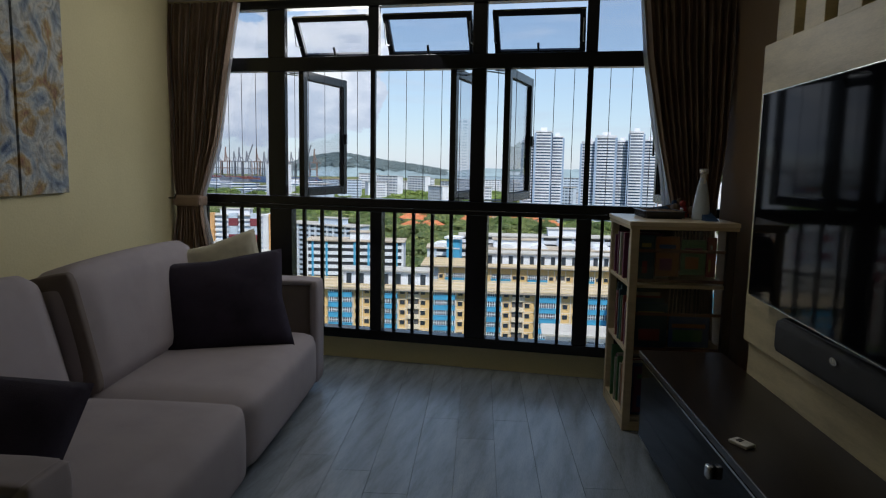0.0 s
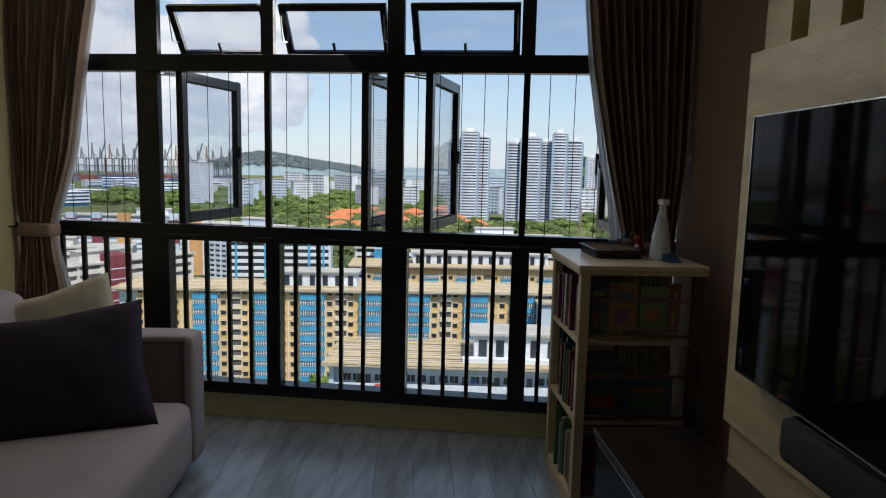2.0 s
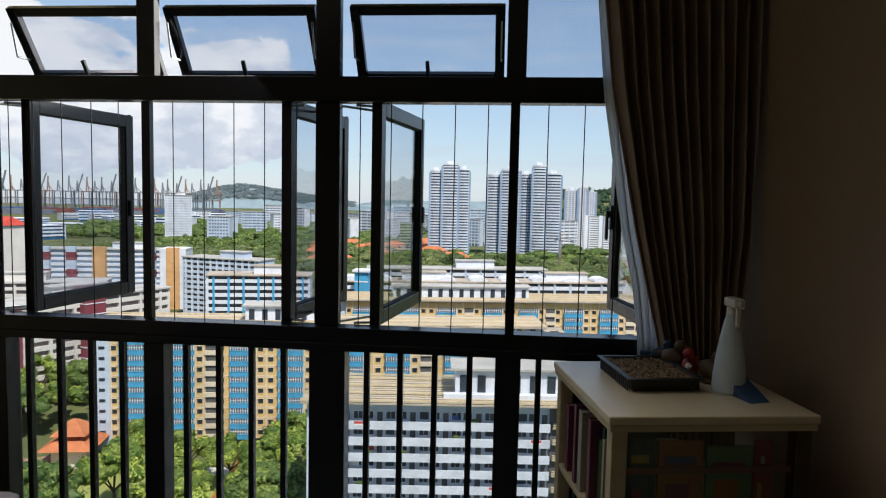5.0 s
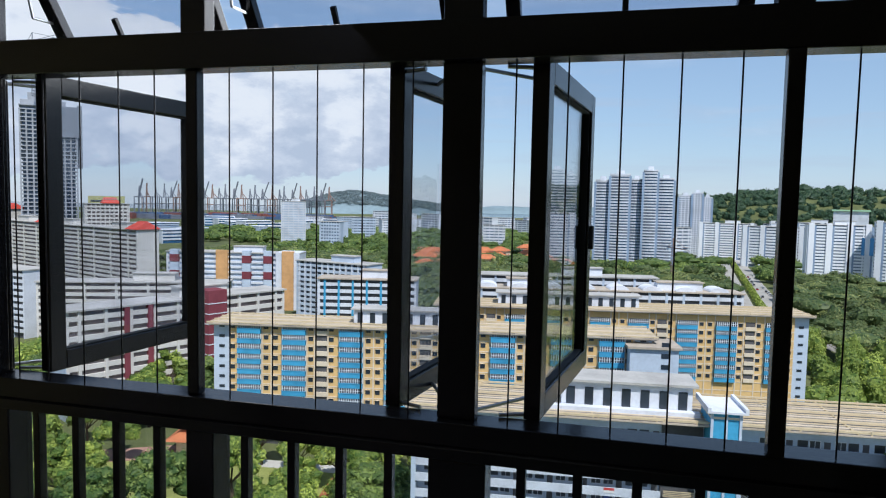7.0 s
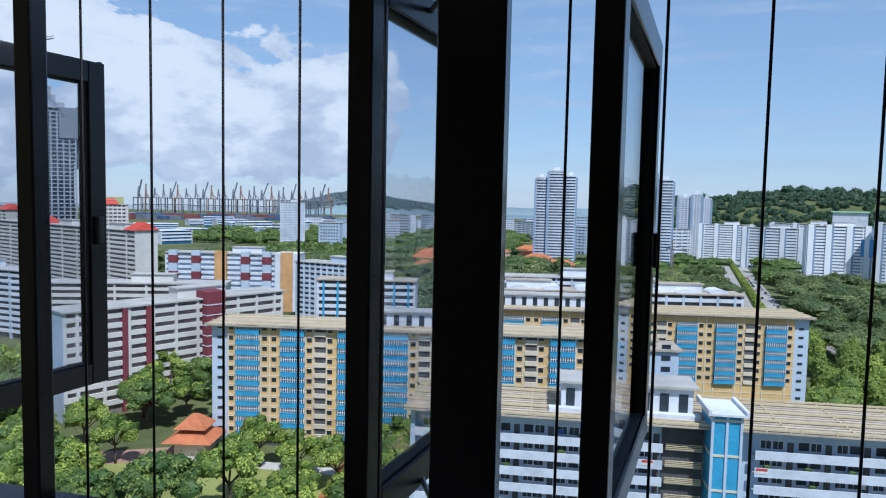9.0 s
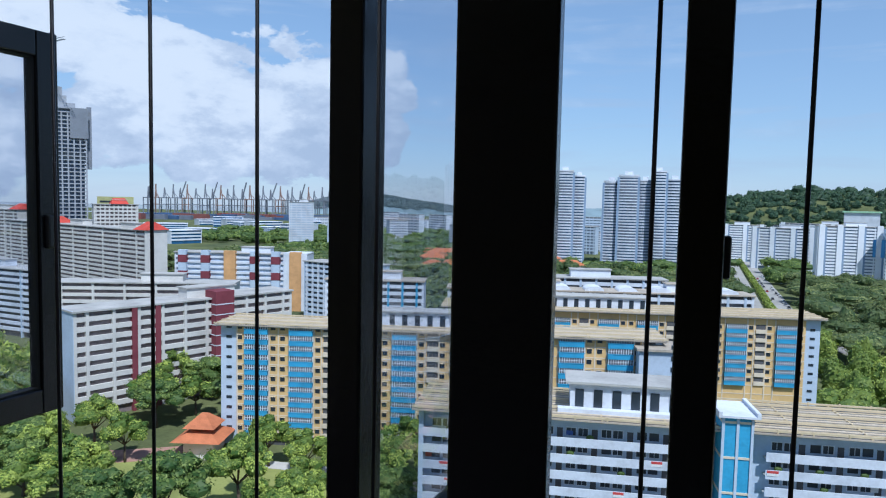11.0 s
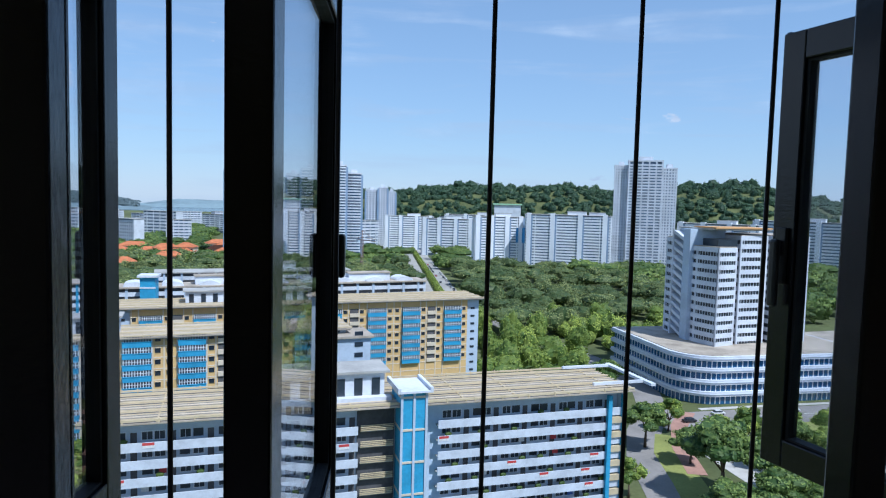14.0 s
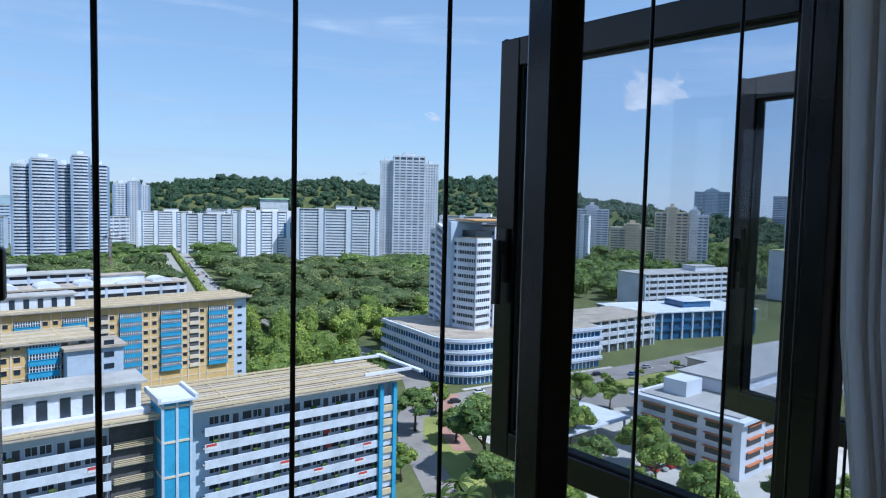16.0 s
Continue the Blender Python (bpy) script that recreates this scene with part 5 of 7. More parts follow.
part("end_gable", boxes((Lc - 14, Lc + 0.4, -1.0, dc + 0.4, 0, Hc + 0.8)), M_CWHITE, cb)
# brick-banded block with maroon stair tower, running away from the viewer
bk, Lb, Hb, fb, db = slab_block("maroon_block", "white and maroon gallery block running along the park", (-154.2, 160.7), (-120.0, 229.9), 13, ZR, 11, M_CPALE, M_CREC, 0.5, 10, M_CPALE, M_CROOFG)
# Blue-grey over the pale end wall carries that side's shade as colour.
part("shaded_end_face", boxes((-0.2, 0.0, 0.0, db, 0, Hb + 0.3)), M_CGREY, bk)
for x in (17, 24.5):
    part("maroon_column", boxes((x, x + 1.6, -0.5, 1.0, 0, Hb - 0.2)), M_CRED, bk)
part("stair_tower", boxes((44.0, 51.0, -3.0, 4.0, 0, Hb + 2.6)), M_CRED, bk, "maroon stair tower")
for k in range(9):
    part("tower_band", boxes((43.9, 51.1, -3.12, 3.9, 3.0 + k * 3.5, 3.3 + k * 3.5)), M_CWHITE, bk)
part("number_bar", boxes((46.8, 48.2, -3.13, -3.01, 20.5, 25)), M_CWHITE, bk, "white number bar")
slab_block("white_block", "white gallery block at the park's edge", (-240, 235), (-165, 262), 13, -36.5, 10, M_CPALE, M_CREC, 0.46, 6, M_CPALE)
slab_block("white_block", "white gallery block among trees", (-345, 262), (-262, 250), 13, -34, 11, M_CWHITE, M_CDARK, 0.5, 5, M_CGREY)
# tall white slabs with red roofs
for p0, p1, zr, ns, rf in (((-460, 415), (-270, 336), -19, 17, True), ((-404, 444), (-382, 468), -6, 20, True), ((-600, 470), (-470, 436), -12, 19, True)):
    sb_, Ls, Hs, fs, ds = slab_block("white_slab_block", "tall white slab block with red pitched roof ends", p0, p1, 14, zr, ns, M_CPALE, M_CREC, 0.5, 10, M_CPALE, M_CROOFG, group="white slab blocks")
    if rf:
        for x in ((Ls * 0.35, Ls - 12) if Ls > 60 else (Ls - 20,)):
            bm = bmesh.new()
            vs = [bm.verts.new(c) for c in ((x, -1, Hs + 0.3), (x + 13, -1, Hs + 0.3), (x + 13, ds + 1, Hs + 0.3), (x, ds + 1, Hs + 0.3), (x + 2, ds / 2, Hs + 5), (x + 11, ds / 2, Hs + 5))]
            for f in ((3, 2, 1, 0), (0, 1, 5, 4), (2, 3, 4, 5), (1, 2, 5), (0, 4, 3)):
                bm.faces.new([vs[i] for i in f])
            part("red_roof", bm, M_CREDROOF, sb_, "red pitched roof")
lb = thing("lime_block", "lime-green apartment tower beyond the slabs", "apartment block", at=pose(*polar(-40.8, 640), GZ, 0, 0, 40))
part("wall", boxes((-14, 14, 0, 16, 0, 66)), M_CLIME, lb)
for k in range(18):
    part("window_row", boxes((-12, -2, -0.15, 0.1, 5 + k * 3.3, 6.5 + k * 3.3)), M_CWIN, lb)
# tower under construction with crane
ct_ = thing("unfinished_tower", "tall unfinished grey-blue tower under construction", "tower", at=pose(*polar(-44.5, 620), GZ, 0, 0, 44))
HT = 142
M_CRAW = mat("raw_concrete", (0.34, 0.36, 0.40), 0.9, 0, 0.15, 0.1, 1.2, 0.1, 0.3)
part("core", boxes((-18, 18, 2, 26, 0, HT - 8)), M_CWIND, ct_, "dark blue curtain glass")
slab_me = mesh_of(boxes((-20, 20, 0, 28, 0, 0.85)), M_CRAW, "floor_slab")
for k in range(43):
    part("floor_slab", slab_me, M_CRAW, ct_, "", False, pose(0, 0, 3 + k * 3.15))
col_me = mesh_of(boxes((-0.55, 0.55, -0.25, 1.0, 0, HT - 10)), M_CRAW, "column")
for k in range(10):
    part("column", col_me, M_CRAW, ct_, "", False, pose(-19.4 + k * 4.31, 0, 0))
part("refuge_floor", boxes((-19.5, 19.5, 0.4, 27, 94, 101)), M_CWIN, ct_, "dark open refuge floor")
for x0, x1, y0, y1, z0, z1 in ((-19, 12, 3, 24, HT - 7.9, HT - 2), (-14, 6, 6, 20, HT - 1.9, HT + 4), (-4, 3, 8, 16, HT + 4.1, HT + 11)):
    part("crown", boxes((x0, x1, y0, y1, z0, z1)), M_CRAW, ct_)
part("hoist", boxes((20.1, 23.5, 5, 12, 88, HT - 4)), M_STEELC, ct_)
part("safety_screen", boxes((8, 21, -1.2, -0.5, 112, HT - 6)), M_STEELC, ct_, "grey safety screen round the top floors")


def tower_crane(x, y, z, h, reach, turn, material, label):
    c = thing("tower_crane", label, "crane", at=pose(x, y, z, 0, 0, turn))
    part("mast", boxes((-1, -0.7, -1, -0.7, 0, h), (0.7, 1, -1, -0.7, 0, h), (0.7, 1, 0.7, 1, 0, h), (-1, -0.7, 0.7, 1, 0, h), *[(-1, 1, -1, 1, k * 4.0, k * 4.0 + 0.35) for k in range(int(h / 4))]), material, c)
    part("jib", boxes((-reach * 0.35, reach, -0.8, -0.5, h, h + 0.4), (-reach * 0.35, reach, 0.5, 0.8, h, h + 0.4), (-reach * 0.3, reach, -0.15, 0.15, h + 1.8, h + 2.1)), material, c)
    bm = bmesh.new()
    rod(bm, (0, 0, h), (0, 0, h + 8), 0.4)
    rod(bm, (0, 0, h + 8), (reach * 0.8, 0, h + 2), 0.15)
    rod(bm, (0, 0, h + 8), (-reach * 0.3, 0, h + 1), 0.15)
    part("tie", bm, material, c)
    part("counterweight", boxes((-reach * 0.35, -reach * 0.25, -1.2, 1.2, h - 2.2, h)), M_CGREY, c)


tower_crane(*polar(-45.4, 615), GZ + HT, 40, 34, -20, M_STEELC, "luffing tower crane on the unfinished tower")
tower_crane(*polar(4.6, 560), GZ, 34, 26, -70, M_CRANEO, "yellow tower crane over the building site")


# towers in the distance
def bowed(x0, x1, y0, y1, z0, z1, b):
    """A storey slab whose front bows out by b."""
    bm = bmesh.new()
    n = 7 if b else 1
    pts = [(x0 + (x1 - x0) * i / n, y0 - b * (1 - (2 * i / n - 1) ** 2)) for i in range(n + 1)] + [(x1, y1), (x0, y1)]
    lo = [bm.verts.new((x, y, z0)) for x, y in pts]
    hi = [bm.verts.new((x, y, z1)) for x, y in pts]
    bm.faces.new(lo[::-1])
    bm.faces.new(hi)
    for i in range(len(pts)):
        k = (i + 1) % len(pts)
        bm.faces.new((lo[i], lo[k], hi[k], hi[i]))
    return bm


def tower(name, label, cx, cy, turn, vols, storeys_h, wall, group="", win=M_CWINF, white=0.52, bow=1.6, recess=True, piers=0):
    """An apartment tower of several shafts: white storey bands over window strips, slate strips coloured as shaded
    recesses between the shafts.
    """
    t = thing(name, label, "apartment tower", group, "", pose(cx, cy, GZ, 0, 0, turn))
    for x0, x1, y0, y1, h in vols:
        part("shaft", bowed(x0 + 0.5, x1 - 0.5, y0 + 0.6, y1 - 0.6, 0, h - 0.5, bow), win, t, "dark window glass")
        n = int(h / storeys_h)
        band = mesh_of(bowed(x0, x1, y0, y1, 0, storeys_h * white, bow), wall, "storey_band")
        for k in range(n):
            part("storey_band", band, wall, t, "", False, pose(0, 0, k * storeys_h))
        part("cap", bowed(x0 - 0.2, x1 + 0.2, y0 - 0.2, y1 + 0.2, h - 1.6, h, bow), wall, t)
        part("tank_room", boxes((x0 * 0.7 + x1 * 0.3, x0 * 0.3 + x1 * 0.7, y0 + 4, y1 - 3, h + 0.01, h + 3.5)), wall, t)
        if recess:
            for x in (x0 - 1.3, x1 - 1.3):
                # Slate box stands proud; its dark colour plays the recess's shade.
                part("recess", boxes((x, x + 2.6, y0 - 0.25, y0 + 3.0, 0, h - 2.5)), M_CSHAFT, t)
        if piers:
            w = (x1 - x0) / piers
            pier = mesh_of(boxes((-0.7, 0.7, -0.15, 0.62, 0, h - 1.7)), wall, "pier")
            for k in range(piers + 1):
                part("pier", pier, wall, t, "", False, pose(x0 + k * w + (0.7 if k == 0 else -0.7 if k == piers else 0), y0, 0))
    return t


tower("apartment_tower", "tall white and slate-blue apartment tower", *polar(-4.85, 720), 5, [(-21, -8, 0, 16, 96), (-8, 9, -3, 18, 103), (9, 21, 0, 16, 98)], 3.0, M_CWHITE, "twin towers", M_CWIND, 0.5)
tower("apartment_tower", "cluster of tall white and slate-blue apartment towers", *polar(1.4, 720), -2, [(-39, -24, 4, 20, 93), (-24, -4, -1, 20, 99), (-4, 9, 4, 20, 94), (9, 23, -4, 18, 103), (23, 39, -1, 18, 95)], 3.0, M_CWHITE, "twin towers", M_CWIND, 0.5)
tower("apartment_tower", "distant pale apartment tower before the hill", *polar(6.1, 1000), -5, [(-22, -4, 0, 16, 82), (-4, 10, -2, 16, 86), (10, 22, 0, 16, 80)], 3.0, M_CWHITE, bow=0.0, piers=4)
tower("apartment_tower", "tall white apartment tower with many small windows", *polar(27.95, 700), -24, [(-30, -17, 2, 20, 108), (-17, 16, -2, 22, 113), (16, 30, 3, 20, 106)], 2.9, M_CWHITE, bow=0.0, recess=False, piers=5, white=0.55)
# Brighter white copy for the far slabs, sky light put into the colour.
M_CFAR = mat("sky_lit_white_render", (0.80, 0.82, 0.86), 0.85, 0, 0.06, 0.05, 0.8, 0.05, 0.3)
# white slab blocks by the hill
for az0, az1, d0, d1, zr, ns, lab in ((14.1, 18.2, 690, 700, -13, 19, "white slab block with a large painted number bar"), (18.3, 25.4, 680, 672, -9, 20, "white slab block before the wooded hill"), (6.4, 10.6, 930, 930, -20, 15, "pale blue-white slab block by the hill"), (9.6, 14.0, 840, 830, -20, 14, "long low white block by the avenue"), (11.5, 17.0, 980, 970, -17, 16, "pale slab block behind"), (20, 27, 800, 790, -11, 18, "pale slab block behind"), (30.5, 36.5, 720, 700, -14, 18, "pale slab block behind the office tower"), (36, 43, 760, 740, -10, 18, "pale slab block behind the office tower")):
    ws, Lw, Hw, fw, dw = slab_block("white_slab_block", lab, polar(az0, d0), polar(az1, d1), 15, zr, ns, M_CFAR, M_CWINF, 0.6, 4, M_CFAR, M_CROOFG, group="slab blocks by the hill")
    for f in (0.02, 0.30, 0.62, 0.90):
        part("stair_shaft", boxes((f * Lw, f * Lw + 4.5, -0.9, 3.0, 0, Hw + 1.2)), M_CFAR, ws, "white stair shaft")
        # Slate strip, proud of the wall, coloured like a shaded slot.
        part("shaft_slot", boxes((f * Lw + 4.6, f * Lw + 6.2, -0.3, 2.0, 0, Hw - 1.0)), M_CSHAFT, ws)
num = tagged(part("painted_number", boxes((-5.5, -3.0, -0.3, 0, 0, 15), (0.5, 3.5, -0.3, 0, 0, 15)), M_CBGL, None, "", False, pose(*polar(18.05, 678), -38, 0, 0, -18)), "large dark painted number bars on the end wall", "sign")
# slab over the port, low white flats along the shore
slab_block("white_slab_block", "white slab block near the harbour", polar(-27.8, 900), polar(-25.8, 900), 14, -3, 20, M_CWHITE, M_CGREY, 0.5, 5)
rng = random.Random(8)
for i in range(46):
    az = -25.5 + i * 0.86 + rng.uniform(-0.2, 0.2)
    if az > 12:
        break
    d = rng.uniform(880, 1500)
    w = rng.uniform(1.1, 2.4)
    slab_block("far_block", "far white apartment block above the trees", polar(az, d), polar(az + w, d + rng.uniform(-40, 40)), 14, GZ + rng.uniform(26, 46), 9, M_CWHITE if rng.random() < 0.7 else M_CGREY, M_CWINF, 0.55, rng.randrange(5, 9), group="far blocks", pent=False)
for i in range(14):
    az = -39 + i * 1.05
    d = rng.uniform(1000, 1700)
    slab_block("warehouse", "long pale blue-grey warehouse near the harbour", polar(az, d), polar(az + 2.3, d + rng.uniform(-30, 30)), 40, GZ + rng.uniform(14, 24), 4, M_CGREY if i % 2 else M_CWHITE, M_CBGL, 0.5, 0, roof=M_CWHITE, group="warehouses", pent=False, category="warehouse")
# red-roofed low houses
for i in range(26):
    az, d = rng.uniform(-16, -4), rng.uniform(610, 820)
    x, y = polar(az, d)
    h = thing("house", "low white house with orange clay tile roof", "house", "tile-roofed houses", "", pose(x, y, GZ, 0, 0, rng.uniform(-25, 25)))
    w, e, z = rng.uniform(9, 17), rng.uniform(6, 9), rng.uniform(9, 14)
    part("wall", boxes((-w, w, -e, e, 0, z)), M_CBEI, h)
    bm = bmesh.new()
    vs = [bm.verts.new(c) for c in ((-w - 1, -e - 1, z), (w + 1, -e - 1, z), (w + 1, e + 1, z), (-w - 1, e + 1, z), (-w + e, 0, z + 4.5), (w - e, 0, z + 4.5))]
    for f in ((3, 2, 1, 0), (0, 1, 5, 4), (2, 3, 4, 5), (1, 2, 5), (0, 4, 3)):
        bm.faces.new([vs[i] for i in f])
    part("roof", bm, M_CTILE, h)
    part("window_row", boxes((-w + 1, w - 1, -e - 0.1, -e + 0.1, z - 3.4, z - 1.8)), M_CWIN, h)

# port: gantry cranes and container stacks
for i in range(26):
    az = -38.5 + i * 0.58 + rng.uniform(-0.12, 0.12)
    x, y = polar(az, rng.uniform(2300, 2500))
    c = thing("gantry_crane", "far harbour gantry crane with raised boom", "crane", "harbour cranes", "", pose(x, y, GZ, 0, 0, rng.uniform(-15, 15)))
    mm = M_CRANEO if i % 4 == 1 else M_STEELC
    part("frame", boxes((-13, -10.5, -9, -7, 0, 62), (10.5, 13, -9, -7, 0, 62), (-13, -10.5, 7, 9, 0, 62), (10.5, 13, 7, 9, 0, 62), (-13, 13, -9, 9, 38, 41), (-13, 13, -9, 9, 60, 63)), mm, c)
    bm = bmesh.new()
    rod(bm, (0, 0, 62), (3, 0, 108 if i % 2 else 94), 2.4, 6)
    rod(bm, (8, 0, 62), (3, 0, 96), 1.6, 6)
    rod(bm, (0, 0, 84), (26, -4, 58), 1.3, 6)
    if i % 4 == 0:
        rod(bm, (4, -4, 60), (26, -6, 118), 2.4, 6)
    part("boom", bm, mm, c)
for i in range(60):
    x, y = polar(rng.uniform(-41, -23.5), rng.uniform(2120, 2290))
    w = rng.uniform(20, 60)
    tagged(part("shipping_container", boxes((-w, w, -7, 7, 0, rng.uniform(8, 18))), M_CONT[i % 3], None, "", False, pose(x, y, GZ, 0, 0, rng.uniform(-8, 8))), "coloured shipping container bay on the harbour quay", "container", "quay containers")

# ---- office tower on a banded podium ----
of = thing("office_building", "white banded office tower on a long rounded podium", "office building", at=pose(137, 204, GZ, 0, 0, 0.8))
bm = bmesh.new()


def rounded(bm, x0, x1, y0, y1, z0, z1, r):
    """A plan with its near left corner rounded."""
    pts = [(x1, y0), (x1, y1), (x0, y1)] + [(x0 + r - r * math.cos(a), y0 + r - r * math.sin(a)) for a in np.linspace(0, math.pi / 2, 12)]
    lo = [bm.verts.new((x, y, z0)) for x, y in pts]
    hi = [bm.verts.new((x, y, z1)) for x, y in pts]
    bm.faces.new(hi[::-1])
    bm.faces.new(lo)
    n = len(pts)
    for i in range(n):
        bm.faces.new((lo[i], hi[i], hi[(i + 1) % n], lo[(i + 1) % n]))
    bmesh.ops.recalc_face_normals(bm, faces=bm.faces)
    return bm


PX = -10.5
part("podium_glass", rounded(bmesh.new(), PX + 1.0, 64, 1.0, 55, 0, 15.4, 13), M_CBGL, of, "dark blue podium glazing")
for k in range(4):
    part("podium_band", rounded(bmesh.new(), PX, 65, 0, 56, 2.9 + k * 4.1, 4.6 + k * 4.1, 14), M_CWHITE, of, "white podium band")
    part("band_lip", rounded(bmesh.new(), PX - 0.25, 65.2, -0.25, 56.2, 3.6 + k * 4.1, 3.85 + k * 4.1, 14.2), M_CBAND, of)
part("podium_deck", rounded(bmesh.new(), PX + 1.2, 63.5, 1.2, 54.6, 15.41, 17.1, 13), M_CROOF, of)
mull = mesh_of(boxes((-0.14, 0.14, -0.1, 0.1, 0, 15)), M_CWHITE, "mullion")
for i in range(29):
    part("mullion", mull, M_CWHITE, of, "", False, pose(PX + 14 + i * 2.05, 0.9, 0.2))
for i in range(12):
    a_ = i / 12 * math.pi / 2
    part("mullion", mull, M_CWHITE, of, "", False, pose(PX + 14.0 - 13.05 * math.cos(a_), 14.0 - 13.05 * math.sin(a_), 0.2))
for i in range(19):
    part("mullion", mull, M_CWHITE, of, "", False, pose(PX + 0.9, 14.5 + i * 2.1, 0.2))
TZ0, TH2 = 17.12, 59.5
SH = 3.15


def wing(pts, top, front, first=0):
    """A banded office wing over a plan outline: glazing set back behind white spandrels, with slim mullions along its street sides."""
    c = Vector((sum(p[0] for p in pts) / len(pts), sum(p[1] for p in pts) / len(pts)))

    def prism(inset, z0, z1):
        bm = bmesh.new()
        ring = [Vector(p) + (c - Vector(p)).normalized() * inset for p in pts]
        lo, hi = [bm.verts.new((*p, z0)) for p in ring], [bm.verts.new((*p, z1)) for p in ring]
        bm.faces.new(lo)
        bm.faces.new(hi[::-1])
        for i in range(len(ring)):
            k = (i + 1) % len(ring)
            bm.faces.new((lo[i], hi[i], hi[k], lo[k]))
        bmesh.ops.recalc_face_normals(bm, faces=bm.faces)
        return bm
    part("glazing", prism(0.55, TZ0, top - 0.5), M_CWIN, of, "dark ribbon windows")
    n = int((top - TZ0) / SH)
    band = mesh_of(prism(0.0, 0, 1.72), M_CWHITE, "spandrel")
    for k in range(first, n + 1):
        part("spandrel", band, M_CWHITE, of, "white spandrel band", False, pose(0, 0, top - 1.7 - k * SH))
    part("wing_roof", prism(0.3, top + 0.03, top + 0.3), M_CROOF, of)
    for i in front:
        p, q = Vector(pts[i]), Vector(pts[(i + 1) % len(pts)])
        d = (q - p)
        m_ = max(2, int(d.length / 1.3))
        rod_ = mesh_of(boxes((-0.07, 0.07, -0.09, 0.09, 0, top - TZ0 - 0.6)), M_CGRILL, "mullion")
        for k in range(m_ + 1):
            w_ = p + d * (k / m_)
            w_ = w_ + (c - w_).normalized() * 0.32
            part("mullion", rod_, M_CGRILL, of, "", False, pose(w_.x, w_.y, TZ0 + 0.2, 0, 0, math.degrees(math.atan2(d.y, d.x))))
        for e_ in (p, q):
            e2 = e_ + (c - e_).normalized() * 0.45
            part("corner_pier", boxes((e2.x - 0.35, e2.x + 0.35, e2.y - 0.35, e2.y + 0.35, TZ0, top - 0.2)), M_CWHITE, of)


wing([(9.6, 14.3), (18.6, 16.6), (18.6, 30), (7.2, 30), (6.9, 24.6)], 53.2, (0, 4))
wing([(20.6, 17.5), (33.0, 19.0), (33.0, 40), (20.6, 40)], 57.6, (0,))
wing([(35.0, 18.0), (52.0, 20.0), (52.0, 40), (35.0, 40)], 57.6, (0,))
wing([(8.3, 40.5), (20.0, 40.5), (20.0, 48), (8.3, 48)], 55.5, (0, 3))
part("stair_core", boxes((5.6, 20.4, 27.0, 31.5, TZ0, TH2)), M_CGREY, of, "blank blue-grey stair core")
part("stair_core", boxes((9.5, 20.4, 31.51, 40.4, TZ0, TH2)), M_CGREY, of, "blank blue-grey stair core")
part("stair_wall", boxes((6.2, 9.49, 39.6, 40.4, TZ0, TH2 - 1)), M_CWHITE, of)
for k in range(13):
    bm = bmesh.new()
    box(bm, -1.5, 1.5, -4.4, 4.4, -0.6, 0.6, 0, pose(8.0, 35.5, TZ0 + 2.0 + k * 3.1, 20, 0, 0))
    part("stair_flight", bm, M_CWHITE, of, "white open stair flight")
part("roof_slab", boxes((9.0, 33.4, 18.0, 40.6, TH2 + 0.01, TH2 + 0.5)), M_CROOFG, of)
part("roof_pavilion", boxes((11, 19, 17.5, 27, 53.6, 56.2)), M_CWIN, of)
part("orange_canopy", boxes((9.5, 33, 16.8, 31, TH2 + 0.6, TH2 + 1.1)), M_CORANGE, of, "orange roof canopy")
# neighbours of the office tower
slab_block("parking_deck", "white open-sided parking deck", (203.5, 222), (258, 227), 28, -51.0, 4, M_CWHITE, M_CDARK, 0.48, 9, M_CWHITE, M_CROOF, pent=False, category="parking deck")
slab_block("blue_glass_hall", "low blue glass hall with white roof", (254, 236), (330, 222), 34, -52, 3, M_CBGL, M_CBGL, 0.3, 12, M_CGREY, M_CWHITE, category="commercial hall")
slab_block("white_parking", "white multi-storey car park", (330, 300), (430, 292), 26, -42, 6, M_CWHITE, M_CDARK, 0.5, 14, M_CWHITE, M_CROOFG, category="car park")
slab_block("workshop_block", "beige and blue-grey flatted workshop", (196, 130), (300, 136), 26, -51, 4, M_CBEI, M_CWIN, 0.5, 10, M_CGREY, M_CROOFG, category="workshop")
slab_block("banded_building", "white and dark banded building with lime edge", (470, 280), (650, 270), 30, -29, 9, M_CWHITE, M_CBGL, 0.5, 0, None, M_CLIME, category="office building")
slab_block("white_hall", "large pale hall beyond the banded building", (640, 350), (820, 330), 60, -5, 6, M_CWHITE, M_CGREY, 0.6, 0, category="hall", pent=False)
for az, d, w, h, c in ((49.5, 700, 16, 62, M_CBEI), (51.2, 720, 14, 60, M_CWHITE), (46.5, 820, 26, 42, M_CBEI), (52.4, 1500, 34, 100, M_CGREY), (43.2, 900, 22, 62, M_CWHITE), (58.5, 1300, 40, 90, M_CWHITE), (62, 1100, 40, 70, M_CGREY)):
    tower("far_tower", "far pale apartment tower on the wooded slope", *polar(az, d), -az, [(-w, w, 0, 18, h), (-w * 0.3, w * 0.3, -2, 14, h + 5)], 3.0, c, "towers on the slope", M_CWINF, 0.55, 0.0, False, 5)
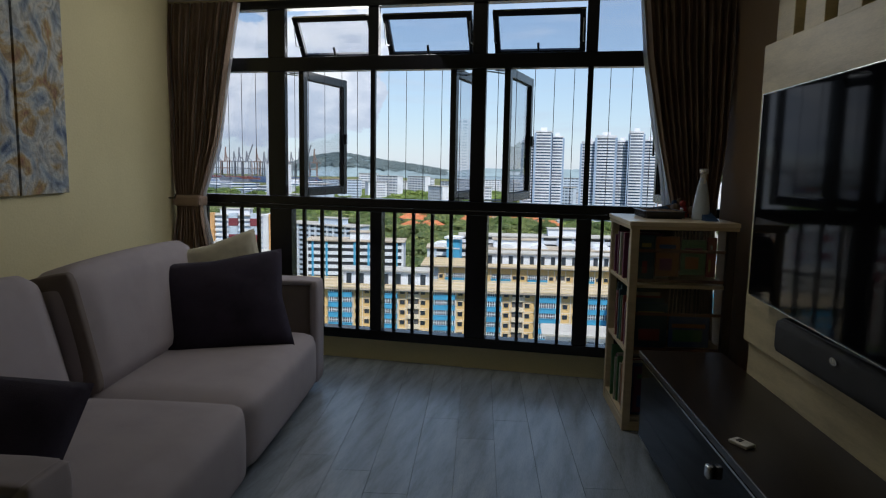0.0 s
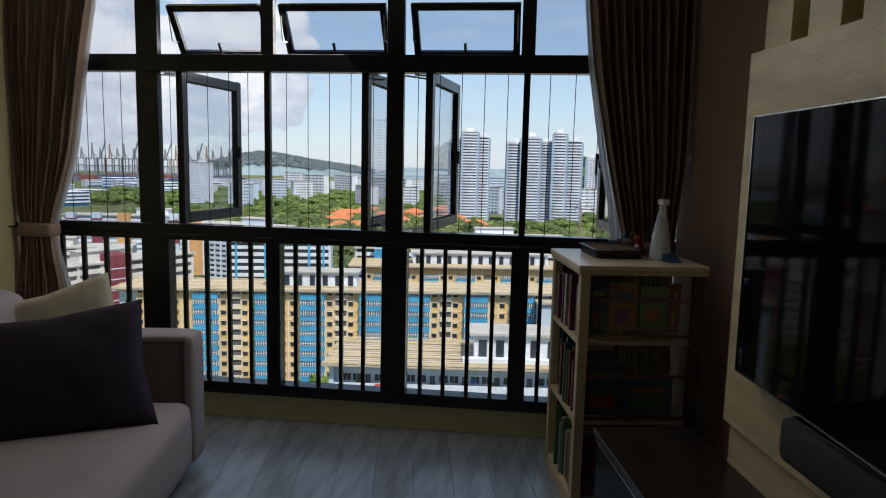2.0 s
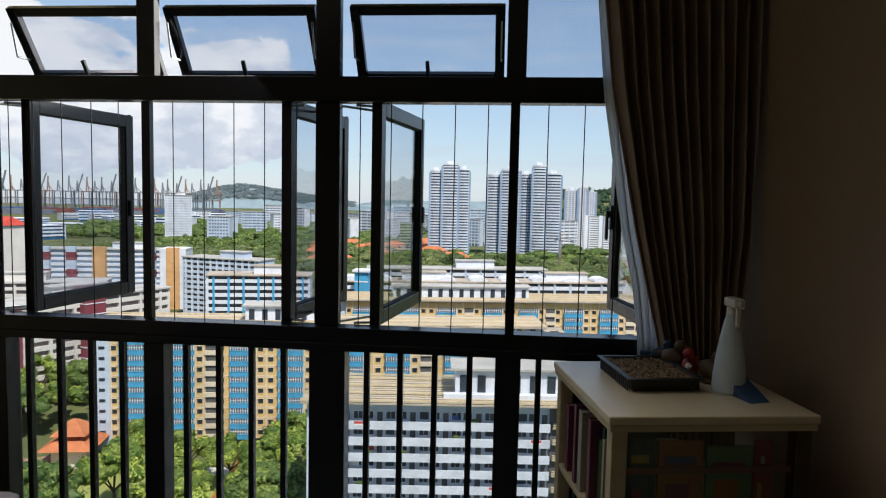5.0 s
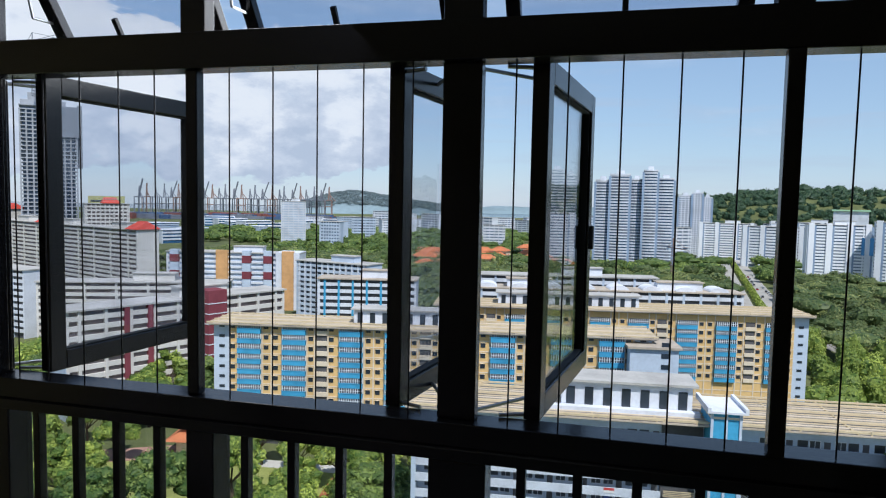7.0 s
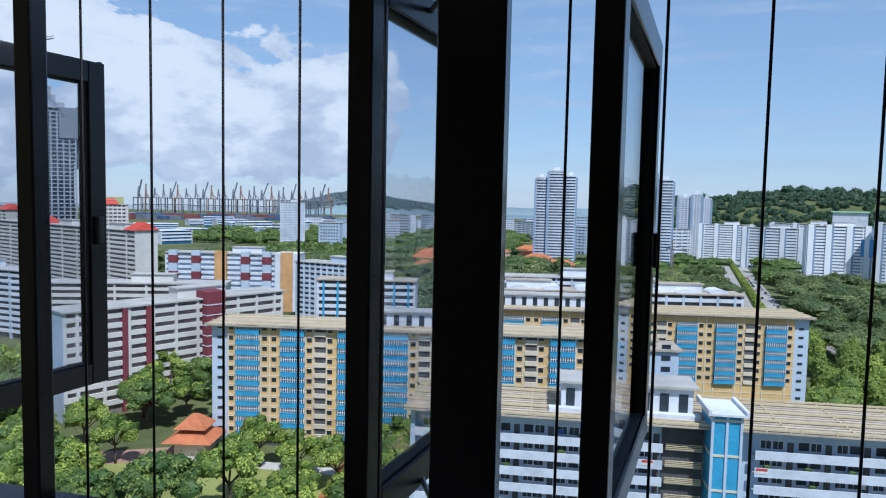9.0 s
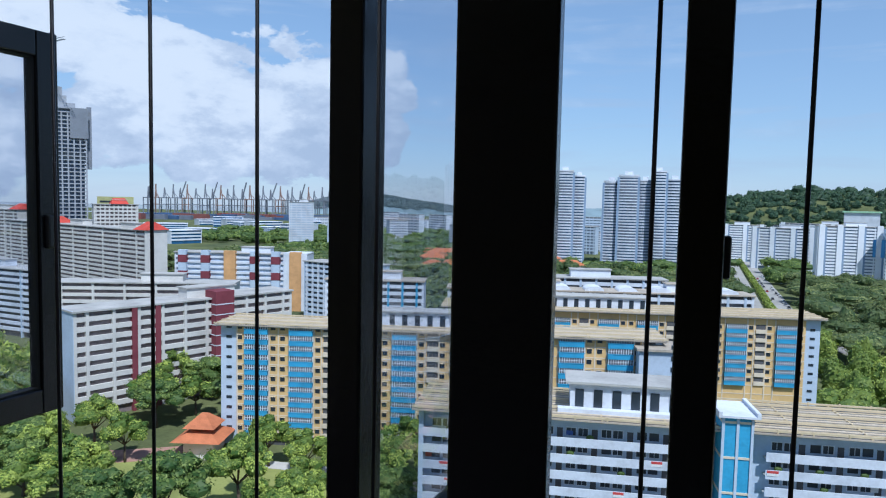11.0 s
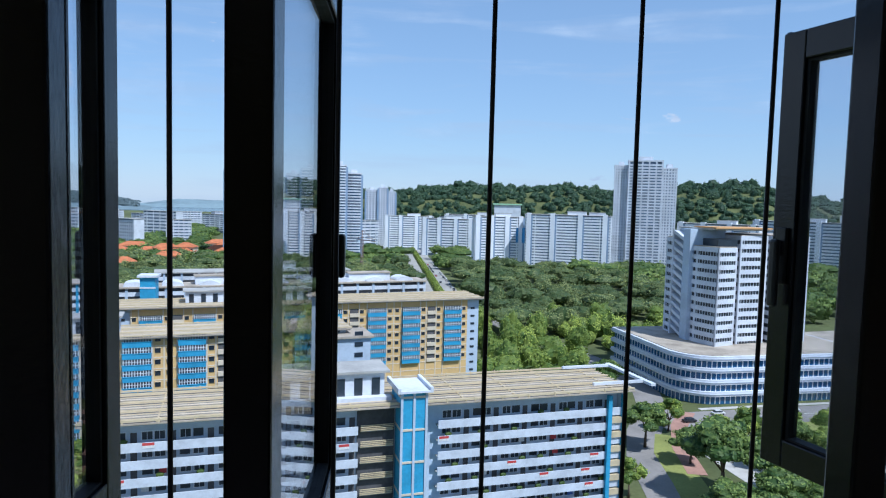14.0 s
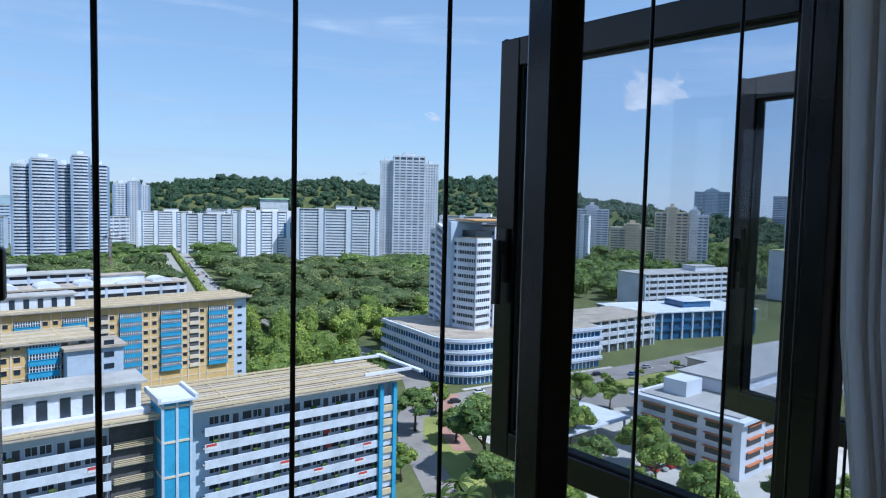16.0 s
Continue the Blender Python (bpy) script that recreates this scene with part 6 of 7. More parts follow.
# workshop near the window's far side
fa = thing("factory_building", "four-storey white factory with red-edged window hoods", "factory", at=pose(147.6, 101, GZ, 0, 0, 8))
part("wall", boxes((0, 59, 0, 31, 0, 14.6)), M_CWHITE, fa)
part("roof_edge", boxes((-1.2, 60.2, -1.2, 32.2, 14.61, 15.4)), M_CWHITE, fa)
part("roof_deck", boxes((1, 58, 1, 30, 15.41, 15.8)), M_CROOFG, fa)
part("roof_plant", boxes((6, 14, 19, 26, 15.81, 20)), M_CWHITE, fa)
part("roof_shed", boxes((18, 52, 12, 28, 15.81, 19.4)), M_CWHITE, fa)
part("shed_roof", boxes((17, 53, 11, 29, 19.41, 19.9)), M_CROOFG, fa)
for k in range(4):
    z = 1.6 + k * 3.4
    for i in range(6):
        w = part("window", boxes((3 + i * 9.4, 10 + i * 9.4, -0.12, 0.1, z, z + 1.7)), M_CWIN, fa)
        part("window_hood", boxes((2.7 + i * 9.4, 10.3 + i * 9.4, -0.9, -0.02, z + 1.75, z + 1.95)), M_CTILE, w)
    for i in range(3):
        w = part("window", boxes((-0.12, 0.1, 2.5 + i * 9.4, 9.5 + i * 9.4, z, z + 1.7)), M_CWIN, fa)
        part("window_hood", boxes((-0.9, -0.02, 2.2 + i * 9.4, 9.8 + i * 9.4, z + 1.75, z + 1.95)), M_CTILE, w)
cs = thing("carport", "flat white carport roof on posts over parked cars", "carport", at=pose(120, 134, GZ, 0, 0, 8))
part("roof", boxes((0, 29, 0, 22, 5.2, 5.8)), M_CWHITE, cs)
for x in (1, 14, 27.5):
    for y in (1, 20.5):
        part("post", boxes((x, x + 0.5, y, y + 0.5, 0, 5.19)), M_CGREY, cs)


def car(x, y, turn, k):
    c = thing("parked_car", ["white", "dark", "red", "silver", "blue"][k] + " car parked on the asphalt", "car", "parked cars", "", pose(x, y, GZ + 0.12, 0, 0, turn))
    part("body", boxes((-0.9, 0.9, -2.2, 2.2, 0.3, 0.85), bevel=0.12), M_CAR[k], c)
    part("cabin", boxes((-0.78, 0.78, -1.3, 1.5, 0.85, 1.42), bevel=0.2), M_CWIN, c)
    part("cabin_roof", boxes((-0.66, 0.66, -0.9, 1.1, 1.4, 1.47), bevel=0.03), M_CAR[k], c)
    for sx in (-0.8, 0.8):
        for sy in (-1.35, 1.35):
            bm = bmesh.new()
            cyl(bm, 0.32, 0.32, -0.1, 0.1, 12, pose(sx, sy, 0.32, 0, 90, 0))
            part("wheel", bm, M_BLACKP, c)


for i in range(26):
    if i < 9:
        car(119 + (i % 9) * 2.9, 116 + (i % 2) * 0.4, 8, rng.randrange(5))
    elif i < 17:
        car(196 + (i - 9) * 3.0, 92, 8, rng.choice((0, 2, 2, 3)))
    else:
        x = 105 + (i - 17) * 14
        car(x + 14, 188.5 if i % 2 else 194.5, 90, rng.randrange(5))
for i in range(22):
    y = 478 + i * 11.5 + rng.uniform(-2, 2)
    x = float(np.interp(y, [p[1] for p in AVENUE], [p[0] for p in AVENUE]))
    car(x + rng.choice((6.0, 11.5, 12.5)), y, -6, rng.choice((0, 0, 3, 1, 2)))
# small roofs in the park
pv = thing("park_pavilion", "small pavilion with two-tier orange tile roof", "pavilion", at=pose(-106, 154, GZ, 0, 0, 12))
part("wall", boxes((-4, 4, -4, 4, 0, 4)), M_CBEI, pv)
for w, z in ((6.5, 4.0), (4.2, 7.0)):
    bm = bmesh.new()
    cyl(bm, w * 1.414, 1.2, z, z + 3.0, 4, pose(0, 0, 0, 0, 0, 45))
    part("roof", bm, M_CTILE, pv)
wk = thing("covered_walkway", "covered walkway with orange tile roof", "walkway", at=pose(-56.4, 128, GZ, 0, 0, 97))
bm = bmesh.new()
vs = [bm.verts.new(c) for c in ((0, -3, 3.4), (26, -3, 3.4), (26, 3, 3.4), (0, 3, 3.4), (0, 0, 5.2), (26, 0, 5.2))]
for f in ((3, 2, 1, 0), (0, 1, 5, 4), (2, 3, 4, 5), (1, 2, 5), (0, 4, 3)):
    bm.faces.new([vs[i] for i in f])
part("roof", bm, M_CTILE, wk)
for x in (1, 9, 17, 25):
    for y in (-2.5, 2.2):
        part("post", boxes((x, x + 0.3, y, y + 0.3, 0, 3.39)), M_CWHITE, wk)

# ---- hills ----

# Pale blue-grey puts distance haze into the far hills' colour.
M_HAZEG = mat("hazed_far_hill", (0.21, 0.28, 0.31), 0.95, 0, 0.2, 0.004, 0.05, 0.0, 0.2)


def hill(name, label, az0, az1, dist, depth, prof, seed, ground=M_GROUND):
    """A wooded ridge: a mound mesh whose crest follows heights given by bearing."""
    bm = bmesh.new()
    n, mrows = 150, 16
    pr = np.array(prof)
    grid = []
    for j in range(mrows + 1):
        f = j / mrows
        row = []
        for i in range(n + 1):
            az = az0 + (az1 - az0) * i / n
            d = dist + depth * (f - 0.5) * 2
            h = np.interp(az, pr[:, 0], pr[:, 1]) * math.sin(math.pi * min(f * 1.05, 1)) ** 0.8
            h += 3.0 * noise.noise((az * 1.7, f * 7, seed)) * (1 if 0 < j < mrows else 0)
            x, y = polar(az, d)
            row.append(bm.verts.new((x, y, GZ + max(h, -1))))
        grid.append(row)
    for a, b in zip(grid, grid[1:]):
        for i in range(n):
            bm.faces.new((a[i], a[i + 1], b[i + 1], b[i]))
    o = part(name, bm, ground)
    return tagged(o, label, "hill", "", "structure")


HR = [(2, 60), (4, 72), (8, 82), (13, 92), (17, 91), (22, 98), (25, 88), (31, 102), (36, 104), (40, 80), (45, 66), (50, 48), (56, 36), (66, 34)]
hill("hill", "wooded hill ridge behind the white blocks", 2, 66, 1350, 260, HR, 2.0)
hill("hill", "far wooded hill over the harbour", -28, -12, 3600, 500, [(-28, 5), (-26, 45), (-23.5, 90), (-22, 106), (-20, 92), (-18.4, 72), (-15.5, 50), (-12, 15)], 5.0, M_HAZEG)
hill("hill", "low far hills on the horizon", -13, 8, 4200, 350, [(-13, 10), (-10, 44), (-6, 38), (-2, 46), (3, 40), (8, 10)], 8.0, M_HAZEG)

gr = thing("hill_hall", "pale green roofed hall half hidden on the hill", "hall", at=pose(*polar(16.8, 1130), GZ, 0, 0, -17))
part("wall", boxes((-22, 22, 0, 20, 0, 64)), M_CWHITE, gr)
part("roof", boxes((-24, 24, -2, 22, 64.01, 66)), mat("pale_green_roof", (0.42, 0.68, 0.45), 0.6, 0, 0.1, 0.1, 1.0), gr)

# ---- trees ----


def leaf_cloud(n, rng_, blobs, size, rough=0.55):
    """Quads of leaf sprays spread over the shells of several blobs: vertices, faces."""
    w = np.array([b[3] * b[4] for b in blobs])
    pick = rng_.choice(len(blobs), n, p=w / w.sum())
    B = np.array(blobs)[pick]
    d = rng_.normal(size=(n, 3))
    d /= np.linalg.norm(d, axis=1)[:, None]
    d[:, 2] = np.where(d[:, 2] < -0.35, -d[:, 2], d[:, 2])
    r = rng_.uniform(0.72, 1.06, n)[:, None]
    c = B[:, :3] + d * r * np.stack([B[:, 3], B[:, 3], B[:, 4]], 1)
    nrm = d + rng_.normal(scale=rough, size=(n, 3))
    nrm /= np.linalg.norm(nrm, axis=1)[:, None]
    up = rng_.normal(size=(n, 3))
    a = np.cross(nrm, up)
    a /= np.linalg.norm(a, axis=1)[:, None]
    b = np.cross(nrm, a)
    s = size * rng_.uniform(0.6, 1.35, n)[:, None]
    k = rng_.uniform(0.35, 0.6, (n, 1))
    q = np.stack([c - a * s, c - b * s * k, c + a * s + nrm * s * 0.25, c + b * s * k], 1)
    return q.reshape(-1, 3)


def mesh_from_quads(name, v, material, tones=None):
    n = len(v) // 4
    me = bpy.data.meshes.new(name)
    me.vertices.add(len(v))
    me.vertices.foreach_set("co", v.astype(np.float32).ravel())
    me.loops.add(4 * n)
    me.loops.foreach_set("vertex_index", np.arange(4 * n, dtype=np.int32))
    me.polygons.add(n)
    me.polygons.foreach_set("loop_start", np.arange(0, 4 * n, 4, dtype=np.int32))
    me.update(calc_edges=True)
    at_ = me.attributes.new("tone", "FLOAT", "POINT")
    at_.data.foreach_set("value", np.full(len(v), 0.5, np.float32) if tones is None else tones.astype(np.float32))
    me.materials.append(material)
    return me


def dome(g, R, base, top, n, size, lumps=9, nt_=14, np_=6, rough=0.5):
    """A crown as one lumpy dome of facets, clothed in small leaf sprays that follow its lumps: vertices and tones, the
    tones carrying painted shade.
    """
    ld = g.normal(size=(lumps, 3))
    ld[:, 2] = np.abs(ld[:, 2]) * 0.8 + 0.05
    ld /= np.linalg.norm(ld, axis=1)[:, None]
    la = g.uniform(0.24, 0.50, lumps)
    egg = g.uniform(0.82, 1.18)

    def radius(d):
        k = np.clip(d @ ld.T, 0, 1) ** 10
        return 0.62 + (k * la).max(axis=-1)

    def place(d, f):
        r = (radius(d) * f)[..., None]
        return np.concatenate([d[..., :1] * R * egg, d[..., 1:2] * R / egg, d[..., 2:] * (top - base)], -1) * r + np.array([0, 0, base])
    th = np.linspace(0, 2 * math.pi, nt_ + 1)
    ph = np.linspace(-0.5, math.pi / 2, np_ + 1)
    T, P_ = np.meshgrid(th, ph)
    grid = place(np.stack([np.cos(T) * np.cos(P_), np.sin(T) * np.cos(P_), np.sin(P_)], -1), 0.93)
    core = np.stack([grid[:-1, :-1], grid[:-1, 1:], grid[1:, 1:], grid[1:, :-1]], 2).reshape(-1, 3)
    d = g.normal(size=(n, 3))
    d[:, 2] = np.where(d[:, 2] < -0.6, -d[:, 2], d[:, 2])
    d /= np.linalg.norm(d, axis=1)[:, None]
    c = place(d, g.uniform(0.93, 1.08, n))
    nrm = d * np.array([1, 1, 1.3]) + g.normal(scale=rough, size=(n, 3))
    nrm /= np.linalg.norm(nrm, axis=1)[:, None]
    a = np.cross(nrm, g.normal(size=(n, 3)))
    a /= np.linalg.norm(a, axis=1)[:, None]
    b = np.cross(nrm, a)
    s = size * g.uniform(0.55, 1.3, n)[:, None]
    k = g.uniform(0.4, 0.7, (n, 1))
    q = np.stack([c - a * s, c - b * s * k, c + a * s + nrm * s * 0.25, c + b * s * k], 1).reshape(-1, 3)
    # Painted shade: low core tone, sprays lighter on lumps than in hollows.
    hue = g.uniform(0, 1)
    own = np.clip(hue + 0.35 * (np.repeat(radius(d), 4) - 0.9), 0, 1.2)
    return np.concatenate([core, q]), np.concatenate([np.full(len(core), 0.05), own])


def crown_blobs(rng_, R, h0, h1, n, flat, big=1.0):
    out = []
    for i in range(n):
        a, r = rng_.uniform(0, 2 * math.pi), R * math.sqrt(rng_.uniform(0, 1)) * 0.72
        z = h0 + (h1 - h0) * (1 - (r / R) ** 2) * rng_.uniform(0.55, 1.0)
        s = R * rng_.uniform(0.26, 0.44) * big
        out.append((r * math.cos(a), r * math.sin(a), z, s, s * flat))
    return out


def trunk_mesh(rng_, h, r, blobs):
    bm = bmesh.new()
    top = Vector((rng_.uniform(-0.5, 0.5), rng_.uniform(-0.5, 0.5), h))
    a = Vector((0, 0, 0))
    q = (top - a).to_track_quat("Z", "Y").to_matrix().to_4x4()
    cyl(bm, r, r * 0.62, 0, (top - a).length, 9, Matrix.Translation(a) @ q)
    for b in blobs[:7]:
        e = Vector(b[:3])
        q = (e - top).to_track_quat("Z", "Y").to_matrix().to_4x4()
        cyl(bm, r * 0.45, r * 0.10, 0, (e - top).length, 6, Matrix.Translation(top) @ q)
    return mesh_of(bm, M_BARK, "trunk", True)


nr = np.random.default_rng(5)
KINDS = []
for R, h0, h1, nb_, flat, n, sz, mt, lab in ((6.0, 5.0, 12.5, 20, 0.8, 5200, 0.36, M_LEAF, "broad green park tree with layered crown"), (4.8, 4.5, 12.0, 17, 0.95, 4400, 0.34, M_LEAF, "upright bright-green park tree"), (6.8, 5.5, 12.0, 22, 0.6, 5200, 0.38, M_LEAF2, "dark green spreading street tree"), (8.5, 8.0, 12.5, 22, 0.45, 5000, 0.42, M_LEAF3, "flat-topped spreading rain tree"), (2.6, 2.2, 5.5, 9, 0.85, 1500, 0.26, M_LEAF, "small bright-green roadside tree")):
    bl = crown_blobs(nr, R, h0, h1, nb_, flat)
    V, TN = [], []
    for bx, by, bz, br, bh in bl:
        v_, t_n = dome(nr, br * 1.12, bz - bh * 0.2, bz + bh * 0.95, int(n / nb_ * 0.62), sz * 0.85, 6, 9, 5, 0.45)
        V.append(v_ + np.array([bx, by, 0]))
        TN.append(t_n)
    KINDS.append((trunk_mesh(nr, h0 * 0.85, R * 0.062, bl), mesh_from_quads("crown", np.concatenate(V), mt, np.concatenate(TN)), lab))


def tree(kind, x, y, s, turn):
    tm, cm, lab = KINDS[kind]
    t = thing("tree", lab, "tree", "park and street trees", "", pose(x, y, GZ, 0, 0, turn) @ Matrix.Diagonal((s, s, s * (0.9 + 0.2 * ((x * 7.3) % 1)), 1)))
    part("trunk", tm, M_BARK, t)
    part("crown", cm, None, t)


rng = random.Random(31)
# park below the maroon and ochre blocks
PARK = [(-84, 148), (-72, 145), (-118, 122), (-126, 117), (-137, 130), (-111, 115), (-146, 121), (-158, 138), (-60, 119), (-50, 129), (-44, 119), (-140, 112), (-128, 128), (-146, 140), (-133, 148), (-120, 142), (-62, 143), (-78, 126), (-112, 118), (-128, 164), (-136, 172), (-124, 178), (-118, 190), (-142, 186), (-132, 194), (-160, 150), (-168, 160), (-172, 140), (-64, 128), (-50, 140), (-42, 147), (-34, 140), (-26, 149), (-152, 128), (-118, 108), (-100, 108), (-84, 110), (-66, 112), (-50, 118), (-40, 126), (-180, 175), (-190, 190), (-185, 155), (-110, 176), (-48, 150), (-18, 152)]
for x, y in PARK:
    tree(rng.choice((0, 0, 1, 2)), x + rng.uniform(-2, 2), y + rng.uniform(-2, 2), rng.uniform(0.95, 1.35), rng.uniform(0, 360))
# street and yard trees on the other side
STREET = [(87, 120), (100, 157), (94, 170), (119, 158), (74, 140), (95, 135), (122, 148), (118, 120), (126, 108), (132, 118), (140, 84), (150, 76), (166, 78), (178, 74), (122, 92), (112, 100), (104, 112), (98, 120), (134, 180), (124, 179), (150, 181), (166, 181), (182, 182), (200, 183), (222, 184), (236, 185), (214, 160), (200, 152), (186, 150), (172, 148), (160, 158), (230, 160), (246, 170), (20, 150), (30, 196), (44, 150), (58, 152), (70, 165), (76, 185), (82, 200), (40, 140), (12, 200), (106, 126), (112, 134), (126, 138), (100, 108), (118, 88), (92, 104), (134, 152), (148, 160), (108, 182), (86, 178), (84, 190), (92, 196), (98, 206), (104, 218)]
for i, (x, y) in enumerate(STREET):
    k = 4 if 178 < y < 190 and x > 115 else rng.choice((0, 0, 1, 2))
    tree(k, x, y, rng.uniform(0.8, 1.15) * (1.4 if (x, y) == (95, 135) else 0.8 if x == 100 else 1), rng.uniform(0, 360))
# two small palms' worth of feathery trees by the block's end
M_PALM = leafmat("palm_leaf", (0.07, 0.11, 0.025), (0.17, 0.21, 0.06))


def palm(x, y, h):
    t = thing("palm_tree", "feathery palm beside the street", "palm", "palms", "", pose(x, y, GZ))
    bm = bmesh.new()
    cyl(bm, 0.28, 0.18, 0, h, 8)
    part("trunk", bm, M_BARK, t, "", True)
    bm = bmesh.new()
    for i in range(16):
        a = i * 2.4
        lift = 0.9 - 1.3 * (i % 4) / 3
        prev = None
        for k in range(7):
            f = k / 6
            r = 3.6 * f
            z = h + r * lift - 2.2 * f * f
            w = 0.55 * math.sin(math.pi * min(f + 0.12, 1))
            c, s = math.cos(a), math.sin(a)
            cur = (bm.verts.new((r * c - w * s, r * s + w * c, z - 0.2)), bm.verts.new((r * c, r * s, z)), bm.verts.new((r * c + w * s, r * s - w * c, z - 0.2)))
            if prev:
                bm.faces.new((prev[0], prev[1], cur[1], cur[0]))
                bm.faces.new((prev[1], prev[2], cur[2], cur[1]))
            prev = cur
    part("fronds", bm, M_PALM, t)


for x, y, h in ((72, 222, 9), (77, 228, 8), (74, 234, 10), (68, 112, 9), (72, 108, 10), (66, 104, 8), (75, 116, 9)):
    palm(x, y, h)

# woods: crowns of rain trees, one sheet of clumps each
AV = np.array(AVENUE)


LEFT_BLOCKS = [((-154.2, 160.7), (-120, 229.9), 22), ((-240, 235), (-165, 262), 20), ((-460, 415), (-270, 336), 22), ((-262, 352), (-182.7, 369), 22), ((-404, 444), (-382, 468), 22), ((-345, 262), (-262, 250), 20)]


def blocked(x, y, allow_left=False):
    ax = np.interp(y, AV[:, 1], AV[:, 0])
    if 380 < y < 1200 and abs(x - ax) < 18:
        return True
    if 128 < x < 222 and 190 < y < 268:
        return True
    if 205 < x < 450 and 190 < y < 345:
        return True
    if -75 < x < 66 and y < 326:
        return True
    if -135 < x < -75 and y < 300:
        return True
    if -290 < x < -110 and y < 395 and not allow_left:
        return True
    if allow_left:
        # keep clear of the blocks on that side
        for (ax_, ay_), (bx_, by_), w_ in LEFT_BLOCKS:
            d_ = Vector((bx_ - ax_, by_ - ay_))
            q_ = Vector((x - ax_, y - ay_))
            f_ = max(min(q_.dot(d_) / d_.length_squared, 1), 0)
            if (q_ - d_ * f_).length < w_:
                return True
    if x < -220 and y < 500 and not allow_left:
        return True
    rx = np.interp(y, [40, 105, 141, 162, 182, 202, 222, 270, 330, 400], [58, 73, 84, 90, 100, 114, 122, 124, 112, 97])
    if y < 400 and abs(x - rx) < 8:
        return True
    for az0, az1, d in ((-7.5, -2.5, 705), (-2.3, 5.2, 705), (13.5, 26, 655), (25, 31, 680), (5.5, 14.6, 825)):
        a = math.degrees(math.atan2(x, y))
        if az0 < a < az1 and math.hypot(x, y) > d:
            return True
    return False


def woods(name, label, region, step, R, n, size, material, seed, h=(7, 12), flatness=0.5):
    g = np.random.default_rng(seed)
    x0, x1, y0, y1 = region
    V, TN = [], []
    xs = np.arange(x0, x1, step)
    ys = np.arange(y0, y1, step)
    for xx in xs:
        for yy in ys:
            x, y = xx + g.uniform(-0.6, 0.6) * step, yy + g.uniform(-0.6, 0.6) * step
            if blocked(x, y, x1 < -150) or g.random() < 0.06:
                continue
            r = R * g.uniform(0.55, 1.35)
            top = g.uniform(*h)
            flat_ = g.random() < flatness
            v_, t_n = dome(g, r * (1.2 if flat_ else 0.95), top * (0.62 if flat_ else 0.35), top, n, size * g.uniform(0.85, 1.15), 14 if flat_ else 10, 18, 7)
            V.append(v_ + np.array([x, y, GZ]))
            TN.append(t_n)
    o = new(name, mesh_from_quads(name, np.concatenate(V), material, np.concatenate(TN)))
    tagged(o, label, "woods", "", "stuff")


woods("woodland", "dense bright-green woodland of spreading trees beside the avenue", (66, 260, 232, 330), 12.0, 6.8, 620, 0.46, M_LEAF, 1, (7, 19), 0.15)
woods("woodland", "dense woodland of spreading trees beside the avenue", (66, 300, 330, 430), 14.0, 8.0, 480, 0.6, M_LEAF3, 11, (7, 18), 0.6)
woods("woodland", "dense woodland of flat-topped rain trees", (-60, 320, 430, 640), 16.5, 9.4, 360, 0.8, M_LEAF3, 2, (8, 18), 0.85)
woods("woodland", "woodland belt in front of the distant towers", (-420, -60, 330, 700), 17.0, 10.0, 230, 0.95, M_LEAF3, 3, (9, 18), 0.6)
woods("woodland", "far woodland under the towers", (-400, 420, 640, 900), 19.0, 11.0, 150, 1.3, M_LEAF2, 4, (9, 17), 0.5)
woods("woodland", "woodland on the slope beyond the office tower", (260, 900, 345, 900), 20.0, 11.5, 130, 1.4, M_LEAF2, 6, (10, 20), 0.4)
woods("woodland", "trees between the slab blocks beyond the park", (-330, -158, 120, 235), 13.0, 7.2, 320, 0.6, M_LEAF, 7, (8, 14), 0.3)
woods("woodland", "trees among the white slab blocks", (-430, -215, 240, 430), 17.0, 9.0, 220, 0.9, M_LEAF2, 8, (8, 15), 0.4)
woods("woodland", "green belt of trees before the harbour", (-720, -110, 890, 1330), 25.0, 14.0, 90, 1.9, M_LEAF2, 15, (10, 18), 0.4)
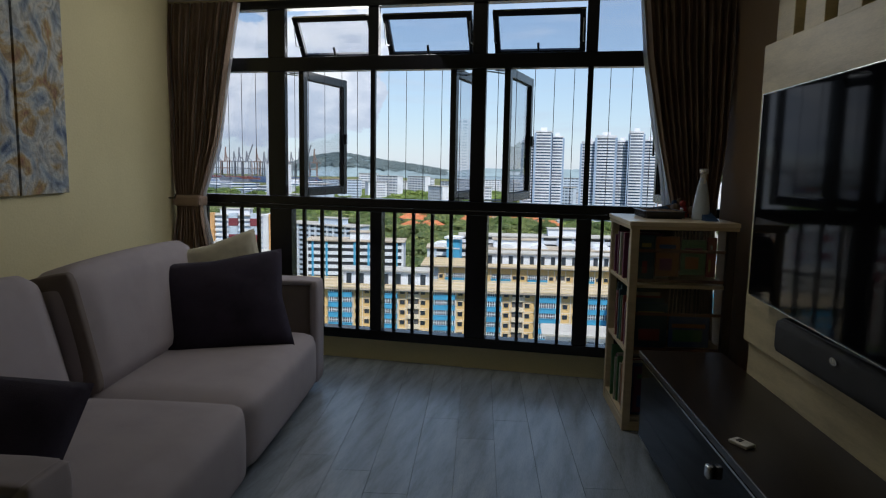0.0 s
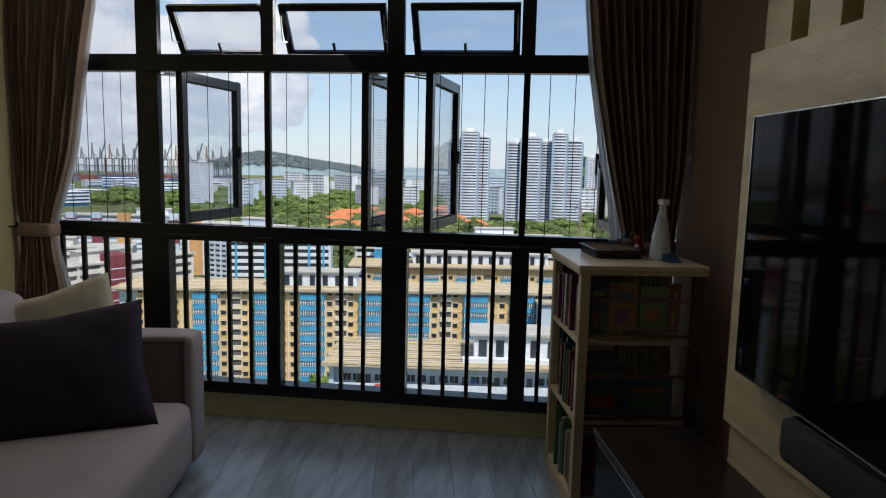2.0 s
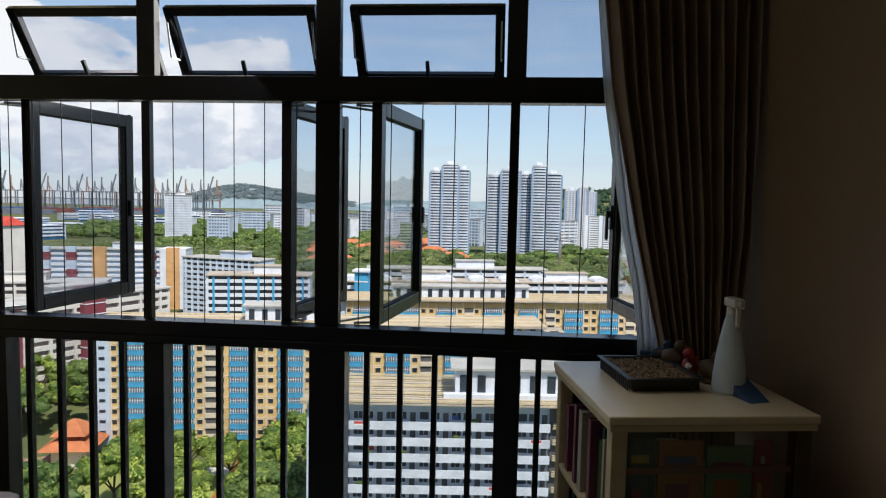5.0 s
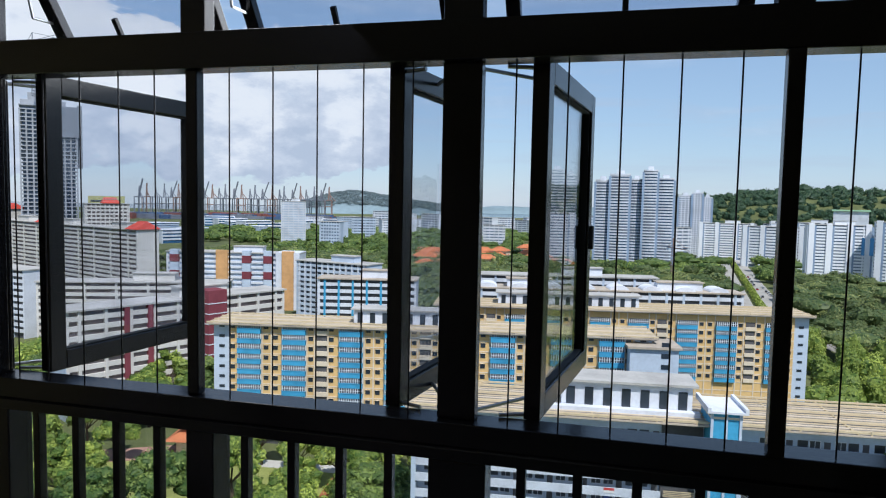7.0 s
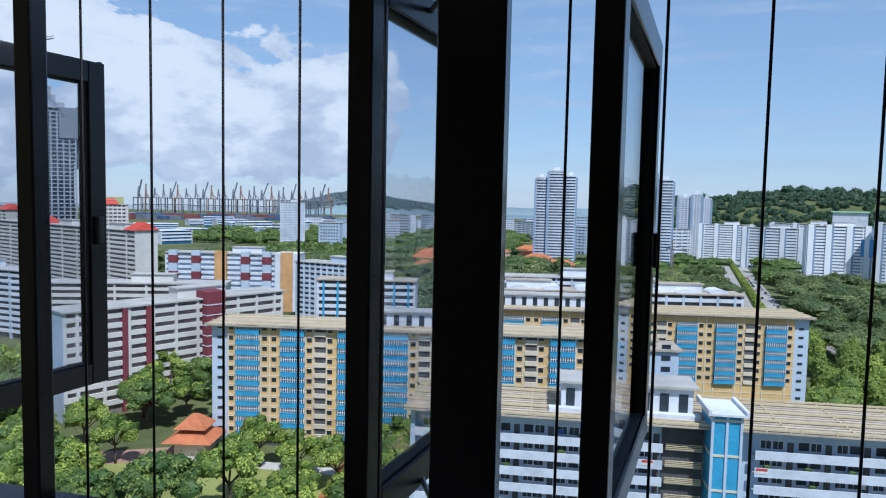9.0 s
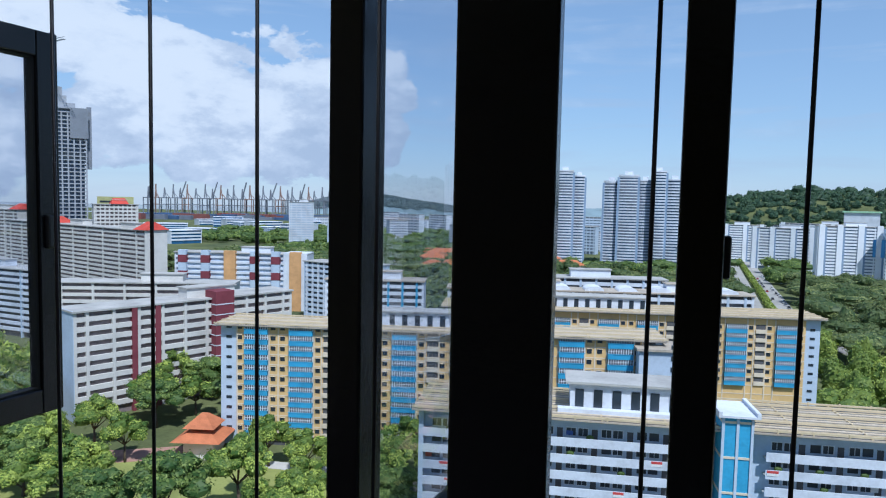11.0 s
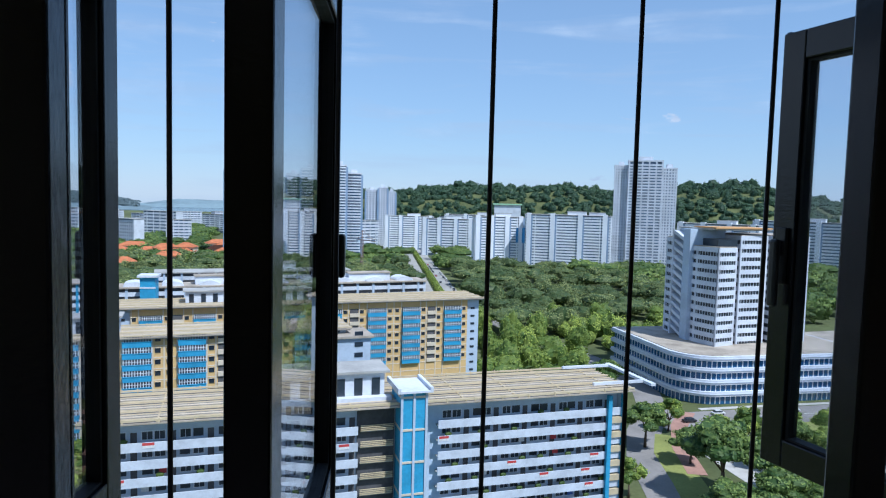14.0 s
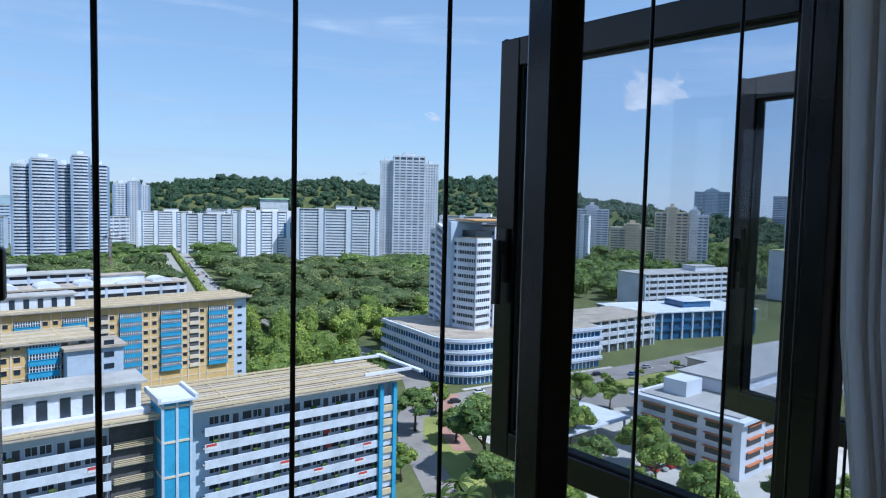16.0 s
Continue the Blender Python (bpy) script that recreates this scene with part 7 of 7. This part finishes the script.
# clipped hedge down the middle of the avenue
g = np.random.default_rng(12)
V = []
for k in range(150):
    y = 470 + k * 3.4
    x = np.interp(y, AV[:, 1], AV[:, 0])
    V.append(leaf_cloud(60, g, [(0, 0, 1.6, 2.6, 2.4)], 0.9) + np.array([x, y, GZ]))
o = new("hedge", mesh_from_quads("hedge", np.concatenate(V), M_LEAF))
tagged(o, "bright green hedge along the avenue's median", "hedge", "", "stuff")
# woods on the hill
g = np.random.default_rng(9)
pr = np.array(HR)
V, TN = [], []
for i in range(2100):
    az = g.uniform(2.2, 64)
    f = g.uniform(0.06, 0.60)
    tall = i % 24 == 0
    if tall:
        f = g.uniform(0.42, 0.56)
    d = 1350 + 260 * (f - 0.5) * 2
    hh = np.interp(az, pr[:, 0], pr[:, 1]) * math.sin(math.pi * min(f * 1.05, 1)) ** 0.8
    x, y = polar(az, d)
    r = g.uniform(6, 12)
    top = g.uniform(8, 15) + (g.uniform(5, 10) if tall else 0)
    r = r * 1.35 if tall else r
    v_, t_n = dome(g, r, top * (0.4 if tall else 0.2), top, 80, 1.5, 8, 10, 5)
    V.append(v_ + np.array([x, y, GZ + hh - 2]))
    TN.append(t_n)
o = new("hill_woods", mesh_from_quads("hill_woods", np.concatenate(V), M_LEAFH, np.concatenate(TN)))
tagged(o, "dark green woods covering the hill", "woods", "", "stuff")
V = []
for i in range(700):
    az = g.uniform(-27, -13)
    f = g.uniform(0.1, 0.62)
    d = 3600 + 500 * (f - 0.5) * 2
    hh = np.interp(az, [-28, -26, -23.5, -22, -20, -18.4, -15.5, -12], [5, 45, 90, 106, 92, 72, 50, 15]) * math.sin(math.pi * min(f * 1.05, 1)) ** 0.8
    x, y = polar(az, d)
    bl = crown_blobs(g, 30, 1, 12, 5, 0.35)
    V.append(leaf_cloud(110, g, bl, 3.6, 0.3) + np.array([x, y, GZ + hh - 3]))
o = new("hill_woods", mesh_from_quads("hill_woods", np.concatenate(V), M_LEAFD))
tagged(o, "woods covering the far hill over the harbour", "woods", "", "stuff")
